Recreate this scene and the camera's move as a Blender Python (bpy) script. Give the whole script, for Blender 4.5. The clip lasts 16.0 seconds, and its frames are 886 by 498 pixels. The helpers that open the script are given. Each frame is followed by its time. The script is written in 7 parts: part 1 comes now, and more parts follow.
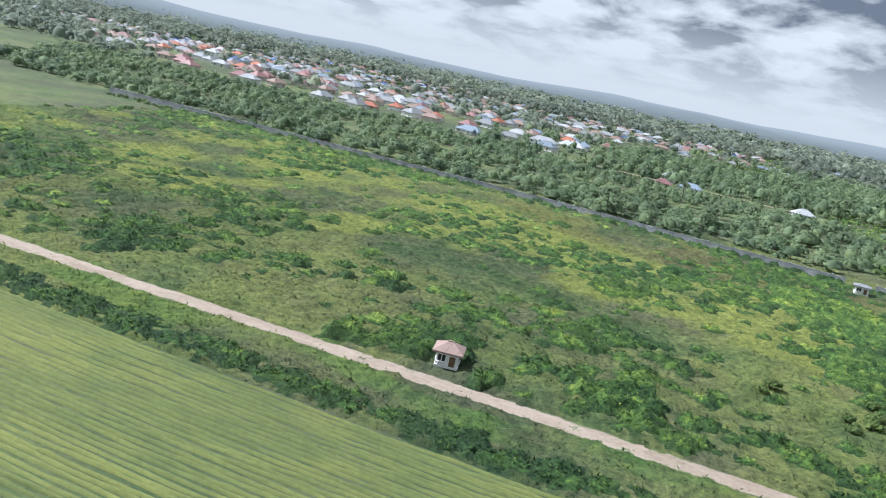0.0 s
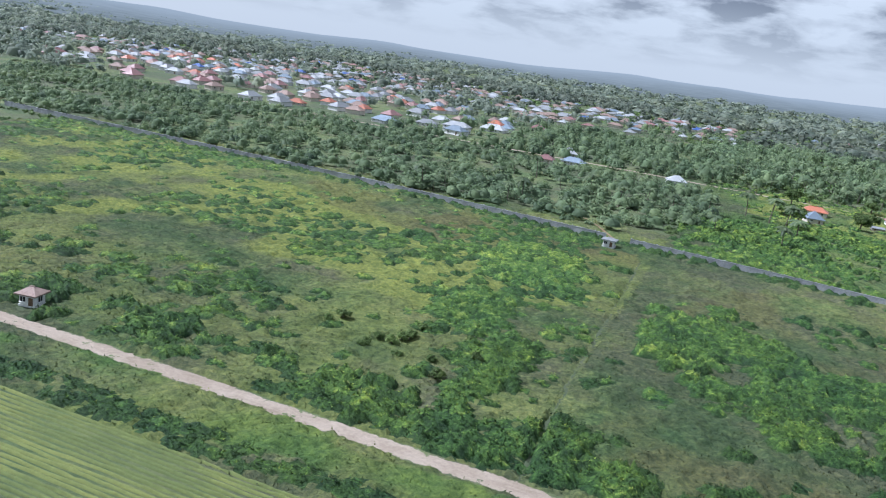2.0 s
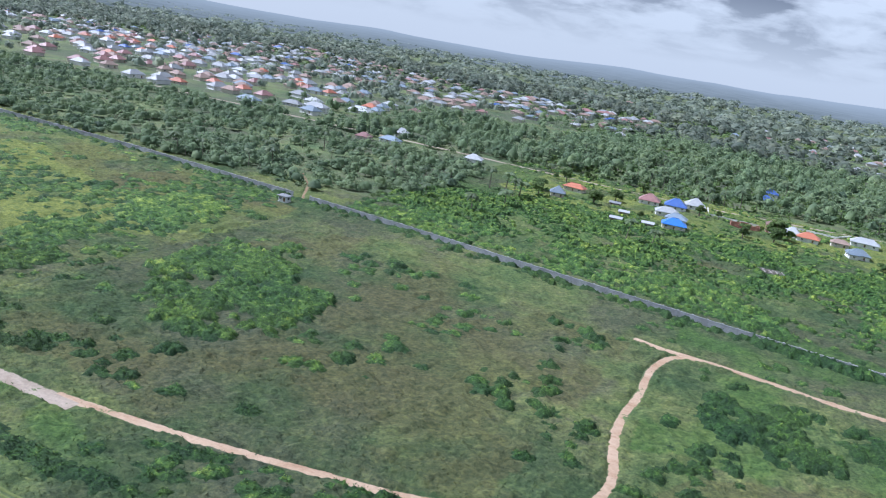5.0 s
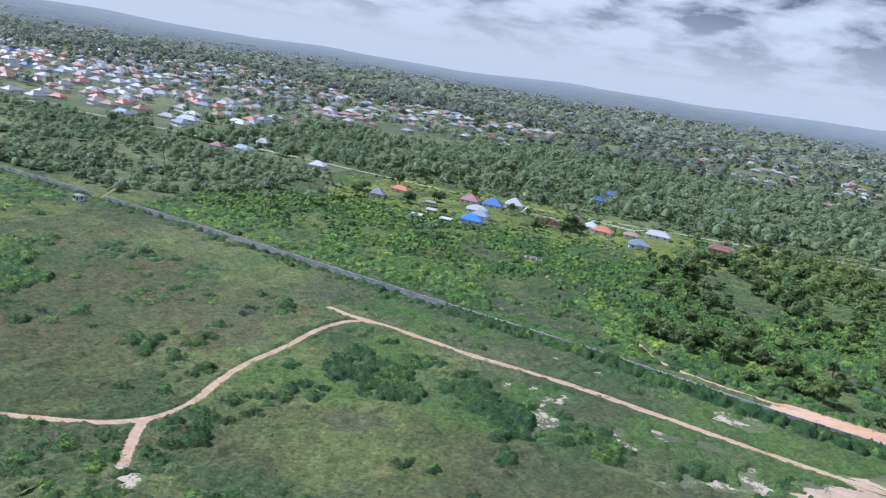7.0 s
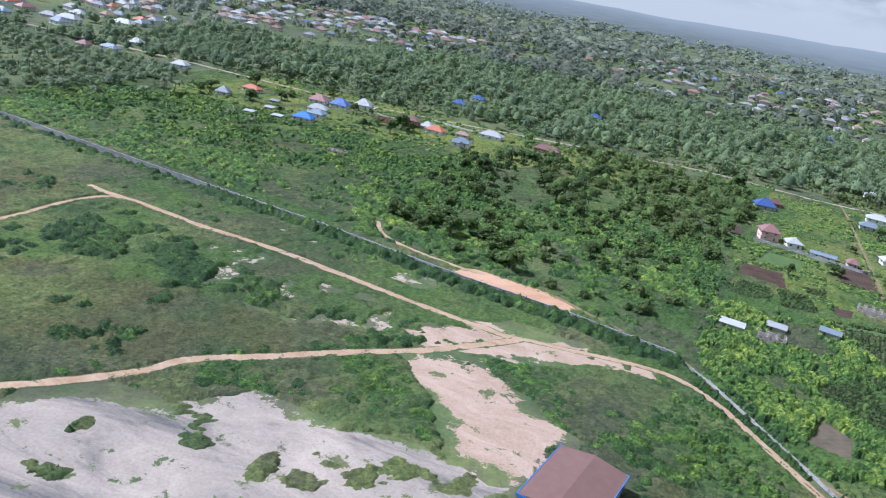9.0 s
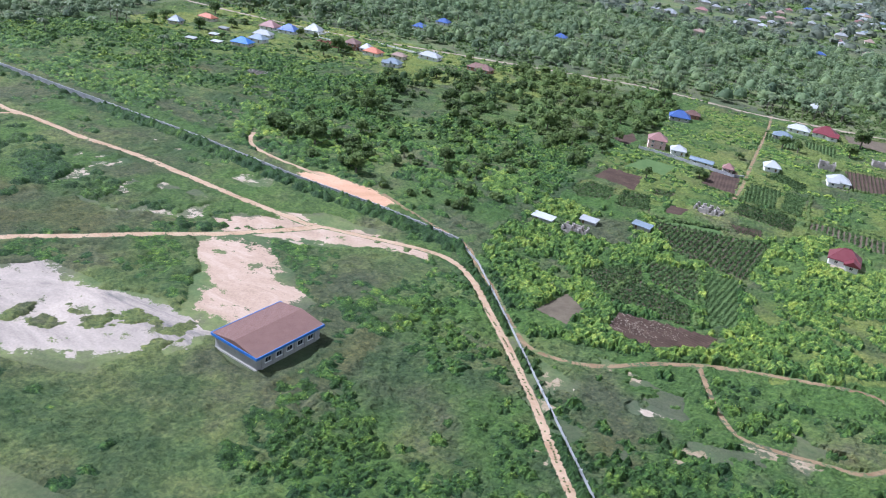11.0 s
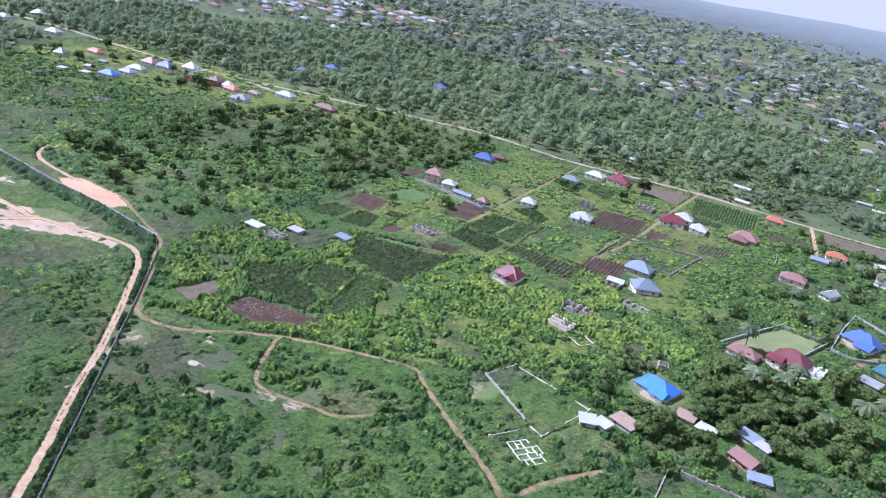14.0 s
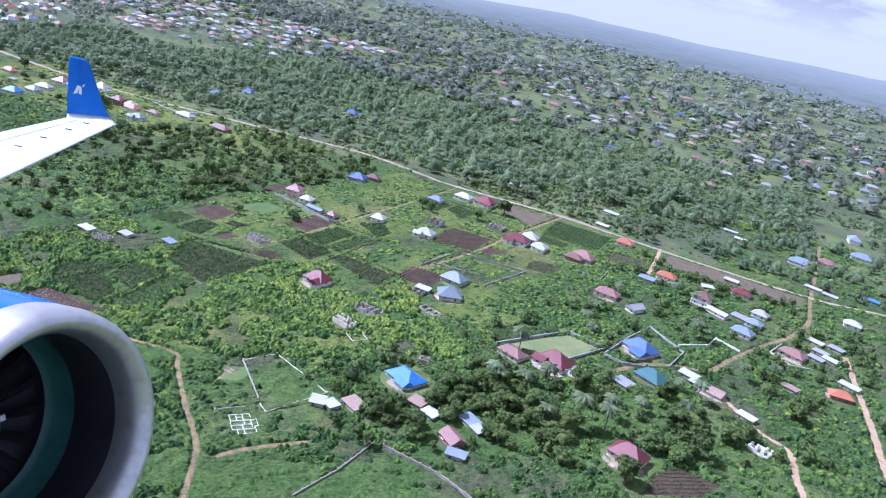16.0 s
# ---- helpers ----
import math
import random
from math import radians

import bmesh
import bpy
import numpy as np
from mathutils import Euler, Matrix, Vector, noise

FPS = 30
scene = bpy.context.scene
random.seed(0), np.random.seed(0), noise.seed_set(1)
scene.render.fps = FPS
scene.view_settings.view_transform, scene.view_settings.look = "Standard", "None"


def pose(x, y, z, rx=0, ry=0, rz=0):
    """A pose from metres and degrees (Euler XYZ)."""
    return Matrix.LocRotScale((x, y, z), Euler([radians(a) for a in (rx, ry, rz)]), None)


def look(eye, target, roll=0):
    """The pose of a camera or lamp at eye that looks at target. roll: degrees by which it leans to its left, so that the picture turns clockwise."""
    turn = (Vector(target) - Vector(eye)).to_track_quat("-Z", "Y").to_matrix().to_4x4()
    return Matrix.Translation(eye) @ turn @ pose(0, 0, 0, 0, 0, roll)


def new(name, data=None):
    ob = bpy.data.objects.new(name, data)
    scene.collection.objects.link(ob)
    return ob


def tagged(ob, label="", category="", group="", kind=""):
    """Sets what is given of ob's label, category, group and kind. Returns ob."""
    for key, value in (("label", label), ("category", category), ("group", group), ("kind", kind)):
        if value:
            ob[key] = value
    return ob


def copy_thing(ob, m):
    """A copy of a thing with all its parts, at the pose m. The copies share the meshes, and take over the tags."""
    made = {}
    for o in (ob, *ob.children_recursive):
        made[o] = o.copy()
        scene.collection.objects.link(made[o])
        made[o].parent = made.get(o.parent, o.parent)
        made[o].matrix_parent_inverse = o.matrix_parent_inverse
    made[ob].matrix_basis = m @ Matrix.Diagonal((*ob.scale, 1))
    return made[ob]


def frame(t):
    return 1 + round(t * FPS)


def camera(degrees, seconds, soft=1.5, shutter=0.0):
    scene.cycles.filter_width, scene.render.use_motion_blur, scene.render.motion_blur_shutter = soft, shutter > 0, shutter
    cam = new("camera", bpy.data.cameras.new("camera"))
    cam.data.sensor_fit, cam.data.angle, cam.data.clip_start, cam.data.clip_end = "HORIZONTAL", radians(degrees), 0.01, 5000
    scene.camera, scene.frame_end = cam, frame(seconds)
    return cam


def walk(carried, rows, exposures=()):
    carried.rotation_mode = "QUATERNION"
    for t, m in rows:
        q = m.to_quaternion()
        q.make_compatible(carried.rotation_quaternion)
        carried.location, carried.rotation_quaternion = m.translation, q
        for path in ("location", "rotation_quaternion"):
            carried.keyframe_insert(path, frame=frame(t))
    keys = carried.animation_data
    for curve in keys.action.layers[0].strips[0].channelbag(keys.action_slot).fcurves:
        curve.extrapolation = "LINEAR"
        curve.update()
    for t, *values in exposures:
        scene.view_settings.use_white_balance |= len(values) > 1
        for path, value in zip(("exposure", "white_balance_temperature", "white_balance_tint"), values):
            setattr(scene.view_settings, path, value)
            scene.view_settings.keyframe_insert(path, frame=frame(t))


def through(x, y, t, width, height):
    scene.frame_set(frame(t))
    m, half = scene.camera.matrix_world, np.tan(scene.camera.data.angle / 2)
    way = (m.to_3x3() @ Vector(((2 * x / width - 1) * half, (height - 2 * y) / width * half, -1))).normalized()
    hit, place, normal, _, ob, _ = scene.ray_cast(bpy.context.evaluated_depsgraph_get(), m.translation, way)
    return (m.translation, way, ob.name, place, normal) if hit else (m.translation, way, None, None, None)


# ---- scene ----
cam = camera(59.67, 16.0, soft=1.1)
PATH = [
    (0, (0.0, 0.0, 35.619), (-0.601, 1.853, 35.169), 11.7),
    (0.5, (19.036, 0.792, 39.113), (18.453, 2.667, 38.735), 13.1),
    (1, (38.137, 1.085, 42.209), (37.504, 2.943, 41.826), 10.8),
    (1.5, (57.269, 1.411, 45.108), (56.564, 3.226, 44.653), 7.8),
    (2, (76.314, 1.77, 47.85), (75.629, 3.585, 47.364), 8.0),
    (2.5, (95.301, 2.099, 50.398), (94.64, 3.926, 49.924), 9.1),
    (3, (114.296, 2.339, 52.849), (113.64, 4.17, 52.382), 9.3),
    (3.2, (121.946, 2.34, 53.822), (121.291, 4.171, 53.354), 8.5),
    (5.3, (203.329, 2.087, 63.933), (202.626, 3.886, 63.413), 9.5),
    (5.5, (210.999, 1.936, 64.84), (210.329, 3.749, 64.326), 9.3),
    (6, (230.064, 1.302, 67.058), (229.504, 3.159, 66.571), 10.2),
    (6.5, (249.115, 0.539, 69.181), (248.541, 2.398, 68.715), 10.0),
    (7, (268.157, -0.144, 71.327), (267.531, 1.699, 70.867), 9.0),
    (7.5, (287.24, -0.855, 73.677), (286.655, 0.992, 73.179), 9.1),
    (8, (306.279, -1.624, 76.257), (305.723, 0.216, 75.703), 8.7),
    (8.5, (325.541, -3.004, 78.657), (324.999, -1.181, 78.038), 9.4),
    (9, (344.861, -4.19, 81.092), (344.355, -2.372, 80.432), 10.4),
    (9.2, (352.529, -4.429, 82.141), (352.034, -2.609, 81.474), 10.6),
    (11.3, (433.294, -5.22, 93.243), (432.659, -3.526, 92.39), 8.4),
    (11.5, (440.959, -5.17, 94.308), (440.323, -3.474, 93.462), 8.9),
    (12, (460.169, -4.729, 96.947), (459.532, -3.013, 96.139), 9.5),
    (12.5, (479.264, -4.073, 99.792), (478.648, -2.341, 99.006), 9.5),
    (13, (498.283, -3.562, 102.915), (497.658, -1.831, 102.132), 9.5),
    (13.5, (517.184, -3.029, 106.364), (516.528, -1.3, 105.601), 9.7),
    (14, (535.969, -2.271, 109.964), (535.287, -0.537, 109.238), 10.7),
    (14.5, (554.697, -1.354, 113.605), (553.987, 0.377, 112.898), 10.6),
    (15, (573.606, -0.359, 117.21), (572.91, 1.381, 116.511), 11.1),
    (15.5, (592.566, 1.311, 120.684), (591.895, 3.072, 120.015), 12.1),
    (16, (611.568, 3.011, 124.134), (610.879, 4.772, 123.484), 12.1),
]
walk(cam, [(t, look(eye, target, roll)) for t, eye, target, roll in PATH], exposures=[(0, 0.84, 5500, 17), (1, 0.70, 5350, 18), (3, 0.68, 5200, 20), (6, 0.66, 5100, 21), (8.5, 0.58, 5200, 21), (11.5, 0.84, 5200, 23), (14, 0.88, 5100, 31), (16, 0.94, 4950, 32)])

# ---- light ----
SUN_FROM = Vector((-0.86, -0.10, 1.0)).normalized()
world = bpy.data.worlds.new("overcast_sky")
scene.world = world
world.use_nodes = True
wn, wl = world.node_tree.nodes, world.node_tree.links
wn.clear()
w_out = wn.new("ShaderNodeOutputWorld")
w_sky = wn.new("ShaderNodeTexSky")
w_sky.sky_type, w_sky.sun_disc = "NISHITA", False
w_sky.sun_elevation = math.asin(SUN_FROM.z)
w_sky.sun_rotation = math.atan2(SUN_FROM.x, SUN_FROM.y)
w_bg = wn.new("ShaderNodeBackground")
w_bg.inputs["Strength"].default_value = 0.08
wl.new(w_sky.outputs["Color"], w_bg.inputs["Color"])
# cloud sheet: the view direction laid on a flat layer far above
w_co = wn.new("ShaderNodeTexCoord")
w_sep = wn.new("ShaderNodeSeparateXYZ")
wl.new(w_co.outputs["Generated"], w_sep.inputs[0])
w_lift = wn.new("ShaderNodeMath")
w_lift.operation, w_lift.inputs[1].default_value = "ADD", 0.26
wl.new(w_sep.outputs["Z"], w_lift.inputs[0])
w_max = wn.new("ShaderNodeMath")
w_max.operation, w_max.inputs[1].default_value = "MAXIMUM", 0.08
wl.new(w_lift.outputs[0], w_max.inputs[0])
w_div = wn.new("ShaderNodeVectorMath")
w_div.operation = "DIVIDE"
w_three = wn.new("ShaderNodeCombineXYZ")
for i in range(3):
    wl.new(w_max.outputs[0], w_three.inputs[i])
wl.new(w_co.outputs["Generated"], w_div.inputs[0])
wl.new(w_three.outputs[0], w_div.inputs[1])
w_noise = wn.new("ShaderNodeTexNoise")
w_noise.inputs["Scale"].default_value, w_noise.inputs["Detail"].default_value = 3.6, 6.0
w_noise.inputs["Roughness"].default_value = 0.55
w_noise.inputs["Distortion"].default_value = 0.2
wl.new(w_div.outputs[0], w_noise.inputs["Vector"])
w_ramp = wn.new("ShaderNodeValToRGB")
w_ramp.color_ramp.elements[0].position, w_ramp.color_ramp.elements[0].color = 0.40, (0.79, 0.82, 0.745, 1)
w_ramp.color_ramp.elements[1].position, w_ramp.color_ramp.elements[1].color = 0.60, (0.17, 0.19, 0.205, 1)
mid = w_ramp.color_ramp.elements.new(0.50)
mid.color = (0.575, 0.60, 0.555, 1)
wl.new(w_noise.outputs["Fac"], w_ramp.inputs["Fac"])
# towards the horizon the layer closes to an even pale grey
w_hor = wn.new("ShaderNodeMapRange")
w_hor.inputs["From Min"].default_value, w_hor.inputs["From Max"].default_value = 0.02, 0.12
wl.new(w_sep.outputs["Z"], w_hor.inputs["Value"])
w_mixc = wn.new("ShaderNodeMixRGB")
w_mixc.inputs["Color1"].default_value = (0.69, 0.725, 0.675, 1)
wl.new(w_hor.outputs["Result"], w_mixc.inputs["Fac"])
wl.new(w_ramp.outputs["Color"], w_mixc.inputs["Color2"])
w_cloud = wn.new("ShaderNodeBackground")
w_cloud.inputs["Strength"].default_value = 0.60
wl.new(w_mixc.outputs["Color"], w_cloud.inputs["Color"])
w_mix = wn.new("ShaderNodeMixShader")
w_mix.inputs["Fac"].default_value = 0.93
wl.new(w_bg.outputs[0], w_mix.inputs[1])
wl.new(w_cloud.outputs[0], w_mix.inputs[2])
wl.new(w_mix.outputs[0], w_out.inputs["Surface"])

sun = new("sun", bpy.data.lights.new("sun", "SUN"))
sun.data.energy, sun.data.angle, sun.data.color = 4.7, radians(4), (1.0, 0.95, 0.86)
sun.matrix_world = look(SUN_FROM * 100, (0, 0, 0))

# ---- materials ----


def material(name, rough=0.8, metal=0.0):
    m = bpy.data.materials.new(name)
    m.use_nodes = True
    b = m.node_tree.nodes["Principled BSDF"]
    b.inputs["Roughness"].default_value, b.inputs["Metallic"].default_value = rough, metal
    b.inputs["Specular IOR Level"].default_value = 0.3
    return m, m.node_tree.nodes, m.node_tree.links, b


def noise_node(n, l, scale, detail=4.0, rough=0.6, coords=None):
    t = n.new("ShaderNodeTexNoise")
    t.inputs["Scale"].default_value, t.inputs["Detail"].default_value, t.inputs["Roughness"].default_value = scale, detail, rough
    if coords is not None:
        l.new(coords, t.inputs["Vector"])
    return t.outputs["Fac"]


def ramp(n, l, fac, stops):
    r = n.new("ShaderNodeValToRGB")
    e = r.color_ramp.elements
    while len(e) < len(stops):
        e.new(0.5)
    for s, (p, c) in zip(e, stops):
        s.position, s.color = p, (*c, 1)
    l.new(fac, r.inputs["Fac"])
    return r.outputs["Color"]


def blend(n, l, fac, a, b, mode="MIX"):
    m = n.new("ShaderNodeMixRGB")
    m.blend_type = mode
    for sock, v in ((m.inputs["Fac"], fac), (m.inputs["Color1"], a), (m.inputs["Color2"], b)):
        if isinstance(v, (int, float)):
            sock.default_value = v
        elif isinstance(v, tuple):
            sock.default_value = (*v, 1)
        else:
            l.new(v, sock)
    return m.outputs["Color"]


def bump(n, l, b, height, strength=0.5, distance=0.1):
    u = n.new("ShaderNodeBump")
    u.inputs["Strength"].default_value, u.inputs["Distance"].default_value = strength, distance
    l.new(height, u.inputs["Height"])
    l.new(u.outputs["Normal"], b.inputs["Normal"])


def place(n):
    return n.new("ShaderNodeNewGeometry").outputs["Position"]


def mottled(name, a, b, scale=0.6, rough=0.85, fine=8.0, relief=0.05, metal=0.0, local=True):
    """A surface between two colours, at two scales, with fine relief."""
    m, n, l, p = material(name, rough, metal)
    co = n.new("ShaderNodeTexCoord").outputs["Object"] if local else place(n)
    big = noise_node(n, l, scale, 5, 0.6, co)
    small = noise_node(n, l, fine, 3, 0.6, co)
    c = ramp(n, l, big, [(0.35, a), (0.65, b)])
    dark = tuple(v * 0.72 for v in a)
    f = n.new("ShaderNodeMapRange")
    f.inputs["From Min"].default_value, f.inputs["From Max"].default_value = 0.45, 0.75
    f.inputs["To Max"].default_value = 0.6
    l.new(small, f.inputs["Value"])
    c = blend(n, l, f.outputs["Result"], c, dark)
    l.new(c, p.inputs["Base Color"])
    bump(n, l, p, small, 0.4, relief)
    return m


def sheet_metal(name, colour, rust=0.15, rough=0.42):
    """Painted corrugated roofing with fading and rust streaks; each roof its own tone."""
    m, n, l, p = material(name, rough)
    co = n.new("ShaderNodeTexCoord").outputs["Object"]
    info = n.new("ShaderNodeObjectInfo")
    fade = noise_node(n, l, 0.5, 5, 0.6, co)
    c = blend(n, l, fade, tuple(v * 0.78 for v in colour), tuple(min(1, v * 1.15 + 0.02) for v in colour))
    streak = n.new("ShaderNodeMapRange")
    streak.inputs["From Min"].default_value, streak.inputs["From Max"].default_value = 0.52, 0.72
    streak.inputs["To Max"].default_value = rust * 2
    l.new(noise_node(n, l, 1.7, 6, 0.7, co), streak.inputs["Value"])
    c = blend(n, l, streak.outputs["Result"], c, (0.16, 0.10, 0.07))
    tone = n.new("ShaderNodeMapRange")
    tone.inputs["To Min"].default_value, tone.inputs["To Max"].default_value = 0.82, 1.12
    l.new(info.outputs["Random"], tone.inputs["Value"])
    h = n.new("ShaderNodeVectorMath")
    h.operation = "SCALE"
    l.new(c, h.inputs[0])
    l.new(tone.outputs["Result"], h.inputs["Scale"])
    l.new(h.outputs[0], p.inputs["Base Color"])
    w = n.new("ShaderNodeTexWave")
    w.inputs["Scale"].default_value = 1.6
    l.new(co, w.inputs["Vector"])
    bump(n, l, p, w.outputs["Fac"], 0.35, 0.05)
    return m


def foliage(name, dark, light, dry=None, big=0.02, rough=0.6, through=0.42, tone=0.32, spread=1.0):
    """Leaves: every leaf its own tone, stands of plants with their own hue, some light let through."""
    m, n, l, p = material(name, rough)
    p.inputs["Specular IOR Level"].default_value = 0.15
    pos = place(n)
    one = n.new("ShaderNodeNewGeometry").outputs["Random Per Island"]
    c = ramp(n, l, one, [(0.0, dark), (0.75, light), (1.0, tuple(min(1, v * 1.35) for v in light))])
    stand = noise_node(n, l, big, 4, 0.6, pos)
    f = n.new("ShaderNodeMapRange")
    f.inputs["From Min"].default_value, f.inputs["From Max"].default_value = 0.42, 0.66
    l.new(stand, f.inputs["Value"])
    c = blend(n, l, f.outputs["Result"], c, dry or tuple(v * 0.6 for v in light), "MIX")
    c2 = blend(n, l, 0.40, c, ramp(n, l, one, [(0.0, dark), (1.0, light)]))
    plant_tone = noise_node(n, l, tone, 2, 0.5, pos)
    c2 = blend(n, l, 0.9 * spread, c2, ramp(n, l, plant_tone, [(0.34, (0.72, 0.78, 0.74)), (0.5, (1, 1, 1)), (0.66, (1.28, 1.22, 1.1))]), "MULTIPLY")
    info = n.new("ShaderNodeObjectInfo")
    each = n.new("ShaderNodeMapRange")
    each.inputs["To Min"].default_value, each.inputs["To Max"].default_value = 0.75, 1.25
    l.new(info.outputs["Random"], each.inputs["Value"])
    h = n.new("ShaderNodeVectorMath")
    h.operation = "SCALE"
    l.new(c2, h.inputs[0])
    l.new(each.outputs["Result"], h.inputs["Scale"])
    l.new(h.outputs[0], p.inputs["Base Color"])
    t = n.new("ShaderNodeBsdfTranslucent")
    l.new(h.outputs[0], t.inputs["Color"])
    x = n.new("ShaderNodeMixShader")
    x.inputs["Fac"].default_value = through
    l.new(p.outputs[0], x.inputs[1])
    l.new(t.outputs[0], x.inputs[2])
    l.new(x.outputs[0], n["Material Output"].inputs["Surface"])
    return m


def grass_colour(n, l, pos):
    """Rough grass: green, olive and dry straw patches at several scales; gives the colour and the tuft relief."""
    wide = noise_node(n, l, 0.011, 5, 0.6, pos)
    midn = noise_node(n, l, 0.034, 8, 0.68, pos)
    small = noise_node(n, l, 0.35, 6, 0.72, pos)
    fine = noise_node(n, l, 1.3, 5, 0.75, pos)
    a = ramp(n, l, midn, [(0.34, (0.048, 0.081, 0.037)), (0.44, (0.065, 0.095, 0.043)), (0.52, (0.077, 0.095, 0.050)), (0.60, (0.080, 0.092, 0.055)), (0.68, (0.067, 0.090, 0.048))])
    b = ramp(n, l, midn, [(0.34, (0.067, 0.111, 0.043)), (0.44, (0.099, 0.138, 0.052)), (0.52, (0.135, 0.161, 0.062)), (0.60, (0.107, 0.114, 0.066)), (0.68, (0.084, 0.116, 0.049))])
    c = blend(n, l, ramp(n, l, wide, [(0.45, (0, 0, 0)), (0.57, (1, 1, 1))]), a, b)
    c = blend(n, l, 0.9, c, ramp(n, l, small, [(0.34, (0.76, 0.82, 0.78)), (0.50, (0.98, 0.98, 0.98)), (0.68, (1.16, 1.14, 1.1))]), "MULTIPLY")
    c = blend(n, l, 0.9, c, ramp(n, l, fine, [(0.34, (0.74, 0.78, 0.74)), (0.55, (1, 1, 1)), (0.75, (1.2, 1.17, 1.12))]), "MULTIPLY")
    return c, fine


def grass_ground():
    m, n, l, p = material("rough_grass", 0.95)
    c, fine = grass_colour(n, l, place(n))
    l.new(c, p.inputs["Base Color"])
    bump(n, l, p, fine, 0.9, 0.5)
    return m


def bare_earth(name, a, b, green=0.35, stain=(0.30, 0.30, 0.30), scale=0.12, soft=1.0):
    """Bare soil with paler and darker washes, grown over by the grass round it from the rim inwards."""
    m, n, l, p = material(name, 0.95)
    pos = place(n)
    wash = n.new("ShaderNodeMapping")
    wash.inputs["Scale"].default_value = (1.0, 2.4, 1.0)
    wash.inputs["Rotation"].default_value = (0, 0, 0.55)
    l.new(pos, wash.inputs["Vector"])
    t = n.new("ShaderNodeTexNoise")
    t.inputs["Scale"].default_value, t.inputs["Detail"].default_value, t.inputs["Roughness"].default_value = scale, 9, 0.7
    t.inputs["Distortion"].default_value = 0.8
    l.new(wash.outputs[0], t.inputs["Vector"])
    c = ramp(n, l, t.outputs["Fac"], [(0.32, stain), (0.47, a), (0.64, b)])
    fine = noise_node(n, l, 1.6, 6, 0.75, pos)
    c = blend(n, l, 0.6, c, ramp(n, l, fine, [(0.3, (0.60, 0.58, 0.56)), (0.6, (1.0, 1.0, 1.0)), (0.75, (1.12, 1.12, 1.12))]), "MULTIPLY")
    g, tuft = grass_colour(n, l, pos)
    grown = noise_node(n, l, 0.13 * soft, 9, 0.74, pos)
    rim = n.new("ShaderNodeAttribute")
    rim.attribute_name = "bare"
    k = n.new("ShaderNodeMath")
    k.operation, k.inputs[1].default_value, k.inputs[2].default_value = "MULTIPLY_ADD", -0.42, 0.26 + green * 0.35
    l.new(rim.outputs["Fac"], k.inputs[0])
    s = n.new("ShaderNodeMath")
    s.operation = "ADD"
    wider = n.new("ShaderNodeMapRange")
    wider.clamp = False
    wider.inputs["From Min"].default_value, wider.inputs["From Max"].default_value = 0.36, 0.64
    wider.inputs["To Min"].default_value, wider.inputs["To Max"].default_value = 0.22, 0.78
    l.new(grown, wider.inputs["Value"])
    l.new(wider.outputs["Result"], s.inputs[0]), l.new(k.outputs[0], s.inputs[1])
    f = ramp(n, l, s.outputs[0], [(0.505, (0, 0, 0)), (0.535, (1, 1, 1))])
    l.new(blend(n, l, f, c, g), p.inputs["Base Color"])
    bump(n, l, p, fine, 0.6, 0.15)
    return m


def turf(name):
    """Standing grass and weeds: the grass colours, towards olive or yellow-green where such stands grow, yellow-green
    also for painted sun patches, each tussock its own tone.
    """
    m, n, l, p = material(name, 0.85)
    p.inputs["Specular IOR Level"].default_value = 0.12
    pos = place(n)
    c, fine = grass_colour(n, l, pos)
    for key, colour in (("olive", (0.098, 0.097, 0.044)), ("lush", (0.062, 0.124, 0.030)), ("yellow", (0.168, 0.198, 0.050))):
        at = n.new("ShaderNodeAttribute")
        at.attribute_name = key
        c = blend(n, l, at.outputs["Fac"], c, colour)
    at = n.new("ShaderNodeAttribute")
    at.attribute_name = "tone"
    c = blend(n, l, 1.0, c, ramp(n, l, at.outputs["Fac"], [(0.0, (0.62, 0.68, 0.70)), (0.5, (1.0, 1.0, 1.0)), (1.0, (1.48, 1.40, 1.25))]), "MULTIPLY")
    speck = noise_node(n, l, 1.1, 5, 0.8, pos)
    c = blend(n, l, 1.0, c, ramp(n, l, speck, [(0.34, (0.52, 0.60, 0.62)), (0.5, (1, 1, 1)), (0.66, (1.5, 1.4, 1.2))]), "MULTIPLY")
    l.new(c, p.inputs["Base Color"])
    bump(n, l, p, speck, 1.0, 0.6)
    return m


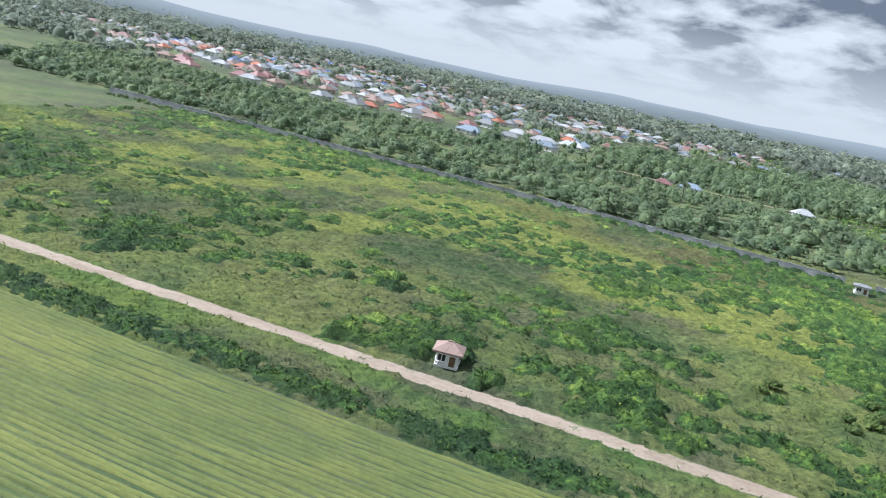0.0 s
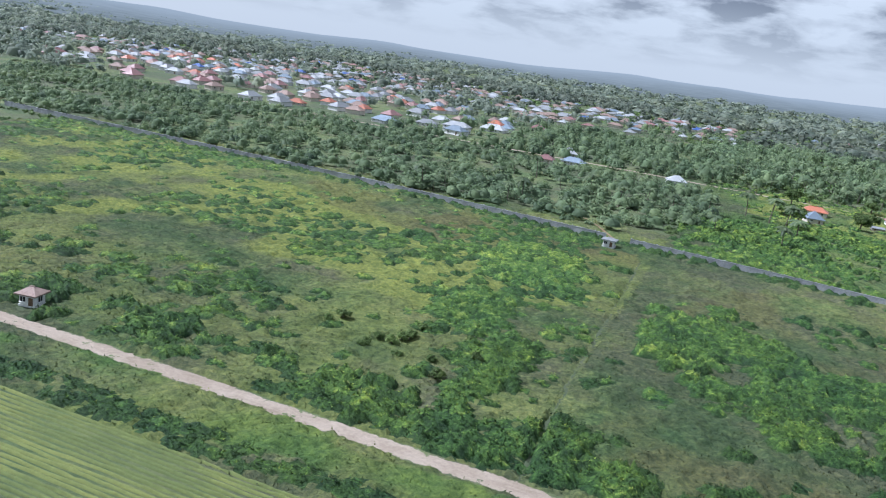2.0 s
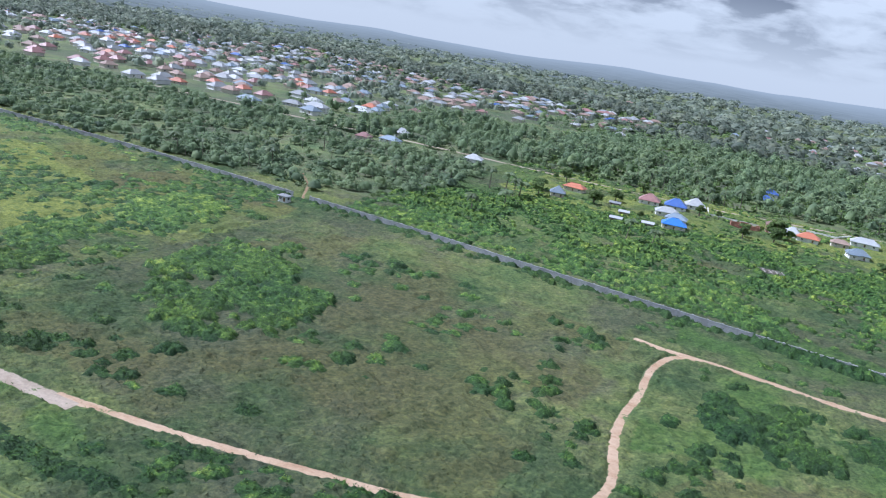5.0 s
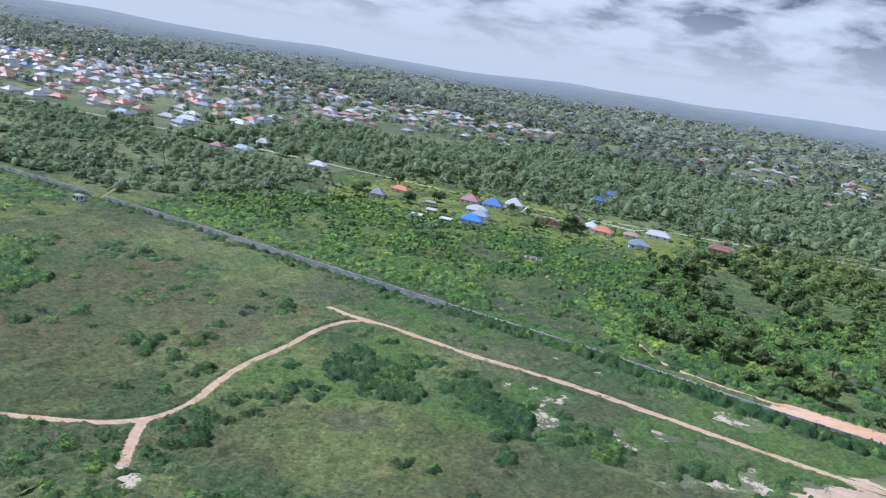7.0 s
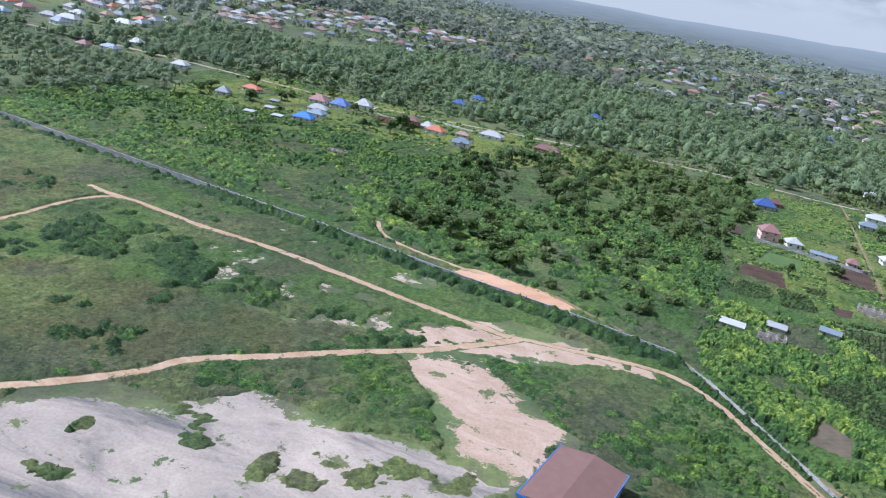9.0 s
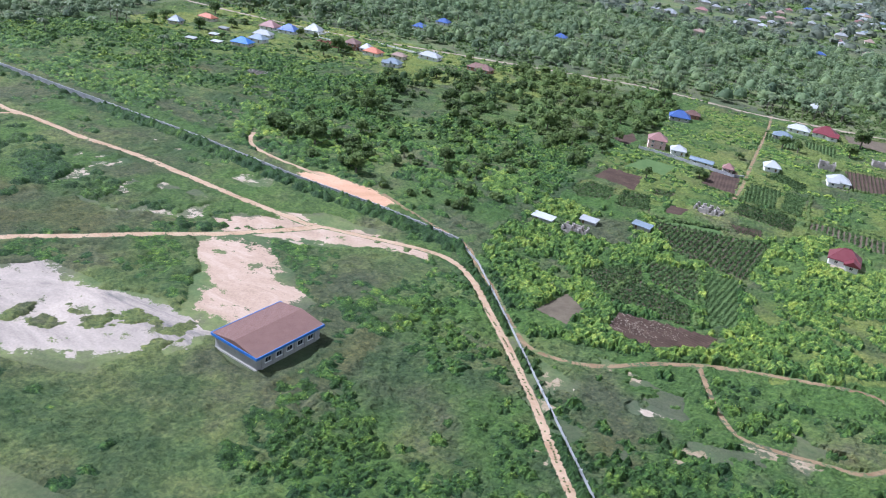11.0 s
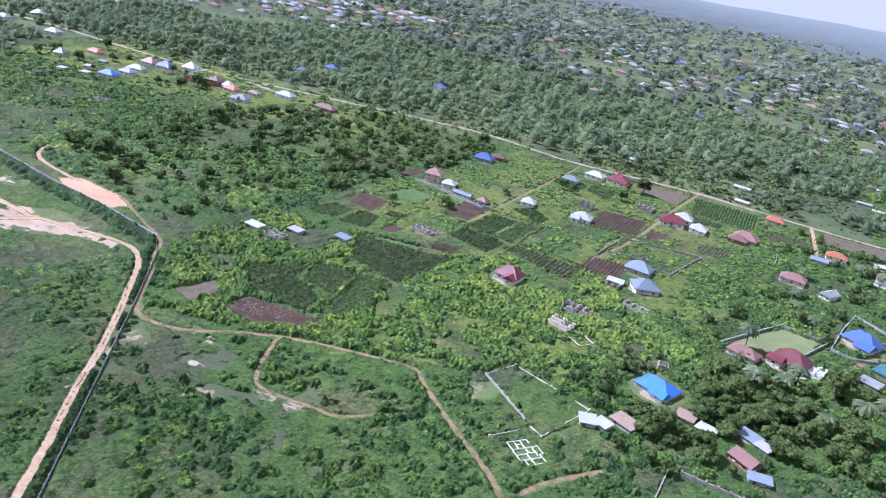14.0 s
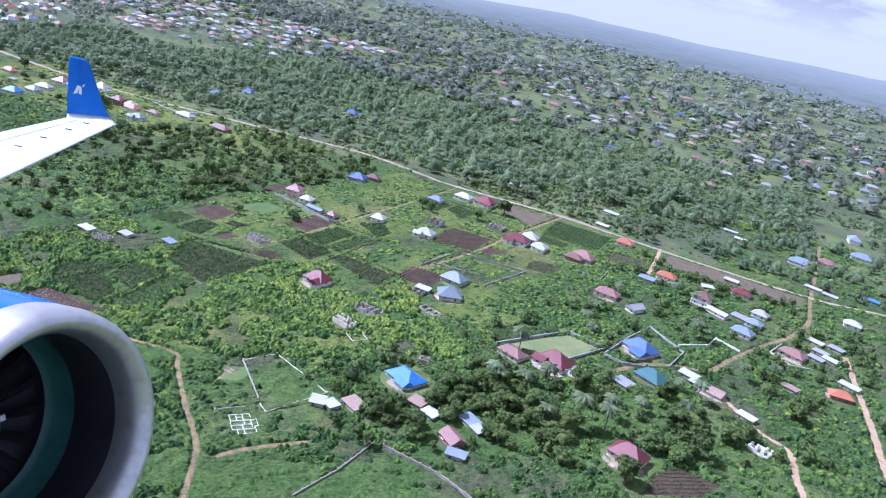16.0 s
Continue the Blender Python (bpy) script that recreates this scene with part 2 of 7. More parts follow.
def thicket(name):
    """Leafy bushes seen from above: every bush its own green, leaves as fine mottling and relief."""
    m, n, l, p = material(name, 0.62)
    p.inputs["Specular IOR Level"].default_value = 0.12
    pos = place(n)
    at = n.new("ShaderNodeAttribute")
    at.attribute_name = "tone"
    c = ramp(n, l, at.outputs["Fac"], [(0.0, (0.026, 0.054, 0.021)), (0.35, (0.044, 0.090, 0.025)), (0.7, (0.084, 0.152, 0.034)), (1.0, (0.195, 0.262, 0.056))])
    leaf = noise_node(n, l, 1.8, 5, 0.8, pos)
    c = blend(n, l, 1.0, c, ramp(n, l, leaf, [(0.34, (0.42, 0.50, 0.54)), (0.5, (1, 1, 1)), (0.64, (2.0, 1.85, 1.45))]), "MULTIPLY")
    stand = noise_node(n, l, 0.045, 4, 0.6, pos)
    c = blend(n, l, 0.8, c, ramp(n, l, stand, [(0.36, (0.72, 0.82, 0.92)), (0.5, (1, 1, 1)), (0.64, (1.30, 1.18, 0.95))]), "MULTIPLY")
    l.new(c, p.inputs["Base Color"])
    bump(n, l, p, leaf, 1.0, 0.45)
    return m


GRASS = grass_ground()
DIRT = bare_earth("pale_dirt_road", (0.290, 0.240, 0.185), (0.355, 0.300, 0.238), green=-0.15, stain=(0.235, 0.190, 0.140), soft=2.0)
TRACK = bare_earth("sandy_track", (0.370, 0.262, 0.172), (0.435, 0.325, 0.225), green=-0.10, stain=(0.295, 0.185, 0.110), soft=1.6)
RED_TRACK = bare_earth("reddish_track", (0.215, 0.148, 0.085), (0.285, 0.200, 0.118), green=0.30, stain=(0.160, 0.100, 0.052), soft=3.0)
SAND = bare_earth("bleached_sand", (0.300, 0.265, 0.230), (0.420, 0.365, 0.310), green=0.02, stain=(0.105, 0.105, 0.105), scale=0.03)
TRODDEN = bare_earth("trodden_pink_sand", (0.370, 0.275, 0.205), (0.440, 0.345, 0.270), green=0.05, stain=(0.320, 0.240, 0.175), scale=0.08)
STUBBLE = mottled("pale_stubble", (0.185, 0.158, 0.126), (0.302, 0.266, 0.227), 0.8, 0.95, 6.0, 0.02, local=False)
SANDY = bare_earth("thin_sandy_turf", (0.260, 0.207, 0.134), (0.353, 0.290, 0.210), green=0.55, stain=(0.168, 0.149, 0.084), soft=2.5)
SCUFF = bare_earth("scuffed_sand", (0.353, 0.299, 0.235), (0.454, 0.390, 0.319), green=0.74, stain=(0.269, 0.207, 0.143))
VILLAGE = bare_earth("village_grass", (0.111, 0.172, 0.059), (0.150, 0.201, 0.072), green=0.10, stain=(0.075, 0.122, 0.048), scale=0.05)
YARD = bare_earth("swept_yard", (0.336, 0.274, 0.218), (0.420, 0.357, 0.294), green=0.35, stain=(0.252, 0.199, 0.151), soft=2.0)
POND = bare_earth("dry_pond_clay", (0.470, 0.282, 0.176), (0.521, 0.349, 0.235), green=-0.3, stain=(0.386, 0.232, 0.134), scale=0.05, soft=2.0)
SOIL = mottled("dark_tilled_soil", (0.088, 0.072, 0.050), (0.135, 0.112, 0.078), 0.25, 0.95, 2.0, 0.12, local=False)
RED_SOIL = mottled("red_tilled_soil", (0.044, 0.028, 0.020), (0.082, 0.054, 0.040), 0.20, 0.95, 2.0, 0.14, local=False)
LAWN = mottled("bright_young_grass", (0.060, 0.109, 0.032), (0.090, 0.145, 0.047), 0.15, 0.95, 2.5, 0.08, local=False)
SHORN = mottled("dry_mown_lawn", (0.130, 0.165, 0.070), (0.190, 0.215, 0.098), 0.10, 0.95, 1.2, 0.06, local=False)
LUSH = bare_earth("lush_scrub_grass", (0.090, 0.145, 0.048), (0.123, 0.175, 0.058), green=0.2, stain=(0.063, 0.109, 0.039), scale=0.06)
MEADOW = bare_earth("dull_meadow", (0.065, 0.087, 0.045), (0.090, 0.106, 0.058), green=0.25, stain=(0.054, 0.078, 0.039), scale=0.05)
OLIVE = bare_earth("olive_dry_grass", (0.067, 0.082, 0.037), (0.093, 0.096, 0.046), green=0.26, stain=(0.049, 0.071, 0.037), scale=0.03, soft=0.5)
# patches of sunlight on the field, put into the grass colour
SUNLIT = bare_earth("sun_patch_grass", (0.120, 0.158, 0.058), (0.153, 0.185, 0.068), green=0.42, stain=(0.084, 0.129, 0.048), scale=0.03, soft=0.5)
MOWN = bare_earth("mown_hay_grass", (0.118, 0.150, 0.046), (0.172, 0.198, 0.056), green=-0.5, stain=(0.085, 0.118, 0.040), scale=0.05)
CONCRETE = mottled("weathered_concrete", (0.27, 0.28, 0.29), (0.42, 0.435, 0.45), 0.35, 0.9, 3.0, 0.03, local=False)
BLOCK = mottled("raw_block", (0.302, 0.282, 0.260), (0.420, 0.390, 0.361), 0.6, 0.9, 5.0, 0.03, local=False)
WHITE = mottled("white_limewash", (0.70, 0.70, 0.68), (0.82, 0.82, 0.80), 0.5, 0.85, 4.0, 0.02)
CREAM = mottled("cream_plaster", (0.55, 0.50, 0.42), (0.66, 0.62, 0.54), 0.5, 0.85, 4.0, 0.02)
PINKWALL = mottled("pink_plaster", (0.62, 0.42, 0.40), (0.70, 0.52, 0.50), 0.5, 0.85, 4.0, 0.02)
BRICKWALL = mottled("raw_red_brick", (0.30, 0.15, 0.11), (0.38, 0.21, 0.15), 0.6, 0.9, 5.0, 0.03)
GREYWALL = mottled("unpainted_render", (0.36, 0.35, 0.33), (0.46, 0.45, 0.42), 0.5, 0.9, 4.0, 0.02)
GLASS = mottled("dark_window_pane", (0.02, 0.025, 0.03), (0.045, 0.05, 0.055), 0.8, 0.12, 2.0, 0.002)
TIMBER = mottled("brown_timber", (0.12, 0.075, 0.045), (0.20, 0.13, 0.08), 2.0, 0.7, 12.0, 0.01)
BARK = mottled("grey_bark", (0.12, 0.10, 0.08), (0.21, 0.18, 0.15), 1.5, 0.9, 8.0, 0.04)
ROOF = {
    "blue": sheet_metal("blue_roof_sheet", (0.039, 0.172, 0.533)),
    "deepblue": sheet_metal("deep_blue_roof_sheet", (0.047, 0.107, 0.318)),
    "slate": sheet_metal("blue_grey_roof_sheet", (0.172, 0.224, 0.275)),
    "white": sheet_metal("white_roof_sheet", (0.370, 0.391, 0.400), 0.12),
    "grey": sheet_metal("grey_roof_sheet", (0.232, 0.249, 0.258), 0.2),
    "rust": sheet_metal("rusted_roof_sheet", (0.258, 0.189, 0.155), 0.5, 0.7),
    "red": sheet_metal("dark_red_roof_sheet", (0.133, 0.022, 0.031), 0.05),
    "pink": sheet_metal("faded_red_roof_sheet", (0.249, 0.133, 0.125), 0.1),
    "orange": sheet_metal("orange_roof_sheet", (0.387, 0.138, 0.077), 0.05),
    "brown": sheet_metal("brown_roof_sheet", (0.146, 0.082, 0.069), 0.1),
    "teal": sheet_metal("teal_roof_sheet", (0.043, 0.146, 0.163), 0.05),
}
WALLS = {"white": WHITE, "cream": CREAM, "pink": PINKWALL, "brick": BRICKWALL, "grey": GREYWALL, "block": BLOCK}
SHRUB = foliage("shrub_leaves", (0.039, 0.076, 0.033), (0.109, 0.177, 0.059), (0.143, 0.195, 0.065), 0.016, through=0.30, spread=0.8)
SCRUB = foliage("lush_scrub_leaves", (0.038, 0.074, 0.030), (0.134, 0.212, 0.067), (0.179, 0.239, 0.074), 0.012, through=0.30, spread=0.9)
TURF, THICKET = turf("standing_grass"), thicket("bush_leaves")
LEAF = foliage("tree_leaves", (0.034, 0.064, 0.026), (0.120, 0.182, 0.056), (0.150, 0.205, 0.062), 0.01, through=0.36)
# mid-distance trees: tree leaves made paler and bluer, haze painted into the colour
GROVE = foliage("hazed_grove_leaves", (0.070, 0.108, 0.068), (0.150, 0.212, 0.112), (0.190, 0.252, 0.120), 0.02, through=0.38, tone=0.1)
# far trees: distance haze put into the leaf colour, pale, greyish, low in contrast
WOODS = foliage("hazed_far_woods_leaves", (0.140, 0.174, 0.148), (0.205, 0.246, 0.192), (0.250, 0.286, 0.202), 0.012, tone=0.07, spread=1.0)
# palms too have some haze mixed into their green
PALM = foliage("hazed_palm_fronds", (0.068, 0.106, 0.062), (0.160, 0.215, 0.112), (0.172, 0.222, 0.115), 0.02, 0.45)
CROP = foliage("crop_leaves", (0.046, 0.088, 0.034), (0.105, 0.165, 0.058), (0.090, 0.138, 0.054), 0.03)

# ---- building blocks ----
rng = np.random.default_rng(7)


def part(name, bm, mat, parent=None, label=""):
    """A bmesh as one mesh object, under its thing."""
    me = bpy.data.meshes.new(name)
    bm.to_mesh(me)
    bm.free()
    me.materials.append(mat)
    ob = new(name, me)
    if parent is not None:
        ob.parent = parent
    if label:
        tagged(ob, label)
    return ob


def joined(name, verts, faces, mat, parent=None):
    me = bpy.data.meshes.new(name)
    me.from_pydata(verts, [], faces)
    me.materials.append(mat)
    me.polygons.foreach_set("use_smooth", np.ones(len(me.polygons), bool))
    ob = new(name, me)
    if parent is not None:
        ob.parent = parent
    return ob


def box(bm, x, y, z, sx, sy, sz, turn=0.0, bevel=0.0):
    """A box by its base centre and sizes, added to bm."""
    m = Matrix.Translation((x, y, z + sz / 2)) @ Matrix.Rotation(turn, 4, "Z") @ Matrix.Diagonal((sx, sy, sz, 1))
    made = bmesh.ops.create_cube(bm, size=1, matrix=m)
    if bevel:
        edges = list({e for v in made["verts"] for e in v.link_edges})
        bmesh.ops.bevel(bm, geom=edges, offset=bevel, segments=1, affect="EDGES")
    return bm


def boxed(*rows):
    bm = bmesh.new()
    for r in rows:
        box(bm, *r)
    return bm


def thing(name, label, category, group="", at=(0, 0, 0), turn=0.0):
    ob = tagged(new(name), label, category, group)
    ob.empty_display_size = 0.5
    ob.matrix_world = pose(*at, 0, 0, turn)
    return ob


def smooth_line(points, step=2.0):
    """A polyline rounded by Catmull-Rom and sampled at even steps."""
    p = np.array(points, float)
    p = np.vstack([2 * p[0] - p[1], p, 2 * p[-1] - p[-2]])
    out = []
    for a, b, c, d in zip(p, p[1:], p[2:], p[3:]):
        k = max(1, int(np.linalg.norm(c - b) / step))
        for s in np.arange(k) / k:
            out.append(0.5 * (2 * b + (c - a) * s + (2 * a - 5 * b + 4 * c - d) * s**2 + (3 * b - a - 3 * c + d) * s**3))
    out.append(p[-2])
    return np.array(out)


KEEP_OFF = []  # stretches of ways and outlines of plots that plants stay clear of
PLOTS_OFF = []
SPOTS = []


def bare_rim(ob, values):
    """How bare the ground is at each corner: 0 at the grassy rim, 1 inside."""
    at = ob.data.attributes.new("bare", "FLOAT", "POINT")
    at.data.foreach_set("value", np.asarray(values, np.float32))


def ribbon(name, points, width, mat, label, z=0.03, ragged=0.25, clear=1.0):
    """A road or track with uneven edges, slightly humped."""
    line = smooth_line(points)
    along = np.gradient(line, axis=0)
    along /= np.linalg.norm(along, axis=1)[:, None]
    side = np.c_[-along[:, 1], along[:, 0]]
    verts, faces = [], []
    for i, (p, s) in enumerate(zip(line, side)):
        for j, u in enumerate((-1.25, -0.75, 0.75, 1.25)):
            w = width / 2 * u * (1 + ragged * (noise.noise((p[0] * 0.21, p[1] * 0.21, 3 * u)) * 1.2))
            verts.append((p[0] + s[0] * w, p[1] + s[1] * w, z + (0.04 if abs(u) < 1 else 0.0)))
        if i:
            a = 4 * i
            faces += [(a - 4 + k, a - 3 + k, a + 1 + k, a + k) for k in range(3)]
    KEEP_OFF.append((line, width / 2 * clear))
    ob = joined(name, verts, faces, mat)
    bare_rim(ob, np.tile([0.0, 1.0, 1.0, 0.0], len(line)))
    return tagged(ob, label, "road", kind="structure")


def inside(poly, x, y):
    x, y = np.asarray(x, float), np.asarray(y, float)
    hit = np.zeros(x.shape, bool)
    for (ax, ay), (bx, by) in zip(poly, poly[1:] + poly[:1]):
        if ay != by:
            hit ^= ((ay > y) != (by > y)) & (x < (bx - ax) * (y - ay) / (by - ay) + ax)
    return hit


def patch(name, outline, mat, label, category, z=0.02, ragged=1.2, clear=True, step=2.0, soft=4.0, straight=False):
    """A piece of ground with an uneven outline."""
    line = smooth_line(list(outline) + [outline[0]], step)[:-1]
    if straight:
        line = []
        for a, b in zip(outline, list(outline[1:]) + [outline[0]]):
            k = max(1, int(math.dist(a, b) / step))
            line += [np.array(a) + (np.array(b) - np.array(a)) * q / k for q in range(k)]
        line = np.array(line)
    mid = line.mean(0)
    verts = [(mid[0], mid[1], z)]
    for p in line:
        d = (p - mid) / np.linalg.norm(p - mid)
        k = ragged * noise.noise((p[0] * 0.17, p[1] * 0.17, 1.7)) + 0.4 * ragged * noise.noise((p[0] * 0.6, p[1] * 0.6, 5.1))
        verts.append((p[0] + d[0] * k, p[1] + d[1] * k, z))
    n = len(line)
    for p in line:
        q = mid + (p - mid) * max(0.5, 1 - soft / np.linalg.norm(p - mid))
        verts.append((q[0], q[1], z))
    faces = [(0, 1 + n + i, 1 + n + (i + 1) % n) for i in range(n)]
    faces += [(1 + i, 1 + (i + 1) % n, 1 + n + (i + 1) % n, 1 + n + i) for i in range(n)]
    if clear:
        PLOTS_OFF.append([tuple(p) for p in outline])
    ob = joined(name, verts, faces, mat)
    bare_rim(ob, [1.0] + [0.0] * n + [1.0] * n)
    return tagged(ob, label, category, kind="structure")


def free(x, y, margin=0.0):
    """Which of the places lie clear of ways, plots and houses."""
    ok = np.ones(len(x), bool)
    xy = np.c_[x, y]
    for line, half in KEEP_OFF:
        lo, hi = line.min(0) - half - 3, line.max(0) + half + 3
        near = np.where(((xy > lo) & (xy < hi)).all(1))[0]
        if len(near):
            d = np.linalg.norm(xy[near, None] - line[None, ::1], axis=2).min(1)
            ok[near[d < half + margin]] = False
    for poly in PLOTS_OFF:
        ok &= ~inside(poly, x, y)
    for cx, cy, r in SPOTS:
        ok &= (x - cx) ** 2 + (y - cy) ** 2 > (r + margin) ** 2
    return ok


def scatter(poly, count, clump=0.0, margin=0.5, scale=0.05, seed=1.0, avoid=True, blur=0.22):
    """Places inside an outline, clumped by noise, clear of ways and houses."""
    p = np.array(poly, float)
    lo, hi = p.min(0), p.max(0)
    x, y = rng.uniform(lo[0], hi[0], count * 3), rng.uniform(lo[1], hi[1], count * 3)
    k = inside(poly, x, y)
    x, y = x[k], y[k]
    if clump:
        f = np.array([noise.fractal((a * scale, b * scale, seed), 1.0, 2.0, 3) for a, b in zip(x, y)])
        k = f + rng.normal(0, blur, len(f)) > np.quantile(f, clump)
        x, y = x[k], y[k]
    if avoid:
        k = free(x, y, margin)
        x, y = x[k], y[k]
    return x[:count], y[:count]


def leaf_tris(centres, radii, per, leaf, low=-0.2, core=0.0, lay=0.35):
    """Small leaf clumps set over squashed crowns, on a lumpy core: corner places and faces."""
    n = len(centres)
    d = rng.normal(size=(n, per, 3))
    d /= np.linalg.norm(d, axis=2, keepdims=True)
    d[..., 2] = np.where(d[..., 2] < low, -d[..., 2], d[..., 2])
    reach = 0.72 + 0.36 * rng.random((n, per, 1))
    at = centres[:, None] + d * radii[:, None] * reach
    up = d + rng.normal(0, 0.5, d.shape) + (0, 0, lay)
    up /= np.linalg.norm(up, axis=2, keepdims=True)
    a = np.cross(up, rng.normal(size=d.shape))
    a /= np.linalg.norm(a, axis=2, keepdims=True)
    b = np.cross(up, a)
    size = leaf if np.ndim(leaf) == 0 else np.asarray(leaf)[:, None, None]
    s = size * (0.7 + 0.8 * rng.random((n, per, 1)))
    q = 0.6 + 0.4 * rng.random((n, per, 1))
    corners = np.stack([at - a * s, at + a * s * 0.3 - b * s * q, at + a * s * 0.6 + b * s * q], 2)
    verts = corners.reshape(-1, 3)
    faces = np.arange(len(verts)).reshape(-1, 3)
    if core:
        k = 6
        t = np.arange(k) * math.tau / k
        rim = np.c_[np.cos(t), np.sin(t), np.full(k, -0.15)]
        mid = np.c_[np.cos(t + 0.5) * 0.74, np.sin(t + 0.5) * 0.74, np.full(k, 0.60)]
        shape = np.vstack([rim, mid, [[0, 0, 0.95]]])
        m = len(shape)
        lump = core * (0.78 + 0.34 * rng.random((n, m, 1)))
        w = (centres[:, None] + shape[None] * radii[:, None] * lump).reshape(-1, 3)
        f = []
        for p in range(k):
            r = (p + 1) % k
            f += [(p, r, k + p), (r, k + r, k + p), (k + p, k + r, 2 * k)]
        f = np.array(f)
        fs = (f[None] + (np.arange(n) * m)[:, None, None]).reshape(-1, 3) + len(verts)
        verts, faces = np.vstack([verts, w]), np.vstack([faces, fs])
    return verts, faces


def growth(name, label, category, x, y, width, height, per, leaf, mat, lift=0.0, core=0.9, lay=0.6):
    """Many plants as one mesh of leaves."""
    width, height = np.broadcast_to(width, x.shape), np.broadcast_to(height, x.shape)
    c = np.c_[x, y, ground_at(x, y) + height * (0.12 + lift)]
    q = rng.uniform(0.78, 1.28, len(x))
    r = np.c_[width / 2 * q, width / 2 / q, height * (0.82 - lift * 0.6)]
    v, f = leaf_tris(c, r, per, leaf, core=core, lay=lay)
    ob = joined(name, v.tolist(), f.tolist(), mat)
    return tagged(ob, label, category, kind="stuff")


def ground_at(x, y):
    """Height of the land: flat by the airfield, low wooded ridges far off."""
    x, y = np.asarray(x, float), np.asarray(y, float)
    far = np.hypot(x - 300, y)
    rise = np.clip((far - 1400) / 3000, 0, 1)
    rise = rise * rise * (3 - 2 * rise)
    ridge = 38 + 110 * np.clip((x - 900) / 1100, 0, 1.3) + 10 * np.sin(x / 610 + 1.0) + 7 * np.sin(x / 233 + y / 400)
    return rise * ridge


# ---- the land ----


def land():
    steps = np.concatenate([np.linspace(-4700, -1500, 17), np.linspace(-1200, 1200, 17), np.linspace(1500, 4700, 17)])
    xs, ys = steps + 300, steps
    gx, gy = np.meshgrid(xs, ys, indexing="ij")
    gz = ground_at(gx, gy)
    n = len(ys)
    verts = np.c_[gx.ravel(), gy.ravel(), gz.ravel()].tolist()
    faces = [(i * n + j, (i + 1) * n + j, (i + 1) * n + j + 1, i * n + j + 1) for i in range(len(xs) - 1) for j in range(n - 1)]
    ob = joined("ground", verts, faces, GRASS)
    for f in ob.data.polygons:
        f.use_smooth = True
    return tagged(ob, "rough green grassland with olive and straw patches", "ground", kind="structure")


land()
ribbon("road", [(-160, 80), (-91, 80), (-45, 81), (7, 82), (40, 82), (72, 82), (105, 82)], 3.0, DIRT, "pale unpaved airfield perimeter road beside grass", ragged=0.07)
ribbon("path", [(54, 214), (55, 190), (56, 159), (57, 122), (58, 97), (59, 84)], 1.2, MEADOW, "faint grassy wheel track towards the gate", z=0.02, ragged=0.5, clear=0.1)
ribbon("path", [(100, 83), (125, 86), (146, 90), (159, 93), (173, 100), (180, 107), (182, 116), (180, 128), (179, 140), (180, 155), (180, 170), (183, 182), (188, 185)], 1.7, TRACK, "narrow sandy track worn by wheels", z=0.028)
ribbon("path", [(173, 188), (181, 186), (190, 186), (207, 184), (219, 182), (244, 181), (270, 177), (293, 173), (318, 170)], 2.4, TRACK, "sandy track along the boundary wall", z=0.034, ragged=0.4)
ribbon("road", [(314, 170), (331, 173), (349, 176), (359, 175), (368, 168), (377, 156), (385, 145), (398, 126), (409, 108), (421, 90), (436, 66)], 1.9, TRACK, "wide pinkish sandy track beside the fence", z=0.044, ragged=0.08)
ribbon("path", [(206, 60), (222, 72), (236, 82), (247, 92), (258, 105), (263, 115), (273, 124), (287, 137), (302, 150), (312, 161), (320, 171)], 2.4, TRACK, "sandy track joining across bare ground", z=0.05, ragged=0.4)
ribbon("path", [(180, 106), (183, 100), (188, 92)], 2.0, TRACK, "short sandy spur of a track", z=0.024)
ribbon("path", [(256, 228), (262, 218), (272, 212), (289, 208), (300, 207)], 1.8, TRACK, "sandy footpath beside trees", z=0.025)
ribbon("path", [(322, 206), (333, 200), (347, 193), (359, 187), (366, 177), (375, 166), (384, 153), (391, 145), (399, 144), (408, 147), (418, 155), (430, 162), (441, 166), (455, 170), (466, 172), (471, 167), (479, 160), (487, 153), (502, 141), (511, 128), (520, 112)], 1.5, RED_TRACK, "reddish earth footpath through scrub", z=0.026, ragged=0.45)
ribbon("path", [(428, 160), (433, 146), (438, 138), (444, 137), (453, 138), (461, 139), (466, 143), (474, 151)], 1.2, RED_TRACK, "narrow sandy footpath through scrub", z=0.022, ragged=0.45)
ribbon("path", [(509, 140), (513, 148), (523, 161)], 1.5, RED_TRACK, "short reddish footpath through scrub", z=0.022)
ribbon("road", [(-330, 428), (-200, 430), (-100, 432), (20, 432), (52, 430), (129, 426), (173, 428), (245, 443), (308, 458), (362, 468), (406, 461), (431, 458), (504, 466), (529, 464), (562, 461), (595, 459), (655, 460), (693, 472), (760, 492)], 3.6, DIRT, "pale unpaved village road with rough verges", z=0.04, ragged=0.3)
ribbon("path", [(506, 470), (502, 440), (497, 400), (493, 355), (487, 318), (482, 300)], 1.8, RED_TRACK, "straight earth lane between garden plots", z=0.03)
ribbon("path", [(435, 462), (434, 422), (431, 369), (428, 311), (426, 291)], 1.4, RED_TRACK, "grassy earth lane between garden plots", z=0.03)
ribbon("path", [(568, 463), (570, 430), (571, 400)], 2.2, TRACK, "short sandy lane to houses", z=0.03)
ribbon("road", [(659, 600), (656, 520), (653, 458), (652, 415), (645, 386), (633, 358), (622, 330), (614, 308), (602, 301), (590, 290), (583, 276)], 2.3, RED_TRACK, "reddish earth road winding between houses", z=0.034)
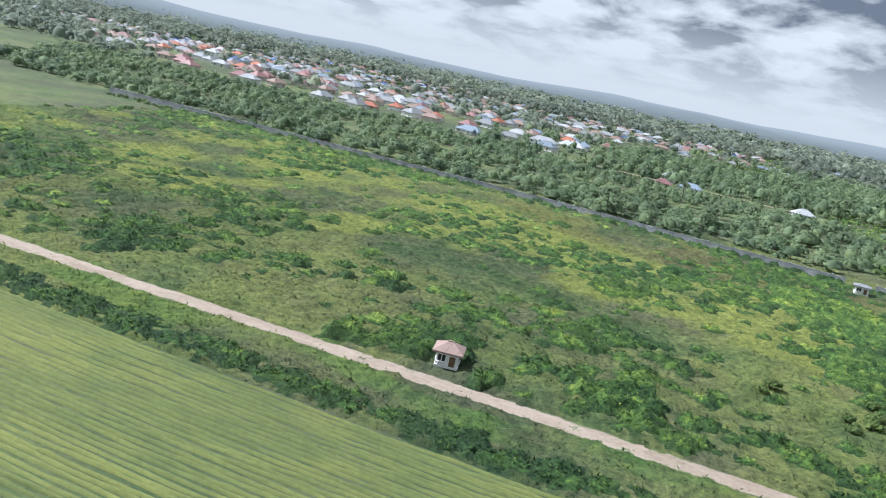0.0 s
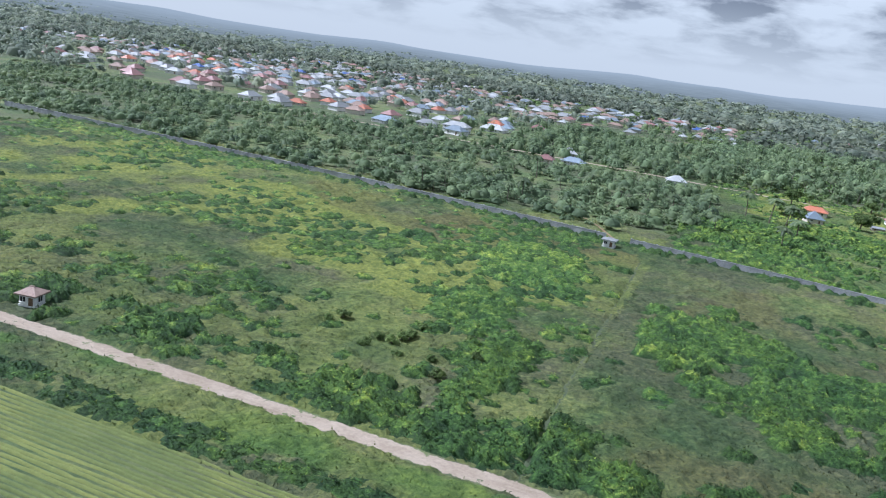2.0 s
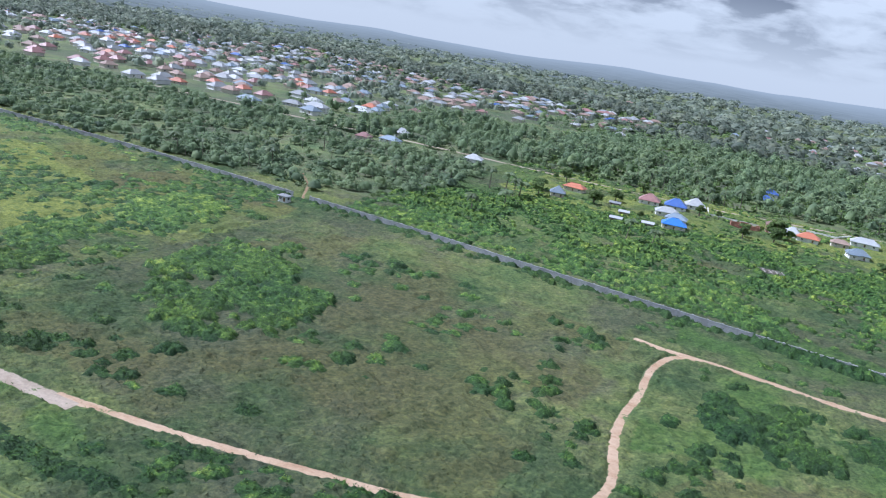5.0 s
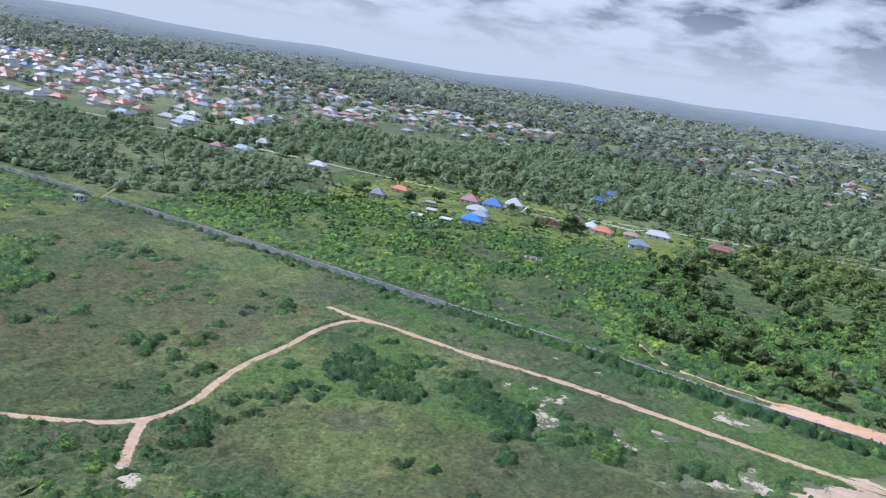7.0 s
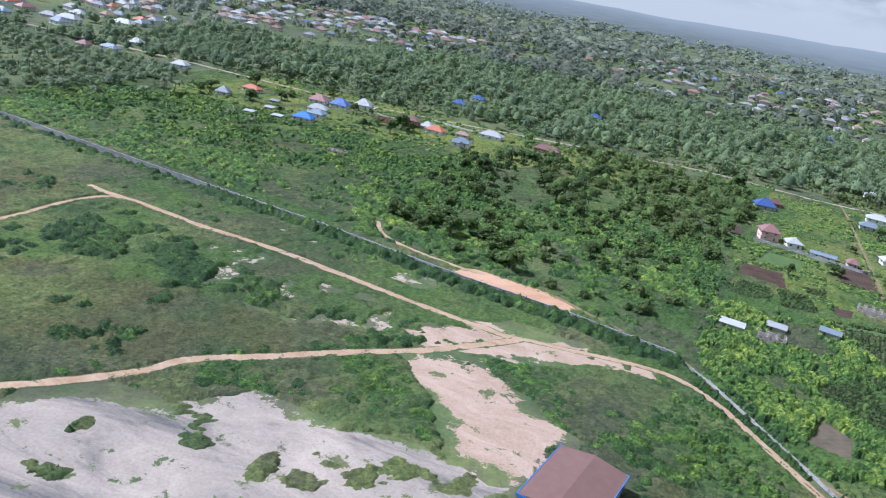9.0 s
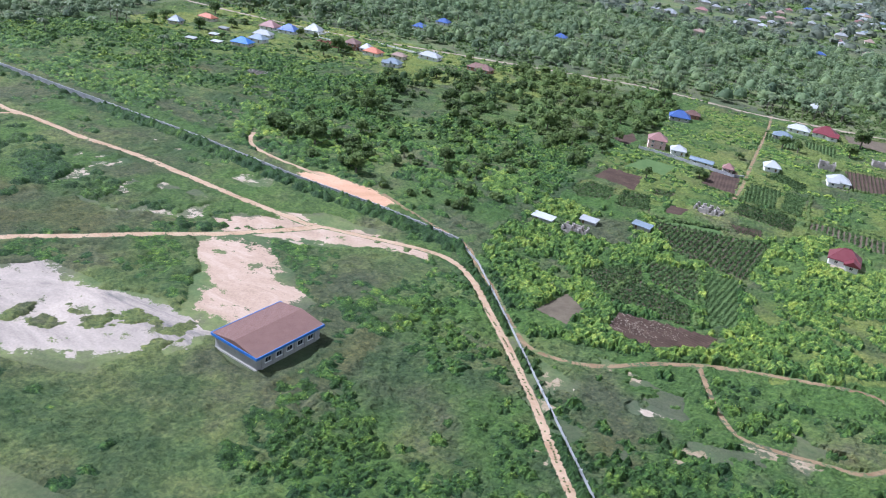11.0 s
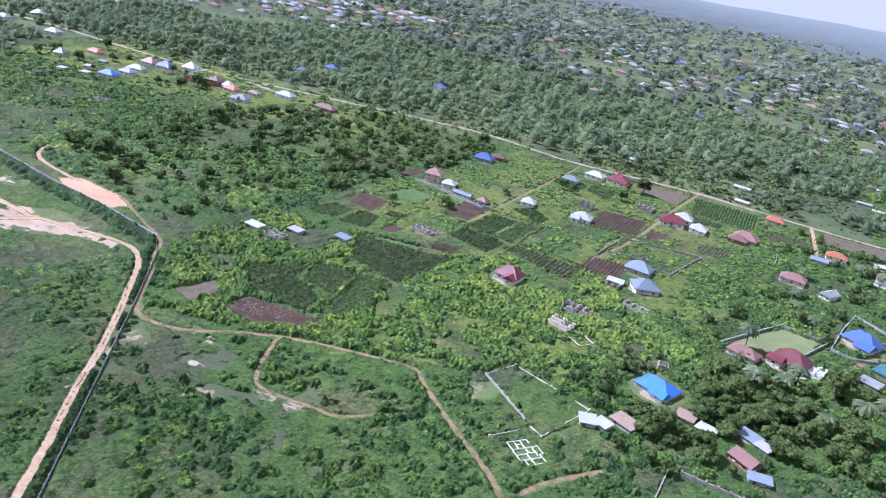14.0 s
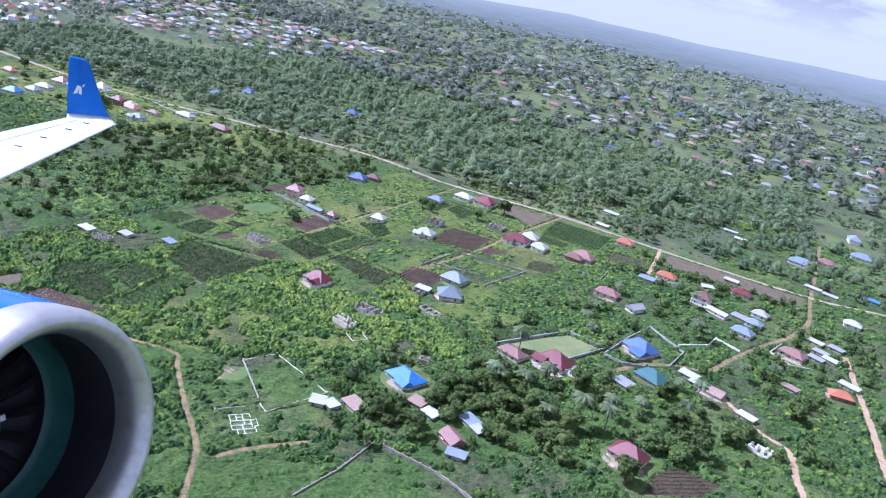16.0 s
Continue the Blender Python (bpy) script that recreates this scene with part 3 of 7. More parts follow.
ribbon("road", [(668, 380), (672, 339), (675, 309), (677, 280), (681, 240)], 2.8, TRACK, "pale sandy road beside trees", z=0.03)
ribbon("path", [(618, 292), (627, 282), (636, 271), (646, 265), (649, 248), (653, 232)], 2.4, TRACK, "sandy path past unfinished walls", z=0.026)
# bare and worked ground
SAND_AT = [(271, 100), (271, 106), (278, 115), (294, 113), (305, 114), (316, 115), (321, 113), (334, 115), (333, 108), (330, 100), (318, 88), (297, 76), (283, 66), (262, 62), (244, 74), (252, 92)]
TROD_AT = [(296, 142), (304, 152), (318, 157), (325, 147), (333, 138), (341, 133), (340, 120), (333, 111), (322, 112), (316, 122), (307, 132)]
FORK_AT = [(292, 155), (304, 174), (318, 176), (336, 178), (352, 177), (356, 171), (338, 165), (318, 158), (302, 150)]
patch("pond_bed", [(290, 203), (296, 210), (311, 209), (321, 207), (330, 201), (327, 195), (311, 196), (299, 198)], POND, "dry orange clay bed of a pond", "pond", 0.045, 0.8)
patch("bare_ground", SAND_AT, SAND, "bleached sandy ground with grey washes and grass islands", "sand", 0.018, 2.5, False, soft=6.0)
patch("bare_ground", TROD_AT, TRODDEN, "trodden pinkish sand leading to a hall", "sand", 0.024, 2.0, False, soft=7.0)
patch("bare_ground", FORK_AT, TRODDEN, "churned pinkish sand where tracks meet", "sand", 0.021, 1.5, False, soft=5.0)
patch("bare_ground", [(300, 160), (312, 170), (330, 180), (350, 180), (360, 172), (340, 160), (322, 154)], SCUFF, "thin grass over pale scuffed sand", "sand", 0.012, 2.5, False)
patch("bare_ground", [(222, 172), (250, 176), (290, 168), (300, 156), (270, 142), (240, 150)], SCUFF, "thin grass over pale scuffed sand", "sand", 0.011, 3.0, False)
patch("bare_ground", [(225, 190), (260, 186), (300, 182), (305, 190), (262, 196), (232, 199)], SCUFF, "thin grass over pale scuffed sand", "sand", 0.013, 2.0, False)
patch("bare_ground", [(320, 204), (334, 203), (352, 191), (346, 188), (332, 193)], SCUFF, "thin grass over pale scuffed sand", "sand", 0.016, 1.5, False)
patch("bare_ground", [(395, 138), (408, 136), (426, 138), (434, 132), (424, 122), (410, 124), (402, 130)], SCUFF, "thin grass over pale scuffed sand", "sand", 0.014, 2.5, False)
WORN_AT = []
for bare in ([(394, 139), (404, 136), (405, 124), (400, 122), (396, 130)], [(407, 151), (416, 150), (419, 145), (410, 142)], [(434, 135), (450, 138), (465, 140), (462, 134), (447, 131)], [(398, 112), (404, 114), (410, 106), (405, 103)], [(478, 176), (484, 180), (487, 172), (482, 166)], [(424, 128), (434, 130), (436, 122), (427, 120)]):
    patch("bare_ground", bare, SANDY, "thin dry turf over orange sand", "sand", 0.017, 1.5, False, soft=2.5)
    WORN_AT.append(bare)
patch("bare_ground", [(150, 84), (165, 90), (180, 98), (196, 92), (190, 80), (165, 76)], SCUFF, "thin grass over pale scuffed sand", "sand", 0.015, 2.5, False)
patch("meadow", [(163, 268), (172, 258), (184, 266), (190, 280), (182, 292), (170, 290)], MEADOW, "dull olive meadow ringed by bushes", "grass", 0.012, 2.0, False)
patch("meadow", [(232, 220), (248, 226), (240, 244), (222, 262), (206, 276), (197, 268), (204, 252), (216, 236)], MEADOW, "dull olive meadow open between bushes", "grass", 0.013, 4.0, False, soft=8.0)
patch("meadow", [(62, 100), (110, 98), (168, 108), (172, 150), (172, 180), (140, 204), (90, 212), (62, 190), (70, 150)], OLIVE, "olive-brown dry grass between bush thickets", "grass", 0.006, 5.0, False, soft=22.0)
patch("meadow", [(-40, 196), (20, 186), (52, 196), (50, 222), (0, 228), (-60, 230)], OLIVE, "olive-brown dry grass below the wall", "grass", 0.006, 5.0, False, soft=14.0)
patch("meadow", [(-180, 150), (-100, 140), (-30, 150), (-20, 176), (-70, 204), (-150, 226), (-190, 222)], SUNLIT, "open grass with sun patches painted yellow-green", "grass", 0.007, 5.0, False, soft=22.0)
patch("meadow", [(-10, 120), (30, 128), (46, 160), (30, 180), (-6, 172), (-20, 140)], SUNLIT, "open grass with sun patches painted yellow-green", "grass", 0.007, 5.0, False, soft=16.0)
patch("village_green", [(366, 205), (390, 152), (430, 166), (472, 178), (540, 236), (500, 285), (480, 268), (430, 252), (372, 252)], LUSH, "bright grass showing between scrub", "grass", 0.007, 3.0, False, soft=8.0)
ribbon("path", [(46, 233), (41, 241), (31, 259), (17, 276)], 1.1, RED_TRACK, "sandy track leading out of the gate", z=0.026)
patch("village_green", [(82, 345), (120, 322), (200, 312), (255, 330), (305, 365), (335, 430), (250, 438), (90, 426)], LUSH, "bright green grass between village houses", "grass", 0.010, 3.0, False, soft=18.0)
patch("village_green", [(372, 262), (430, 258), (484, 264), (530, 300), (575, 330), (640, 430), (560, 452), (440, 450), (395, 428), (370, 330)], VILLAGE, "bright green grass between garden plots", "grass", 0.009, 3.0, False, soft=16.0)
patch("village_green", [(470, 170), (486, 200), (530, 196), (560, 180), (545, 150), (510, 140), (485, 150)], LUSH, "open grass round new foundations", "grass", 0.008, 3.0, False, soft=12.0)
for yx, yy, yr in ((464, 251, 8.5), (466, 346, 7), (503, 386, 9), (537, 391, 9), (563, 258, 10), (600, 215, 9), (527, 207, 7), (419, 270, 8), (384, 219, 7), (504, 282, 7), (562, 350, 8), (645, 352, 9), (618, 286, 8), (587, 300, 9), (580, 405, 8), (190, 390, 10), (203, 305, 7), (662, 330, 9)):
    patch("yard", [(yx + yr * math.cos(q), yy + yr * 0.85 * math.sin(q)) for q in np.arange(8) * math.tau / 8], YARD, "pale trodden earth round a house", "yard", 0.016, 1.2, False, 1.5, soft=3.5)
patch("lawn", [(566, 268), (573, 291), (560, 293), (548, 276), (543, 264)], SHORN, "bright mown lawn inside a walled yard", "lawn", 0.02, 0.3)
patch("lawn", [(382, 300), (388, 319), (402, 318), (399, 301)], LAWN, "bright green square of young grass", "lawn", 0.02, 0.8)
patch("lawn", [(404, 247), (415, 254), (424, 258), (427, 250), (416, 240)], LAWN, "bright green patch between tilled plots", "lawn", 0.016, 1.0)
patch("lawn", [(496, 281), (516, 300), (524, 290), (512, 272)], SHORN, "short bright grass round a house", "lawn", 0.014, 1.0, False)
patch("meadow", [(578, 480), (640, 484), (650, 560), (600, 600), (570, 540)], MEADOW, "flat dull green pasture beyond the road", "grass", 0.013, 3.0, False)


def plot(outline, mat, label, spacing=1.3, turn=0.0, tall=0.22, crop=0.0, category="field"):
    """A tilled plot: its soil and ridges laid side by side, some with crop rows on them."""
    bed = patch("tilled_plot", outline, mat, label, category, 0.02, 0.35, True, 3.0, straight=True)
    c, s = math.cos(radians(turn)), math.sin(radians(turn))
    p = np.array(outline, float)
    u, v = p @ np.array([c, s]), p @ np.array([-s, c])
    verts, faces, cx, cy = [], [], [], []
    for k in np.arange(v.min() + spacing / 2, v.max(), spacing):
        cut = []
        for i in range(len(p)):
            j = (i + 1) % len(p)
            if (v[i] > k) != (v[j] > k):
                cut.append(u[i] + (u[j] - u[i]) * (k - v[i]) / (v[j] - v[i]))
        if len(cut) < 2 or max(cut) - min(cut) < 1.5:
            continue
        a, b = min(cut) + 0.3, max(cut) - 0.3
        m = max(2, int((b - a) / 1.5))
        base = len(verts)
        for q in range(m + 1):
            w = a + (b - a) * q / m
            kk = k + 0.12 * noise.noise((w * 0.3, k, 0.5))
            h = tall * (0.75 + 0.5 * random.random())
            for o, z in ((-spacing * 0.36, 0.02), (0.0, h), (spacing * 0.36, 0.02)):
                verts.append((w * c - (kk + o) * s, w * s + (kk + o) * c, z))
            if q:
                e = base + 3 * q
                faces += [(e - 3, e - 2, e + 1, e), (e - 2, e - 1, e + 2, e + 1)]
        if crop:
            for w in np.arange(a, b, 0.75):
                cx.append(w * c - k * s), cy.append(w * s + k * c)
    if verts:
        tagged(joined("ridge_rows", verts, faces, mat, bed), kind="stuff")
    if crop and cx:
        x, y = np.array(cx), np.array(cy)
        x, y = x + rng.normal(0, 0.12, len(x)), y + rng.normal(0, 0.12, len(y))
        v3, f3 = leaf_tris(np.c_[x, y, np.full(len(x), 0.25)], np.full((len(x), 3), crop) * (0.95, 0.95, 0.9), 8, crop * 0.6)
        ob = joined("crop_rows", v3.tolist(), f3.tolist(), CROP, bed)
        tagged(ob, kind="stuff")
    return bed


plot([(375, 278), (378, 294), (392, 292), (392, 273)], RED_SOIL, "dark red-brown freshly tilled plot")
plot([(413, 302), (415, 322), (423, 336), (427, 325), (426, 299)], RED_SOIL, "brown tilled plot beside a lane", turn=90)
plot([(428, 293), (431, 319), (443, 319), (441, 293)], LAWN, "green plot planted in close rows", 1.5, 90, 0.15, 0.5)
plot([(443, 294), (445, 320), (453, 317), (450, 289)], LAWN, "green plot planted in close rows", 1.5, 0, 0.15, 0.5)
plot([(427, 277), (430, 290), (449, 287), (447, 270)], SOIL, "dark tilled plot sparsely sprouting", 1.4, 0, 0.2, 0.62)
plot([(402, 247), (441, 253), (435, 218), (413, 224)], SOIL, "dark plot with long green crop rows", 1.6, 80, 0.25, 0.62)
plot([(407, 212), (422, 215), (424, 194), (411, 198)], SOIL, "dark plot with dense green crop rows", 1.4, 75, 0.25, 0.62)
plot([(423, 214), (433, 217), (435, 186), (428, 181)], LAWN, "light green plot of low crop rows", 1.5, 78, 0.15, 0.45)
plot([(391, 193), (406, 207), (409, 196), (422, 190), (424, 178), (402, 180)], SOIL, "dark green vegetable plot in rows", 1.3, 20, 0.2, 0.62)
plot([(387, 163), (392, 177), (398, 171), (396, 160)], SOIL, "small round patch of dug brown soil", 1.6, 30, 0.1)
plot([(405, 164), (406, 175), (418, 176), (431, 177), (428, 168), (417, 162)], RED_SOIL, "red-brown ploughed plot with pale stubble", 1.1, -15, 0.42)
plot([(451, 281), (454, 289), (483, 287), (481, 270)], SOIL, "plot of alternating soil ridges and greens", 1.8, 85, 0.3, 0.55)
plot([(481, 305), (499, 308), (496, 288), (481, 286)], RED_SOIL, "brown plot ridged in straight lines", 1.6, 88, 0.35, 0.22)
plot([(469, 376), (492, 378), (491, 350), (470, 346)], RED_SOIL, "brown plot ridged in straight lines", 1.6, 88, 0.35, 0.22)
plot([(433, 400), (434, 417), (451, 414), (450, 392)], LAWN, "green garden plot in ridged rows", 1.6, 88, 0.25, 0.45)
plot([(452, 403), (453, 418), (467, 416), (466, 395)], LAWN, "green garden plot in ridged rows", 1.6, 88, 0.25, 0.45)
plot([(472, 452), (501, 456), (498, 424), (474, 436)], SOIL, "dark tilled plot beside the road", 1.5, 0, 0.12)
plot([(573, 455), (650, 455), (649, 436), (574, 432)], SOIL, "long dark tilled strip below the road", 1.5, 0, 0.12)
plot([(505, 452), (540, 452), (540, 418), (508, 416)], LAWN, "green plot of low close plants", 1.6, 90, 0.12, 0.5)
plot([(607, 203), (609, 217), (614, 226), (628, 226), (623, 214)], RED_SOIL, "reddish dug ground with sparse weeds", 1.8, 40, 0.15, 0.3)
plot([(370, 338), (376, 356), (381, 343), (377, 331)], RED_SOIL, "small brown tilled strip by bushes", 1.5, 60, 0.15)
plot([(541, 264), (548, 277), (553, 287), (540, 284), (533, 270)], LAWN, "green garden plot in soft rows", 1.3, 40, 0.15, 0.4)

plot([(371, 259), (376, 270), (386, 269), (386, 256), (376, 252)], SOIL, "dark green bed of low leafy crops", 1.2, 20, 0.15, 0.55)
plot([(388.5, 253), (388.5, 271), (398, 271), (401, 255)], SOIL, "dark plot of close leafy rows", 1.2, 70, 0.15, 0.6)
plot([(405, 258), (406, 268), (413, 268), (411, 260)], RED_SOIL, "small brown freshly dug plot", 1.3, 30, 0.15)
plot([(427, 264), (438, 266), (438, 257), (430, 255)], RED_SOIL, "dry brown plot with sparse sprouts", 1.3, 10, 0.12, 0.3)
plot([(509, 413), (525, 412), (524, 402), (510, 401)], SOIL, "dark bed with young greens", 1.3, 0, 0.15, 0.5)
plot([(496, 365), (505, 366), (502, 353), (494, 353)], RED_SOIL, "brown yard garden dug over", 1.4, 60, 0.12)
plot([(520, 369), (534, 370), (532, 354), (519, 352)], SOIL, "dark ridged bed with sparse greens", 1.4, 85, 0.2, 0.4)
plot([(546, 424), (566, 430), (567, 418), (549, 406)], SOIL, "dark tilled plot beside an orange-roofed house", 1.5, 20, 0.15, 0.35)
plot([(436, 333), (441, 346), (453, 335), (451, 323)], LAWN, "green garden plot in loose rows", 1.5, 60, 0.15, 0.5)
plot([(397, 281), (406, 282), (405, 275), (399, 275)], SOIL, "small dark vegetable bed", 1.2, 10, 0.15, 0.5)

sx, sy = scatter([(405, 165), (406, 174), (418, 176), (424, 174), (420, 166)], 220, 0.2, 0.0, 0.2, 3.0, avoid=False)
v3, f3 = leaf_tris(np.c_[sx, sy, np.full(len(sx), 0.2)], np.full((len(sx), 3), 0.3), 3, 0.15, lay=1.5)
tagged(joined("stubble", v3.tolist(), f3.tolist(), STUBBLE), "pale dry stubble strewn on ploughed soil", "straw", kind="stuff")

# ---- walls ----


def wall_line(points, tall, label, mat=CONCRETE, bay=4.0, thick=0.22, gaps=(), cap=True, post=0.34):
    """A boundary wall: panels between posts, along a line of corners."""
    top = thing("boundary_wall", label, "wall", at=(*points[0], 0))
    ox, oy = points[0]
    meshes = {}
    for (ax, ay), (bx, by) in zip(points, points[1:]):
        length = math.hypot(bx - ax, by - ay)
        n = max(1, round(length / bay))
        turn = math.atan2(by - ay, bx - ax)
        run = length / n
        key = round(run, 3)
        if key not in meshes:
            b = boxed((0, 0, 0, run - 0.3, thick, tall))
            if cap:
                box(b, 0, 0, tall, run - 0.28, thick + 0.1, 0.1)
            pm = bpy.data.meshes.new("panel")
            b.to_mesh(pm), b.free()
            pm.materials.append(mat)
            b = boxed((0, 0, 0, post, post, tall + 0.2), (0, 0, tall + 0.2, post + 0.08, post + 0.08, 0.08))
            qm = bpy.data.meshes.new("post")
            b.to_mesh(qm), b.free()
            qm.materials.append(mat)
            meshes[key] = pm, qm
        pm, qm = meshes[key]
        for k in range(n):
            u = (k + 0.5) / n
            x, y = ax + (bx - ax) * u, ay + (by - ay) * u
            if any(math.hypot(x - gx, y - gy) < r for gx, gy, r in gaps):
                continue
            for name, me, uu in (("panel", pm, u), ("post", qm, k / n)):
                o = new(name, me)
                o.parent = top
                o.matrix_local = Matrix.Translation((ax + (bx - ax) * uu - ox, ay + (by - ay) * uu - oy, 0)) @ Matrix.Rotation(turn, 4, "Z")
    KEEP_OFF.append((np.array(smooth_line(points, 2.0)), 0.2))
    return top


wall_line([(-230, 248), (-131, 246), (-44, 243), (22, 237), (44, 235), (87, 230), (147, 221), (188, 215), (246, 207), (295, 197), (327, 193), (358, 186)], 1.85, "long grey concrete airfield boundary wall in panels", gaps=[(45, 235, 3.2)])
fence_top = wall_line([(358, 186), (366, 178), (384, 152), (406, 119), (424, 92), (440, 68)], 0.8, "low grey mesh-topped concrete fence beside the track", bay=3.0, thick=0.06, cap=False, post=0.14)
wall_line([(383, 332), (399, 329), (424, 322), (428, 324)], 1.12, "grey compound wall beside a pink house", bay=3.5)
wall_line([(483, 309), (487, 340), (522, 346)], 0.99, "grey unfinished block wall round a plot", BLOCK, 3.5, cap=False)
wall_line([(522, 346), (516, 320), (514, 311)], 0.99, "grey unfinished block wall round a plot", BLOCK, 3.5, cap=False)
wall_line([(486, 316), (512, 322)], 0.87, "grey unfinished block wall round a plot", BLOCK, 3.5, cap=False)
wall_line([(483, 183), (488, 194), (513, 185.5), (506, 164.5), (502, 167)], 0.5, "low white foundation wall of an empty plot", CREAM, 12.0, 0.12, cap=False)
wall_line([(495, 156), (500, 163)], 0.45, "low white kerb of an empty plot", CREAM, 12.0, 0.12, cap=False)
wall_line([(483, 183), (500, 169)], 0.7, "low pale block wall of an empty plot", BLOCK, 3.0, 0.2, cap=False)
wall_line([(540, 260), (549, 277), (559, 295), (575, 291), (565, 267)], 1.05, "pale wall round a bright lawn", CONCRETE, 3.2)
wall_line([(576, 286), (581, 312), (586, 331), (603, 316), (600, 296)], 1.05, "grey wall round a blue-roofed house", CONCRETE, 3.2)
wall_line([(576, 286), (584, 284), (592, 288)], 1.05, "grey wall round a blue-roofed house", CONCRETE, 3.2)
wall_line([(600, 322), (611, 334), (613, 345), (624, 340)], 0.93, "pale wall of a grassy yard", WHITE, 3.2)
wall_line([(495.7, 224.2), (500.5, 220.7), (503.5, 225.8), (496.9, 230.6)], 0.35, "thin white footing of an unbuilt room", CREAM, 12.0, 0.14, cap=False, post=0.16)
for hx, hy, hr, hh in ((491.3, 190.2, 1.5, 0.6), (493.4, 181.4, 0.6, 0.3), (498.3, 176.1, 0.8, 0.3), (468.5, 251, 1.4, 0.6), (576, 262, 1.8, 0.8)):
    bm = bmesh.new()
    bmesh.ops.create_icosphere(bm, subdivisions=3, radius=1.0)
    for v in bm.verts:
        k = 1 + 0.35 * noise.noise((v.co.x * 1.7 + hx, v.co.y * 1.7 + hy, v.co.z * 1.7))
        v.co = Vector((v.co.x * hr * k, v.co.y * hr * 0.75 * k, max(-0.05, v.co.z) * hh * k))
    heap = tagged(part("sand_heap", bm, YARD), "small heap of pale building sand in grass", "sand heap", "sand heaps")
    heap.location = (hx, hy, 0)
wall_line([(537, 173), (536, 156), (533, 140)], 0.6, "low pale foundation wall in grass", BLOCK, 3.0, cap=False)
wall_line([(540, 173), (558, 172), (570, 168)], 0.99, "grey block wall at the edge of trees", BLOCK, 3.0, cap=False)
wall_line([(540, 374), (553, 371), (553, 388)], 0.81, "low grey block walls of a garden", BLOCK, 3.0, cap=False)
wall_line([(170, 425), (172, 405), (196, 404)], 0.93, "pale yard wall in the village", WHITE, 3.5)
wall_line([(205, 425), (232, 421), (240, 436)], 0.93, "pale yard wall in the village", WHITE, 3.5)
wall_line([(640, 366), (636, 352), (645, 344), (654, 348)], 0.81, "curved pale wall round a house yard", CREAM, 2.5)

# ---- houses ----


def hip(bm, w, d, z, rise, out=0.6, x=0.0, y=0.0, gable=False, thick=0.22):
    """A hipped or gabled roof with eaves of some thickness."""
    a, b = w / 2 + out, d / 2 + out
    long_x = w >= d
    if gable:
        r = a if long_x else b
    else:
        r = abs(a - b) + 0.15
    ridge = [(-r, 0), (r, 0)] if long_x else [(0, -r), (0, r)]
    low = [bm.verts.new((x + p, y + q, z - thick)) for p, q in ((-a, -b), (a, -b), (a, b), (-a, b))]
    eave = [bm.verts.new((x + p, y + q, z)) for p, q in ((-a, -b), (a, -b), (a, b), (-a, b))]
    top = [bm.verts.new((x + p, y + q, z + rise)) for p, q in ridge]
    bm.faces.new(low[::-1])
    for i in range(4):
        j = (i + 1) % 4
        bm.faces.new((low[i], low[j], eave[j], eave[i]))
    e, t = eave, top
    if long_x:
        bm.faces.new((e[0], e[1], t[1], t[0])), bm.faces.new((e[1], e[2], t[1])), bm.faces.new((e[2], e[3], t[0], t[1])), bm.faces.new((e[3], e[0], t[0]))
    else:
        bm.faces.new((e[0], e[1], t[0])), bm.faces.new((e[1], e[2], t[1], t[0])), bm.faces.new((e[2], e[3], t[1])), bm.faces.new((e[3], e[0], t[0], t[1]))
    return top


def window_on(house, x, y, z, w, h, turn):
    f = boxed((0, 0, -h / 2, w + 0.24, 0.12, h + 0.24), (0, -0.08, -h / 2 - 0.06, w + 0.4, 0.28, 0.1))
    ob = part("window", f, WHITE, house, "white window frame")
    ob.matrix_local = pose(x, y, z, 0, 0, turn)
    g = part("pane", boxed((-w / 4 - 0.02, -0.05, 0.12 - h / 2, w / 2 - 0.06, 0.06, h), (w / 4 + 0.02, -0.05, 0.12 - h / 2, w / 2 - 0.06, 0.06, h)), GLASS, ob, "dark glass pane")
    return ob


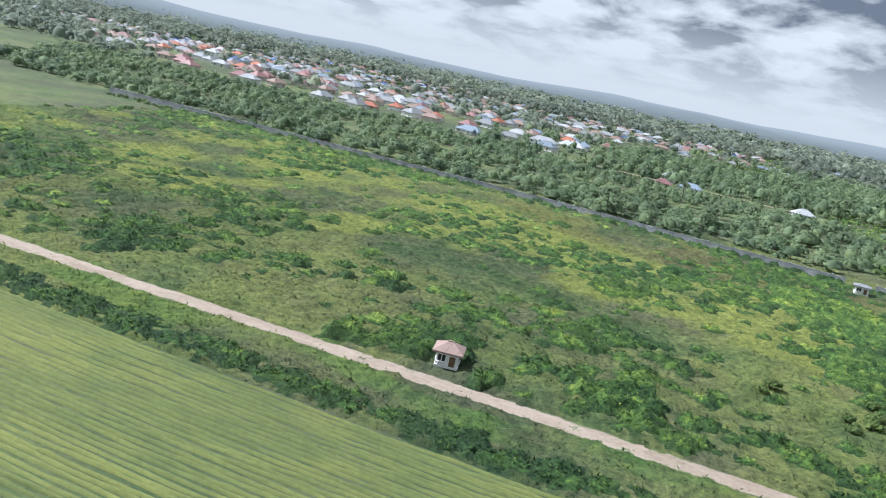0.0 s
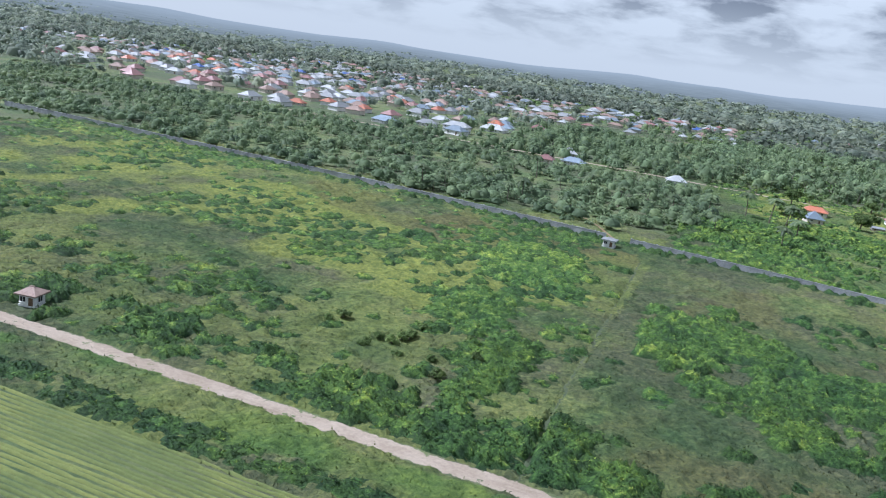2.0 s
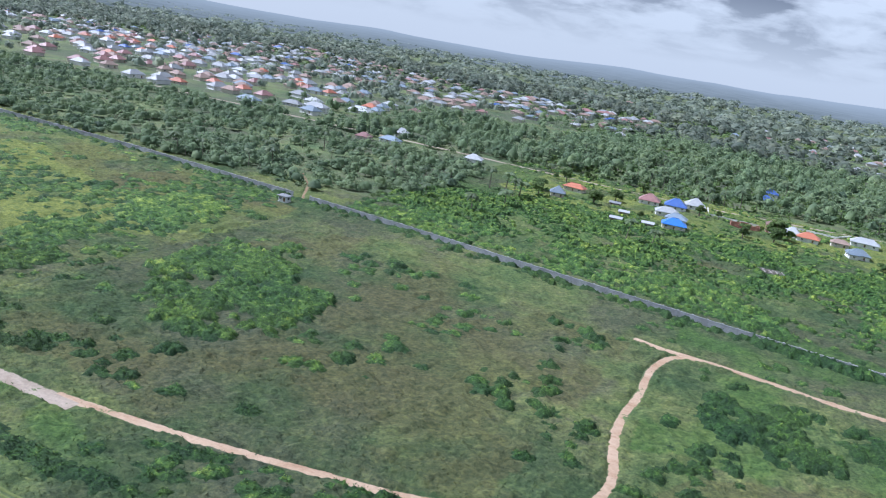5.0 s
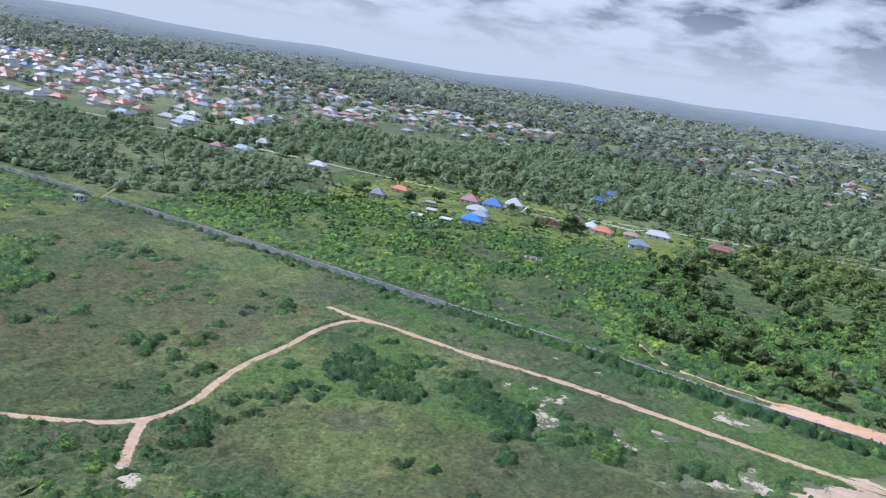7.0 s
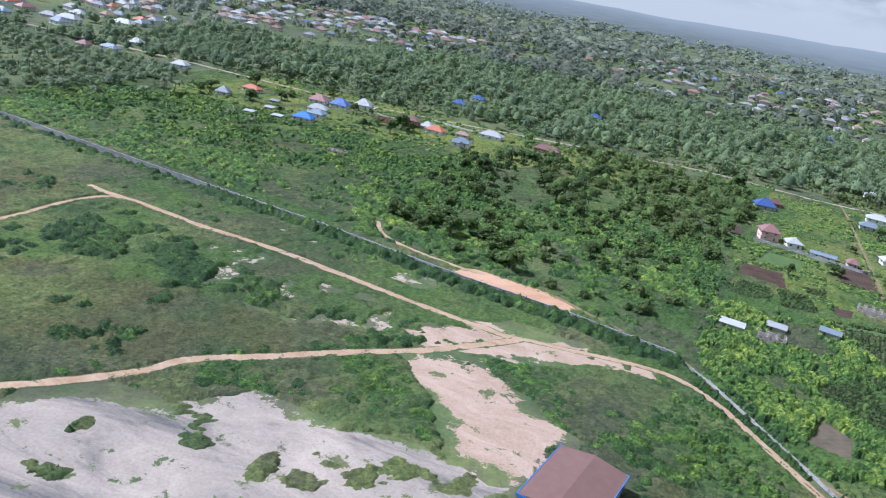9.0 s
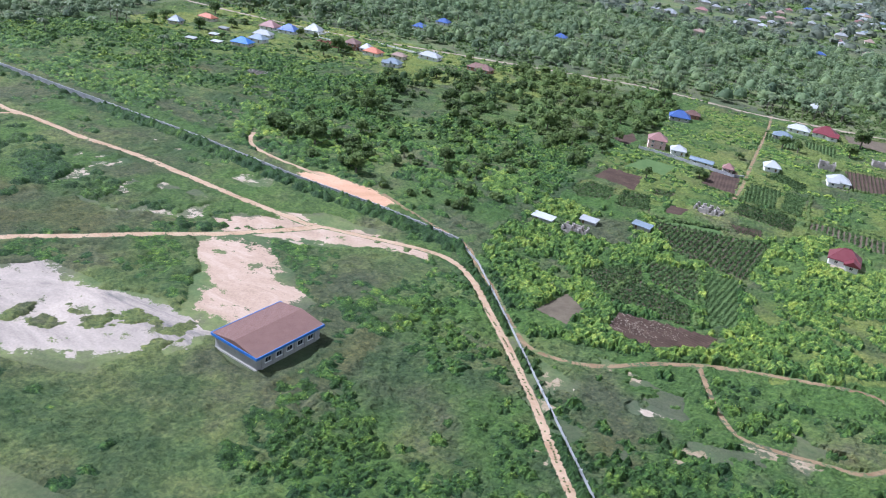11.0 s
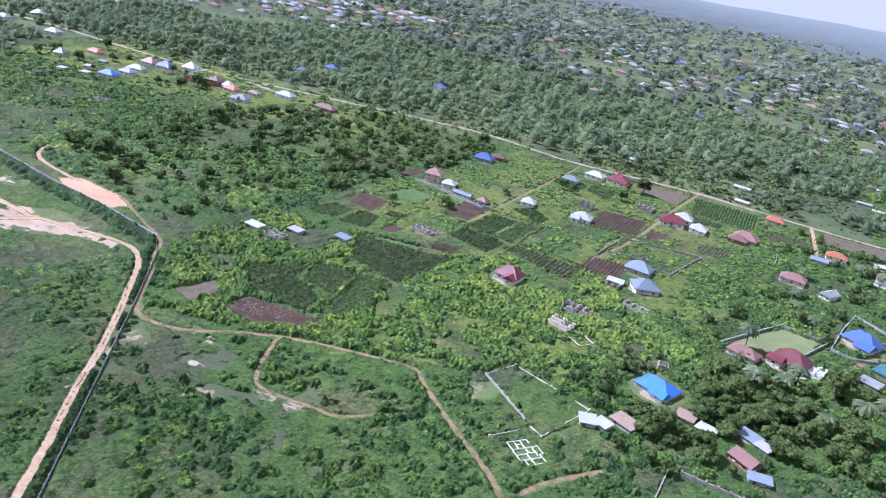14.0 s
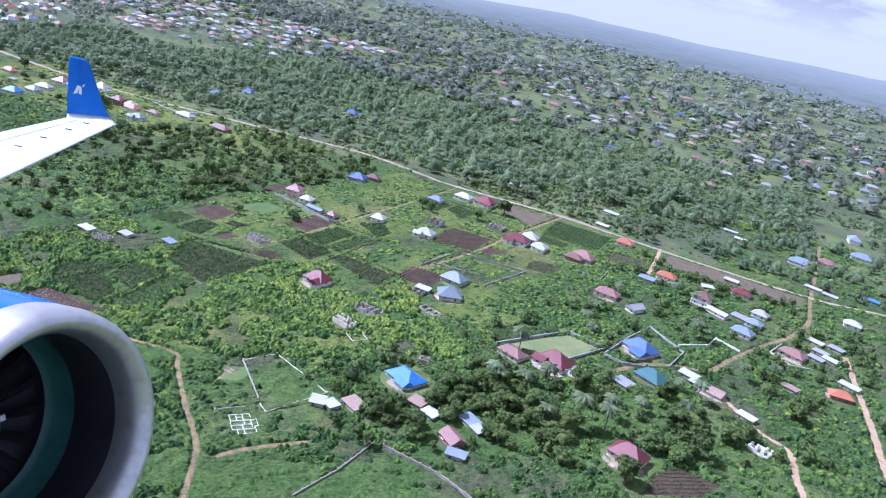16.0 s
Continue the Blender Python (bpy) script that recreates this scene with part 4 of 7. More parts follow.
def house(x, y, w, d, roof, wall="white", turn=0.0, tall=2.9, label="", storeys=1, wing=None, gable=False, rise=None, group="village houses", kind="house", porch=False, plain=False):
    """A plastered house under a sheet roof, with windows, a door and, at some, a wing or a porch."""
    top = thing("house", label, kind, group, (x, y, 0), turn)
    if group == "village houses":
        w, d, tall = w * 0.92, d * 0.92, tall * 0.68
        wing = wing and tuple(v * 0.92 for v in wing)
    SPOTS.append((x, y - 1.0, max(w, d) * 0.62 + (3.2 if wing else 2.0)))
    h = tall * storeys
    rise = (rise or min(w, d) * 0.33) * 1.08
    b = boxed((0, 0, 0, w, d, h))
    if storeys > 1:
        box(b, 0, 0, tall - 0.1, w + 0.5, d + 0.5, 0.2)
    box(b, 0, 0, 0, w + 0.3, d + 0.3, 0.3)
    if wing:
        wx, wy, ww, wd = wing
        box(b, wx, wy, 0, ww, wd, h)
    part("wall", b, WALLS[wall], top)
    b = bmesh.new()
    tops = hip(b, w, d, h + 0.1, rise, gable=gable)
    if wing:
        hip(b, ww, wd, h + 0.13, min(ww, wd) * 0.36, 0.5, wx, wy, gable=True)
    r = part("roof", b, ROOF[roof], top, f"{roof} sheet metal roof".replace("deepblue", "deep blue").replace("slate", "blue-grey"))
    lx = abs(w - d) + 0.6 if w >= d else 0.34
    ly = 0.34 if w >= d else abs(w - d) + 0.6
    if gable:
        lx, ly = (w + 1.2, 0.3) if w >= d else (0.3, d + 1.2)
    cap = part("ridge_cap", boxed((0, 0, h + rise + 0.06, lx, ly, 0.09)), ROOF[roof], r)
    for s in range(storeys):
        zz, wide, high = s * tall + tall * 0.55, 0.45 * tall, 0.4 * tall
        n = 2 if plain else max(2, int(w / 3.2))
        for k in range(n):
            u = (k + 0.5) / n * w - w / 2
            if s == 0 and k == n // 2:
                dr = part("door", boxed((0, 0, 0, 0.36 * tall, 0.1, 0.74 * tall), (0.13 * tall, -0.07, 0.35 * tall, 0.05, 0.06, 0.1)), TIMBER, top, "brown timber door")
                dr.matrix_local = pose(u, -d / 2 - 0.04, 0.05, 0, 0, 0)
                continue
            window_on(top, u, -d / 2 - 0.03, zz, wide, high, 0)
        n = 0 if plain else max(1, int(d / 3.6))
        for k in range(n):
            u = (k + 0.5) / n * d - d / 2
            window_on(top, -w / 2 - 0.03, u, zz, wide, high, -90)
            window_on(top, w / 2 + 0.03, u, zz, wide, high, 90)
        if wing:
            window_on(top, wx, wy - wd / 2 - 0.03, zz, wide, high, 0)
    if porch:
        for u in (-w * 0.3, 0, w * 0.3):
            part("column", boxed((u, -d / 2 - 1.6, 0, 0.25, 0.25, 2.5)), WALLS[wall], top)
        bm = bmesh.new()
        hip(bm, w * 0.72, 2.0, 2.6, 0.35, 0.15, 0, -d / 2 - 1.0, thick=0.15)
        part("porch_roof", bm, ROOF[roof], top)
    return top


def shed(x, y, w, d, roof="white", turn=0.0, tall=2.2, wall="block", label="", slope=0.5):
    """A small shed under one tilted sheet."""
    tall, slope = tall * 0.62, slope * 0.7
    top = thing("shed", label or "small block shed under a metal sheet roof", "shed", "sheds", (x, y, 0), turn)
    SPOTS.append((x, y, max(w, d) * 0.6 + 0.3))
    b = boxed((0, 0, 0, w, d, tall))
    part("wall", b, WALLS[wall], top)
    bm = bmesh.new()
    a, c = w / 2 + 0.35, d / 2 + 0.4
    lo = [bm.verts.new(v) for v in ((-a, -c, tall), (a, -c, tall), (a, c, tall + slope), (-a, c, tall + slope))]
    hi = [bm.verts.new((v.co.x, v.co.y, v.co.z + 0.12)) for v in lo]
    bm.faces.new(lo[::-1]), bm.faces.new(hi)
    for i in range(4):
        bm.faces.new((lo[i], lo[(i + 1) % 4], hi[(i + 1) % 4], hi[i]))
    part("roof", bm, ROOF[roof], top)
    dr = part("door", boxed((0, 0, 0, 0.7, 0.08, tall - 0.15)), TIMBER, top)
    dr.matrix_local = pose(-w / 4, -d / 2 - 0.03, 0.02)
    return top


def shell(x, y, w, d, tall=1.8, turn=0.0, rooms=(3, 2), wall="block", label="", foundation=False):
    """An unfinished building: bare block walls without a roof, with gaps for doors and windows."""
    top = thing("unfinished_house", label or "roofless unfinished house of bare grey blocks", "building site", "unfinished houses", (x, y, 0), turn)
    SPOTS.append((x, y, max(w, d) * 0.6))
    t = 0.18 if foundation else 0.25
    nx, ny = rooms
    for i in range(nx + 1):
        u = -w / 2 + w * i / nx
        for j in range(ny):
            v = -d / 2 + d * (j + 0.5) / ny
            h = tall * (1 if foundation else random.uniform(0.8, 1.1))
            n = d / ny
            if foundation or random.random() < 0.35:
                part("block_wall", boxed((u, v, 0, t, n - 0.05, h)), WALLS[wall], top)
            else:
                part("block_wall", boxed((u, v - n * 0.36, 0, t, n * 0.28, h), (u, v + n * 0.36, 0, t, n * 0.28, h), (u, v, 0, t * 0.96, n * 0.46, h * 0.4)), WALLS[wall], top)
    for j in range(ny + 1):
        v = -d / 2 + d * j / ny
        for i in range(nx):
            u = -w / 2 + w * (i + 0.5) / nx
            h = tall * (1 if foundation else random.uniform(0.8, 1.1))
            n = w / nx
            if foundation or random.random() < 0.35:
                part("block_wall", boxed((u, v, 0, n - 0.3, t, h)), WALLS[wall], top)
            else:
                part("block_wall", boxed((u - n * 0.34, v, 0, n * 0.24, t, h), (u + n * 0.34, v, 0, n * 0.24, t, h), (u, v, 0, n * 0.46, t * 0.96, h * 0.4)), WALLS[wall], top)
    return top


# airfield: guard hut, gate hut and the hall
house(-25, 88, 2.7, 2.5, "rust", "white", 12, 2.1, "small white guard hut under a faded hipped roof", rise=0.9, group="airfield huts", kind="hut")
house(43, 226, 3.2, 2.6, "grey", "white", -4, 2.2, "small white gate hut beside the boundary wall", rise=0.5, group="airfield huts", kind="hut")

# village by the coconut grove
house(162, 348, 10.5, 8, "blue", "cream", 8, label="house under a bright blue hipped roof")
house(164, 417, 10, 9, "white", "white", 10, label="white house under a pale peaked hipped roof", rise=3.4)
house(156, 402, 11, 9, "deepblue", "white", 5, label="house under a deep blue hipped roof", rise=3.2)
house(143, 401, 10.5, 9, "pink", "white", 5, label="house under a faded pink hipped roof", rise=3.0)
house(155, 377, 11, 7, "white", "white", 12, label="long white house under a pale metal roof")
house(161, 364, 9.5, 7, "slate", "white", 0, label="white house under a pale blue-grey roof")
house(105, 362, 7, 7, "slate", "cream", 15, label="small house under a pale blue peaked roof", rise=2.8)
house(107, 388, 11, 6, "orange", "cream", -8, label="long house under an orange-red roof")
shed(139, 334, 5, 3.5, "white", 5), shed(152, 339, 5, 3.5, "white", 5), shed(139, 353, 4.5, 3.5, "white", 8), shed(131, 372, 5, 3.5, "grey", 5)
shell(190, 391, 13, 7, 2.2, 5, (3, 2), "brick", "long roofless shell of red brick")
house(203, 396, 8, 8, "brown", "brick", 5, label="two-storey red-brown brick house", storeys=2)
house(211, 399, 7, 7, "white", "white", 5, label="white house under a pale peaked roof", rise=2.5)
house(218, 394, 10, 7, "orange", "white", -5, label="house under a bright orange-red roof")
house(238, 379, 9.5, 7, "slate", "white", 5, label="white house under a pale grey-blue roof", wing=(-2.5, -4, 4, 4))
house(244, 416, 13, 7, "white", "white", -3, label="long white house under a pale roof")
house(232, 399, 8, 5, "rust", "cream", 0, label="low house under a rusty brown roof")
house(277, 413, 15, 7, "brown", "brick", -6, label="long low house under a dark brown roof")
house(199, 540, 10, 8, "deepblue", "white", 0, label="house under a blue roof among palms")
house(197, 502, 9, 8, "deepblue", "white", 4, label="house under a dull blue roof among palms")
house(279, 578, 10, 8, "deepblue", "white", 0, label="house under a blue roof among palms")
house(43, 408, 10, 8, "white", "white", 12, label="lone white house under a pale roof")
shell(203, 304, 9, 5, 0.7, 15, (4, 2), "block", "pale low foundation walls in bright grass", True)
house(-23, 449, 9.5, 8, "white", "white", 20, label="white house under a pale peaked roof", rise=3)
house(-24, 401, 8.5, 7, "pink", "cream", 5, label="small house under a pinkish roof")
house(-11, 410, 12.5, 7, "slate", "white", -8, label="house under a light blue roof")
house(-145, 452, 17, 9, "slate", "white", -10, label="large house under a light blue roof", wing=(3, -5, 5, 5))
house(-104, 474, 18, 9, "white", "white", 0, label="large pale house with many windows", storeys=2)
house(-95, 522, 18, 10, "white", "white", 0, label="large house under a white roof", wing=(-4, -5, 6, 5))
house(-128, 480, 14, 8, "grey", "white", 6, label="house under a grey metal roof")
house(-221, 466, 12, 8, "orange", "cream", 4, label="house under an orange-red roof")

# gardens and houses beyond the scrub
house(391, 403, 10.5, 8, "deepblue", "grey", 8, label="house under a blue-grey hipped roof", rise=2.8)
house(396, 414, 8, 6, "brown", "brick", 8, label="unfinished brick house under brown sheets")
house(389, 341, 8, 7.5, "pink", "pink", 10, 2.8, "tall pink house with white balconies and peaked roof", storeys=2, rise=2.6)
house(399, 338, 6.5, 6, "white", "white", 10, label="small white house under a pale roof")
house(410, 330, 10, 3, "slate", "cream", -8, 2.2, "low outbuilding under a pale blue roof", gable=True)
house(421, 329, 4, 4, "pink", "cream", 0, 2.3, "small gatehouse under a red peaked roof", rise=1.8, kind="hut")
shed(372, 221, 6.6, 3.4, "white", -8, 2.3, "grey", "long block shed under a white sheet roof")
shed(385, 229, 5.2, 3.2, "white", -8, 2.2, "grey", "long block shed under a white sheet roof")
shed(401, 237, 5.8, 3.2, "slate", -12, 2.2, "grey", "block shed under a pale blue sheet roof")
shell(383, 219, 7.5, 4.5, 2.0, -8, (3, 2), "block", "roofless grey block building beside sheds")
shell(419, 271, 9.5, 6, 1.7, -10, (4, 2), "block", "unfinished pale block house with open rooms")
house(441, 411, 9, 6, "slate", "cream", -5, label="house under a pale blue-grey roof")
house(449, 435, 11, 7, "white", "white", -8, label="white house under a pale metal roof")
house(462, 438, 12, 10, "red", "white", -6, 3.0, "large white house under a dark red roof", wing=(4.5, -5, 5, 5), rise=3.4)
house(438, 347, 6.5, 6, "white", "white", 8, label="small house under a white peaked roof", rise=2.2)
shell(461, 371, 6.5, 6, 3.2, 0, (2, 2), "block", "tall unfinished block house with flat slab")
house(465, 349, 9, 8, "white", "white", 4, 2.8, "white house under a pale pinkish roof", wing=(-3, -4.5, 4, 4))
shell(486, 398, 8, 6, 2.4, 0, (3, 2), "block", "unfinished grey block house with open windows")
house(502, 387, 13, 9, "red", "white", 5, 3.2, "large white house under a red roof", wing=(-3.5, -5, 5, 4))
house(506, 397, 9, 8, "white", "white", 5, 3.2, "pale-roofed white house beside a red one", rise=2.8)
house(515, 387, 8, 7, "white", "white", 0, label="white house under a white peaked roof", wing=(2, -4, 4, 3))
house(537, 395, 12, 9, "pink", "grey", -4, 3.0, "unfinished house with bare walls, reddish roof", rise=3)
house(534, 389, 9, 6, "brown", "brick", -4, 2.8, "unfinished brick wing under dark sheets")
house(549, 447, 9.5, 7, "orange", "cream", -4, label="house under a bright orange roof")
house(458, 505, 8, 7, "white", "white", 8, label="white house under a pale peaked roof", rise=2.2)
shed(526, 509, 10, 4, "white", -8), shed(529, 466 + 6, 8, 3.5, "white", -8)
house(502, 304, 10.5, 8, "slate", "grey", -6, label="house under a pale blue-grey hipped roof", rise=2.8)
house(508, 286, 10, 9, "slate", "cream", 28, label="square house under a blue-grey pyramid roof", rise=2.9)
shed(497, 283, 6, 3.5, "white", 0, 2.3, "grey", "low dark shed under a pale sheet")
shell(497, 279, 5, 3.5, 1.8, 0, (2, 1))
shell(509, 266, 9, 4, 1.0, -20, (3, 1), "block", "low overgrown block walls")
shell(492, 246, 10, 5, 2.0, -8, (4, 1), "block", "unfinished pale block house with four bays")
shell(491, 230, 7.5, 5, 2.2, -12, (2, 2), "cream", "unfinished pinkish block house without roof")
plinth = thing("unfinished_house", "white foundation walls laid out as uneven rooms", "building site", "unfinished houses", (505.3, 156, 0), -40)
SPOTS.append((505.3, 156, 4.6))
for ax, ay, bx, by in ((-4.6, -3.4, -4.6, 2.2), (-4.6, 2.2, -3.0, 2.2), (-3.0, 2.2, -3.0, 3.6), (-3.0, 3.6, 1.4, 3.6), (1.4, 3.6, 1.4, 2.6), (1.4, 2.6, 4.7, 2.6), (4.7, 2.6, 4.7, -2.4), (4.7, -2.4, 2.6, -2.4), (2.6, -2.4, 2.6, -3.6), (2.6, -3.6, -1.2, -3.6), (-1.2, -3.6, -1.2, -3.4), (-1.2, -3.4, -4.6, -3.4), (-4.6, 0.2, 0.4, 0.2), (-1.6, -3.4, -1.6, 3.6), (0.4, -0.6, 4.7, -0.6), (0.4, -0.6, 0.4, 2.0), (2.6, -2.4, 2.6, 2.6), (-1.6, 2.0, 1.4, 2.0), (-3.2, 0.2, -3.2, -1.6), (-4.6, -1.6, -1.6, -1.6), (0.6, -3.6, 0.6, -0.6)):
    part("block_wall", boxed(((ax + bx) / 2, (ay + by) / 2, 0, abs(bx - ax) + 0.13, abs(by - ay) + 0.13, 0.42 + 0.02 * (ax + by) / 9)), WHITE, plinth)
house(463, 254, 9.5, 7.5, "red", "white", -6, 3.0, "white house with dark red gabled roof", wing=(2.6, -4.2, 4.2, 4.5), rise=3.0)
house(527, 211, 11.5, 8.5, "blue", "white", -22, 1.9, "house under a bright blue hipped roof", wing=(3, -4, 4.5, 4))
shell(526, 226, 3, 3, 1.8, 10, (1, 1))
shed(514, 179, 4.2, 4, "white", 20, 2.2, "grey"), shed(518, 180, 4, 3.2, "white", -25, 2.2, "grey"), shed(523, 185, 6.8, 4.5, "rust", -25, 2.2, "grey", "old shed under patched rusty sheets")
shed(537, 200, 5, 4, "rust", -10), shed(543, 197, 5, 3.5, "white", -20)

# the far side of the gardens
house(563, 262, 12, 9.5, "red", "white", -18, 3.1, "large white house under a dark red roof", wing=(-4, -5, 5, 4.5), rise=3.4)
shell(571, 261, 5, 7, 2.0, -18, (2, 3), "white", "white unfinished wing with bare rafters")
house(548, 256, 10, 6, "pink", "cream", -18, 2.7, "house under a faded pink roof in a walled yard")
house(587, 303, 13, 9, "deepblue", "cream", -30, 2.4, "large house under a bright blue many-hipped roof", wing=(4, -5.5, 6, 6), rise=3.4)
house(596, 281, 11, 9, "teal", "grey", -25, 1.7, "house under a dark teal hipped roof")
shed(588, 267, 6.5, 5, "grey", -25), shed(608, 295, 7, 4, "white", -20), shed(612, 290, 6, 3.5, "white", -20)
house(618, 288, 9, 5.5, "rust", "white", -18, 1.6, "low white house under pale brown sheets", gable=True)
shed(554, 202, 6, 4, "slate", -30, 2.2, "grey"), shed(558, 199, 4, 3, "white", -30, 2.2, "grey")
house(554, 189, 7, 5, "pink", "brick", -35, 2.4, "shed-like house under red striped sheets", gable=True)
shed(558, 183, 5.5, 3, "slate", 10, 2.0, "grey")
house(600, 219, 11, 8, "red", "cream", -15, 3.0, "house under dark red gabled roof in a yard", wing=(3.5, -4.5, 4.5, 4.5), rise=3.2)
shell(637, 256, 7, 4, 2.0, -15, (3, 1), "white", "pale unfinished frame of a house")
house(664, 328, 9, 6, "orange", "brick", 10, 2.4, "low house under rusty orange sheets"), shed(668, 342, 8, 3.5, "white", -25)
house(645, 356, 11, 7, "pink", "cream", -20, 2.8, "house under a dull pink roof behind curved wall")
house(623, 363, 9.5, 7, "slate", "white", -15, 2.8, "white house under a light blue roof")
house(627, 380, 7.5, 6, "slate", "white", -15, 2.8, "white house under a grey-blue roof")
house(629, 397, 7.5, 6, "white", "white", -15, 2.8, "white house under a white roof"), shed(620, 384, 7, 5, "grey", -20)
for u, v, c in ((655, 384, "white"), (661, 366, "white"), (657, 372, "grey"), (664, 384, "grey"), (655, 362, "grey"), (645, 318, "rust"), (631, 277, "white")):
    shed(u, v, 6.5, 3.2, c, -25)
house(647, 528, 16, 9, "slate", "white", -15, 3.0, "large house under a pale blue-grey roof")
house(662, 548, 11, 8, "pink", "white", -8, 2.8, "house under a dull red roof")
house(686, 596, 14, 9, "slate", "white", -8, 2.8, "large house under a blue-grey roof")
house(673, 430, 8.5, 6, "white", "white", -8, 2.8, "white house under a pale roof")
house(561, 353, 11, 7, "pink", "cream", -5, 2.8, "house under a faded red-pink hipped roof")
house(576, 346, 5, 8, "white", "white", -30, 2.6, "small white house under bright gabled sheets", gable=True)
house(580, 409, 10, 6.5, "orange", "white", -4, 2.8, "house under an orange roof"), shed(572, 396, 8, 5, "slate", -4)
house(601, 388, 9, 8, "brown", "white", -10, 2.8, "two-storey white house under a dark roof", storeys=2)
house(610, 379, 11, 3.5, "white", "white", -28, 2.4, "long low house under white sheets", gable=True)
house(618, 422, 9.5, 6, "red", "cream", -6, 2.6, "low house under a dark red roof"), shed(611, 441, 7.5, 3.5, "white", -10), shed(601, 415, 6, 3.5, "white", 25)
shed(654, 478, 9, 3.2, "white", -18), shed(663, 473, 8, 3.2, "white", -18), shed(687, 490, 6, 4, "blue", -18)
shed(545, 646, 9, 4, "white", -6), shed(540, 636, 8, 4, "white", -6), shed(615, 620, 8, 4, "white", -10), shed(600, 560, 9, 3.5, "white", -8), shed(608, 545, 8, 3.5, "white", -8)


def hall():
    """The brown-roofed hall with blue trim at the edge of the sand."""
    top = thing("airfield_hall", "long hall with brown metal roof and blue trim", "hall", at=(343, 113, 0), turn=-12)
    SPOTS.append((343, 113, 12))
    part("wall", boxed((0, 0, 0, 12.2, 18, 3.5), (0, 0, 0, 12.5, 18.3, 0.4)), GREYWALL, top)
    bm = bmesh.new()
    hip(bm, 12.6, 18.4, 3.65, 1.1, 0.35, gable=True, thick=0.1)
    part("roof", bm, ROOF["brown"], top, "brown corrugated metal roof")
    trim = boxed((0, -9.6, 3.1, 13.5, 0.16, 0.62), (0, 9.6, 3.1, 13.5, 0.16, 0.62), (-6.72, 0, 3.1, 0.16, 19.3, 0.62), (6.72, 0, 3.1, 0.16, 19.3, 0.62))
    part("fascia", trim, ROOF["blue"], top, "blue painted fascia board")
    for k in range(6):
        c = part("column", boxed((6.2, -7.5 + 3 * k, 0, 0.3, 0.4, 3.4)), GREYWALL, top)
    for k in range(5):
        w = window_on(top, 6.14, -6 + 3 * k, 1.7, 1.4, 1.0, 90)


hall()
# ---- far houses: a few patterns, set out along their streets ----
FAR = []
for roof, wall, w, d, st in (("white", "white", 12, 8, 1), ("grey", "white", 14, 9, 1), ("rust", "cream", 11, 8, 1), ("pink", "cream", 12, 9, 1), ("slate", "white", 13, 8, 1), ("orange", "white", 11, 8, 1), ("deepblue", "white", 10, 8, 1), ("white", "white", 12, 10, 2)):
    words = {"deepblue": "deep blue", "slate": "blue-grey", "rust": "rusty brown", "pink": "faded red"}.get(roof, roof)
    FAR.append(house(-300 - 25 * len(FAR), 640, w, d, roof, wall, 0, 2.8, f"{'two-storey' if st > 1 else 'low'} town house under a {words} metal roof", storeys=st, group="town houses", plain=True))


def settle(outline, count, mix, gap=13.0):
    """Houses strewn over an outline, clear of one another."""
    done = 0
    for _ in range(count * 12):
        if done >= count:
            break
        p = np.array(outline)
        x, y = rng.uniform(*p[:, 0].clip(-9e3, 9e3)[[p[:, 0].argmin(), p[:, 0].argmax()]]), rng.uniform(p[:, 1].min(), p[:, 1].max())
        if not inside(outline, np.array([x]), np.array([y]))[0]:
            continue
        if any((x - a) ** 2 + (y - b) ** 2 < (gap * 0.5 + r * 0.6) ** 2 for a, b, r in SPOTS):
            continue
        kind = FAR[int(rng.choice(mix))]
        z = float(ground_at(x, y))
        copy_thing(kind, pose(x, y, z, 0, 0, float(rng.choice([0, 90, 180, 270]) + rng.normal(0, 9))))
        SPOTS.append((x, y, 7.0))
        done += 1


settle([(-560, 520), (-300, 425), (-170, 435), (-60, 470), (-90, 640), (-300, 760), (-640, 860)], 170, [2, 1, 1, 1, 2, 2, 2, 3, 3, 5, 0, 4])
settle([(640, 500), (860, 480), (900, 760), (700, 720)], 32, [0, 1, 1, 2, 4])


def far_roofs(outline, count, roof, wall, label):
    """Houses too far off to tell apart: walls and hipped roofs as one mesh."""
    bm = bmesh.new()
    x, y = scatter(outline, count, 0.0, 3.0)
    for px, py in zip(x, y):
        w, d, z = rng.uniform(9, 15), rng.uniform(7, 10), float(ground_at(px, py))
        if rng.random() < 0.5:
            w, d = d, w
        start = len(bm.faces)
        box(bm, px, py, z - 0.3, w, d, 3.2)
        bm.faces.ensure_lookup_table()
        for f in bm.faces[start:]:
            f.material_index = 1
        hip(bm, w, d, z + 3.0, rng.uniform(1.8, 3.0), 0.6, px, py)
        SPOTS.append((px, py, 7.0))
    ob = part("distant_houses", bm, ROOF[roof])
    ob.data.materials.append(WALLS[wall])
    return tagged(ob, label, "houses", kind="stuff")


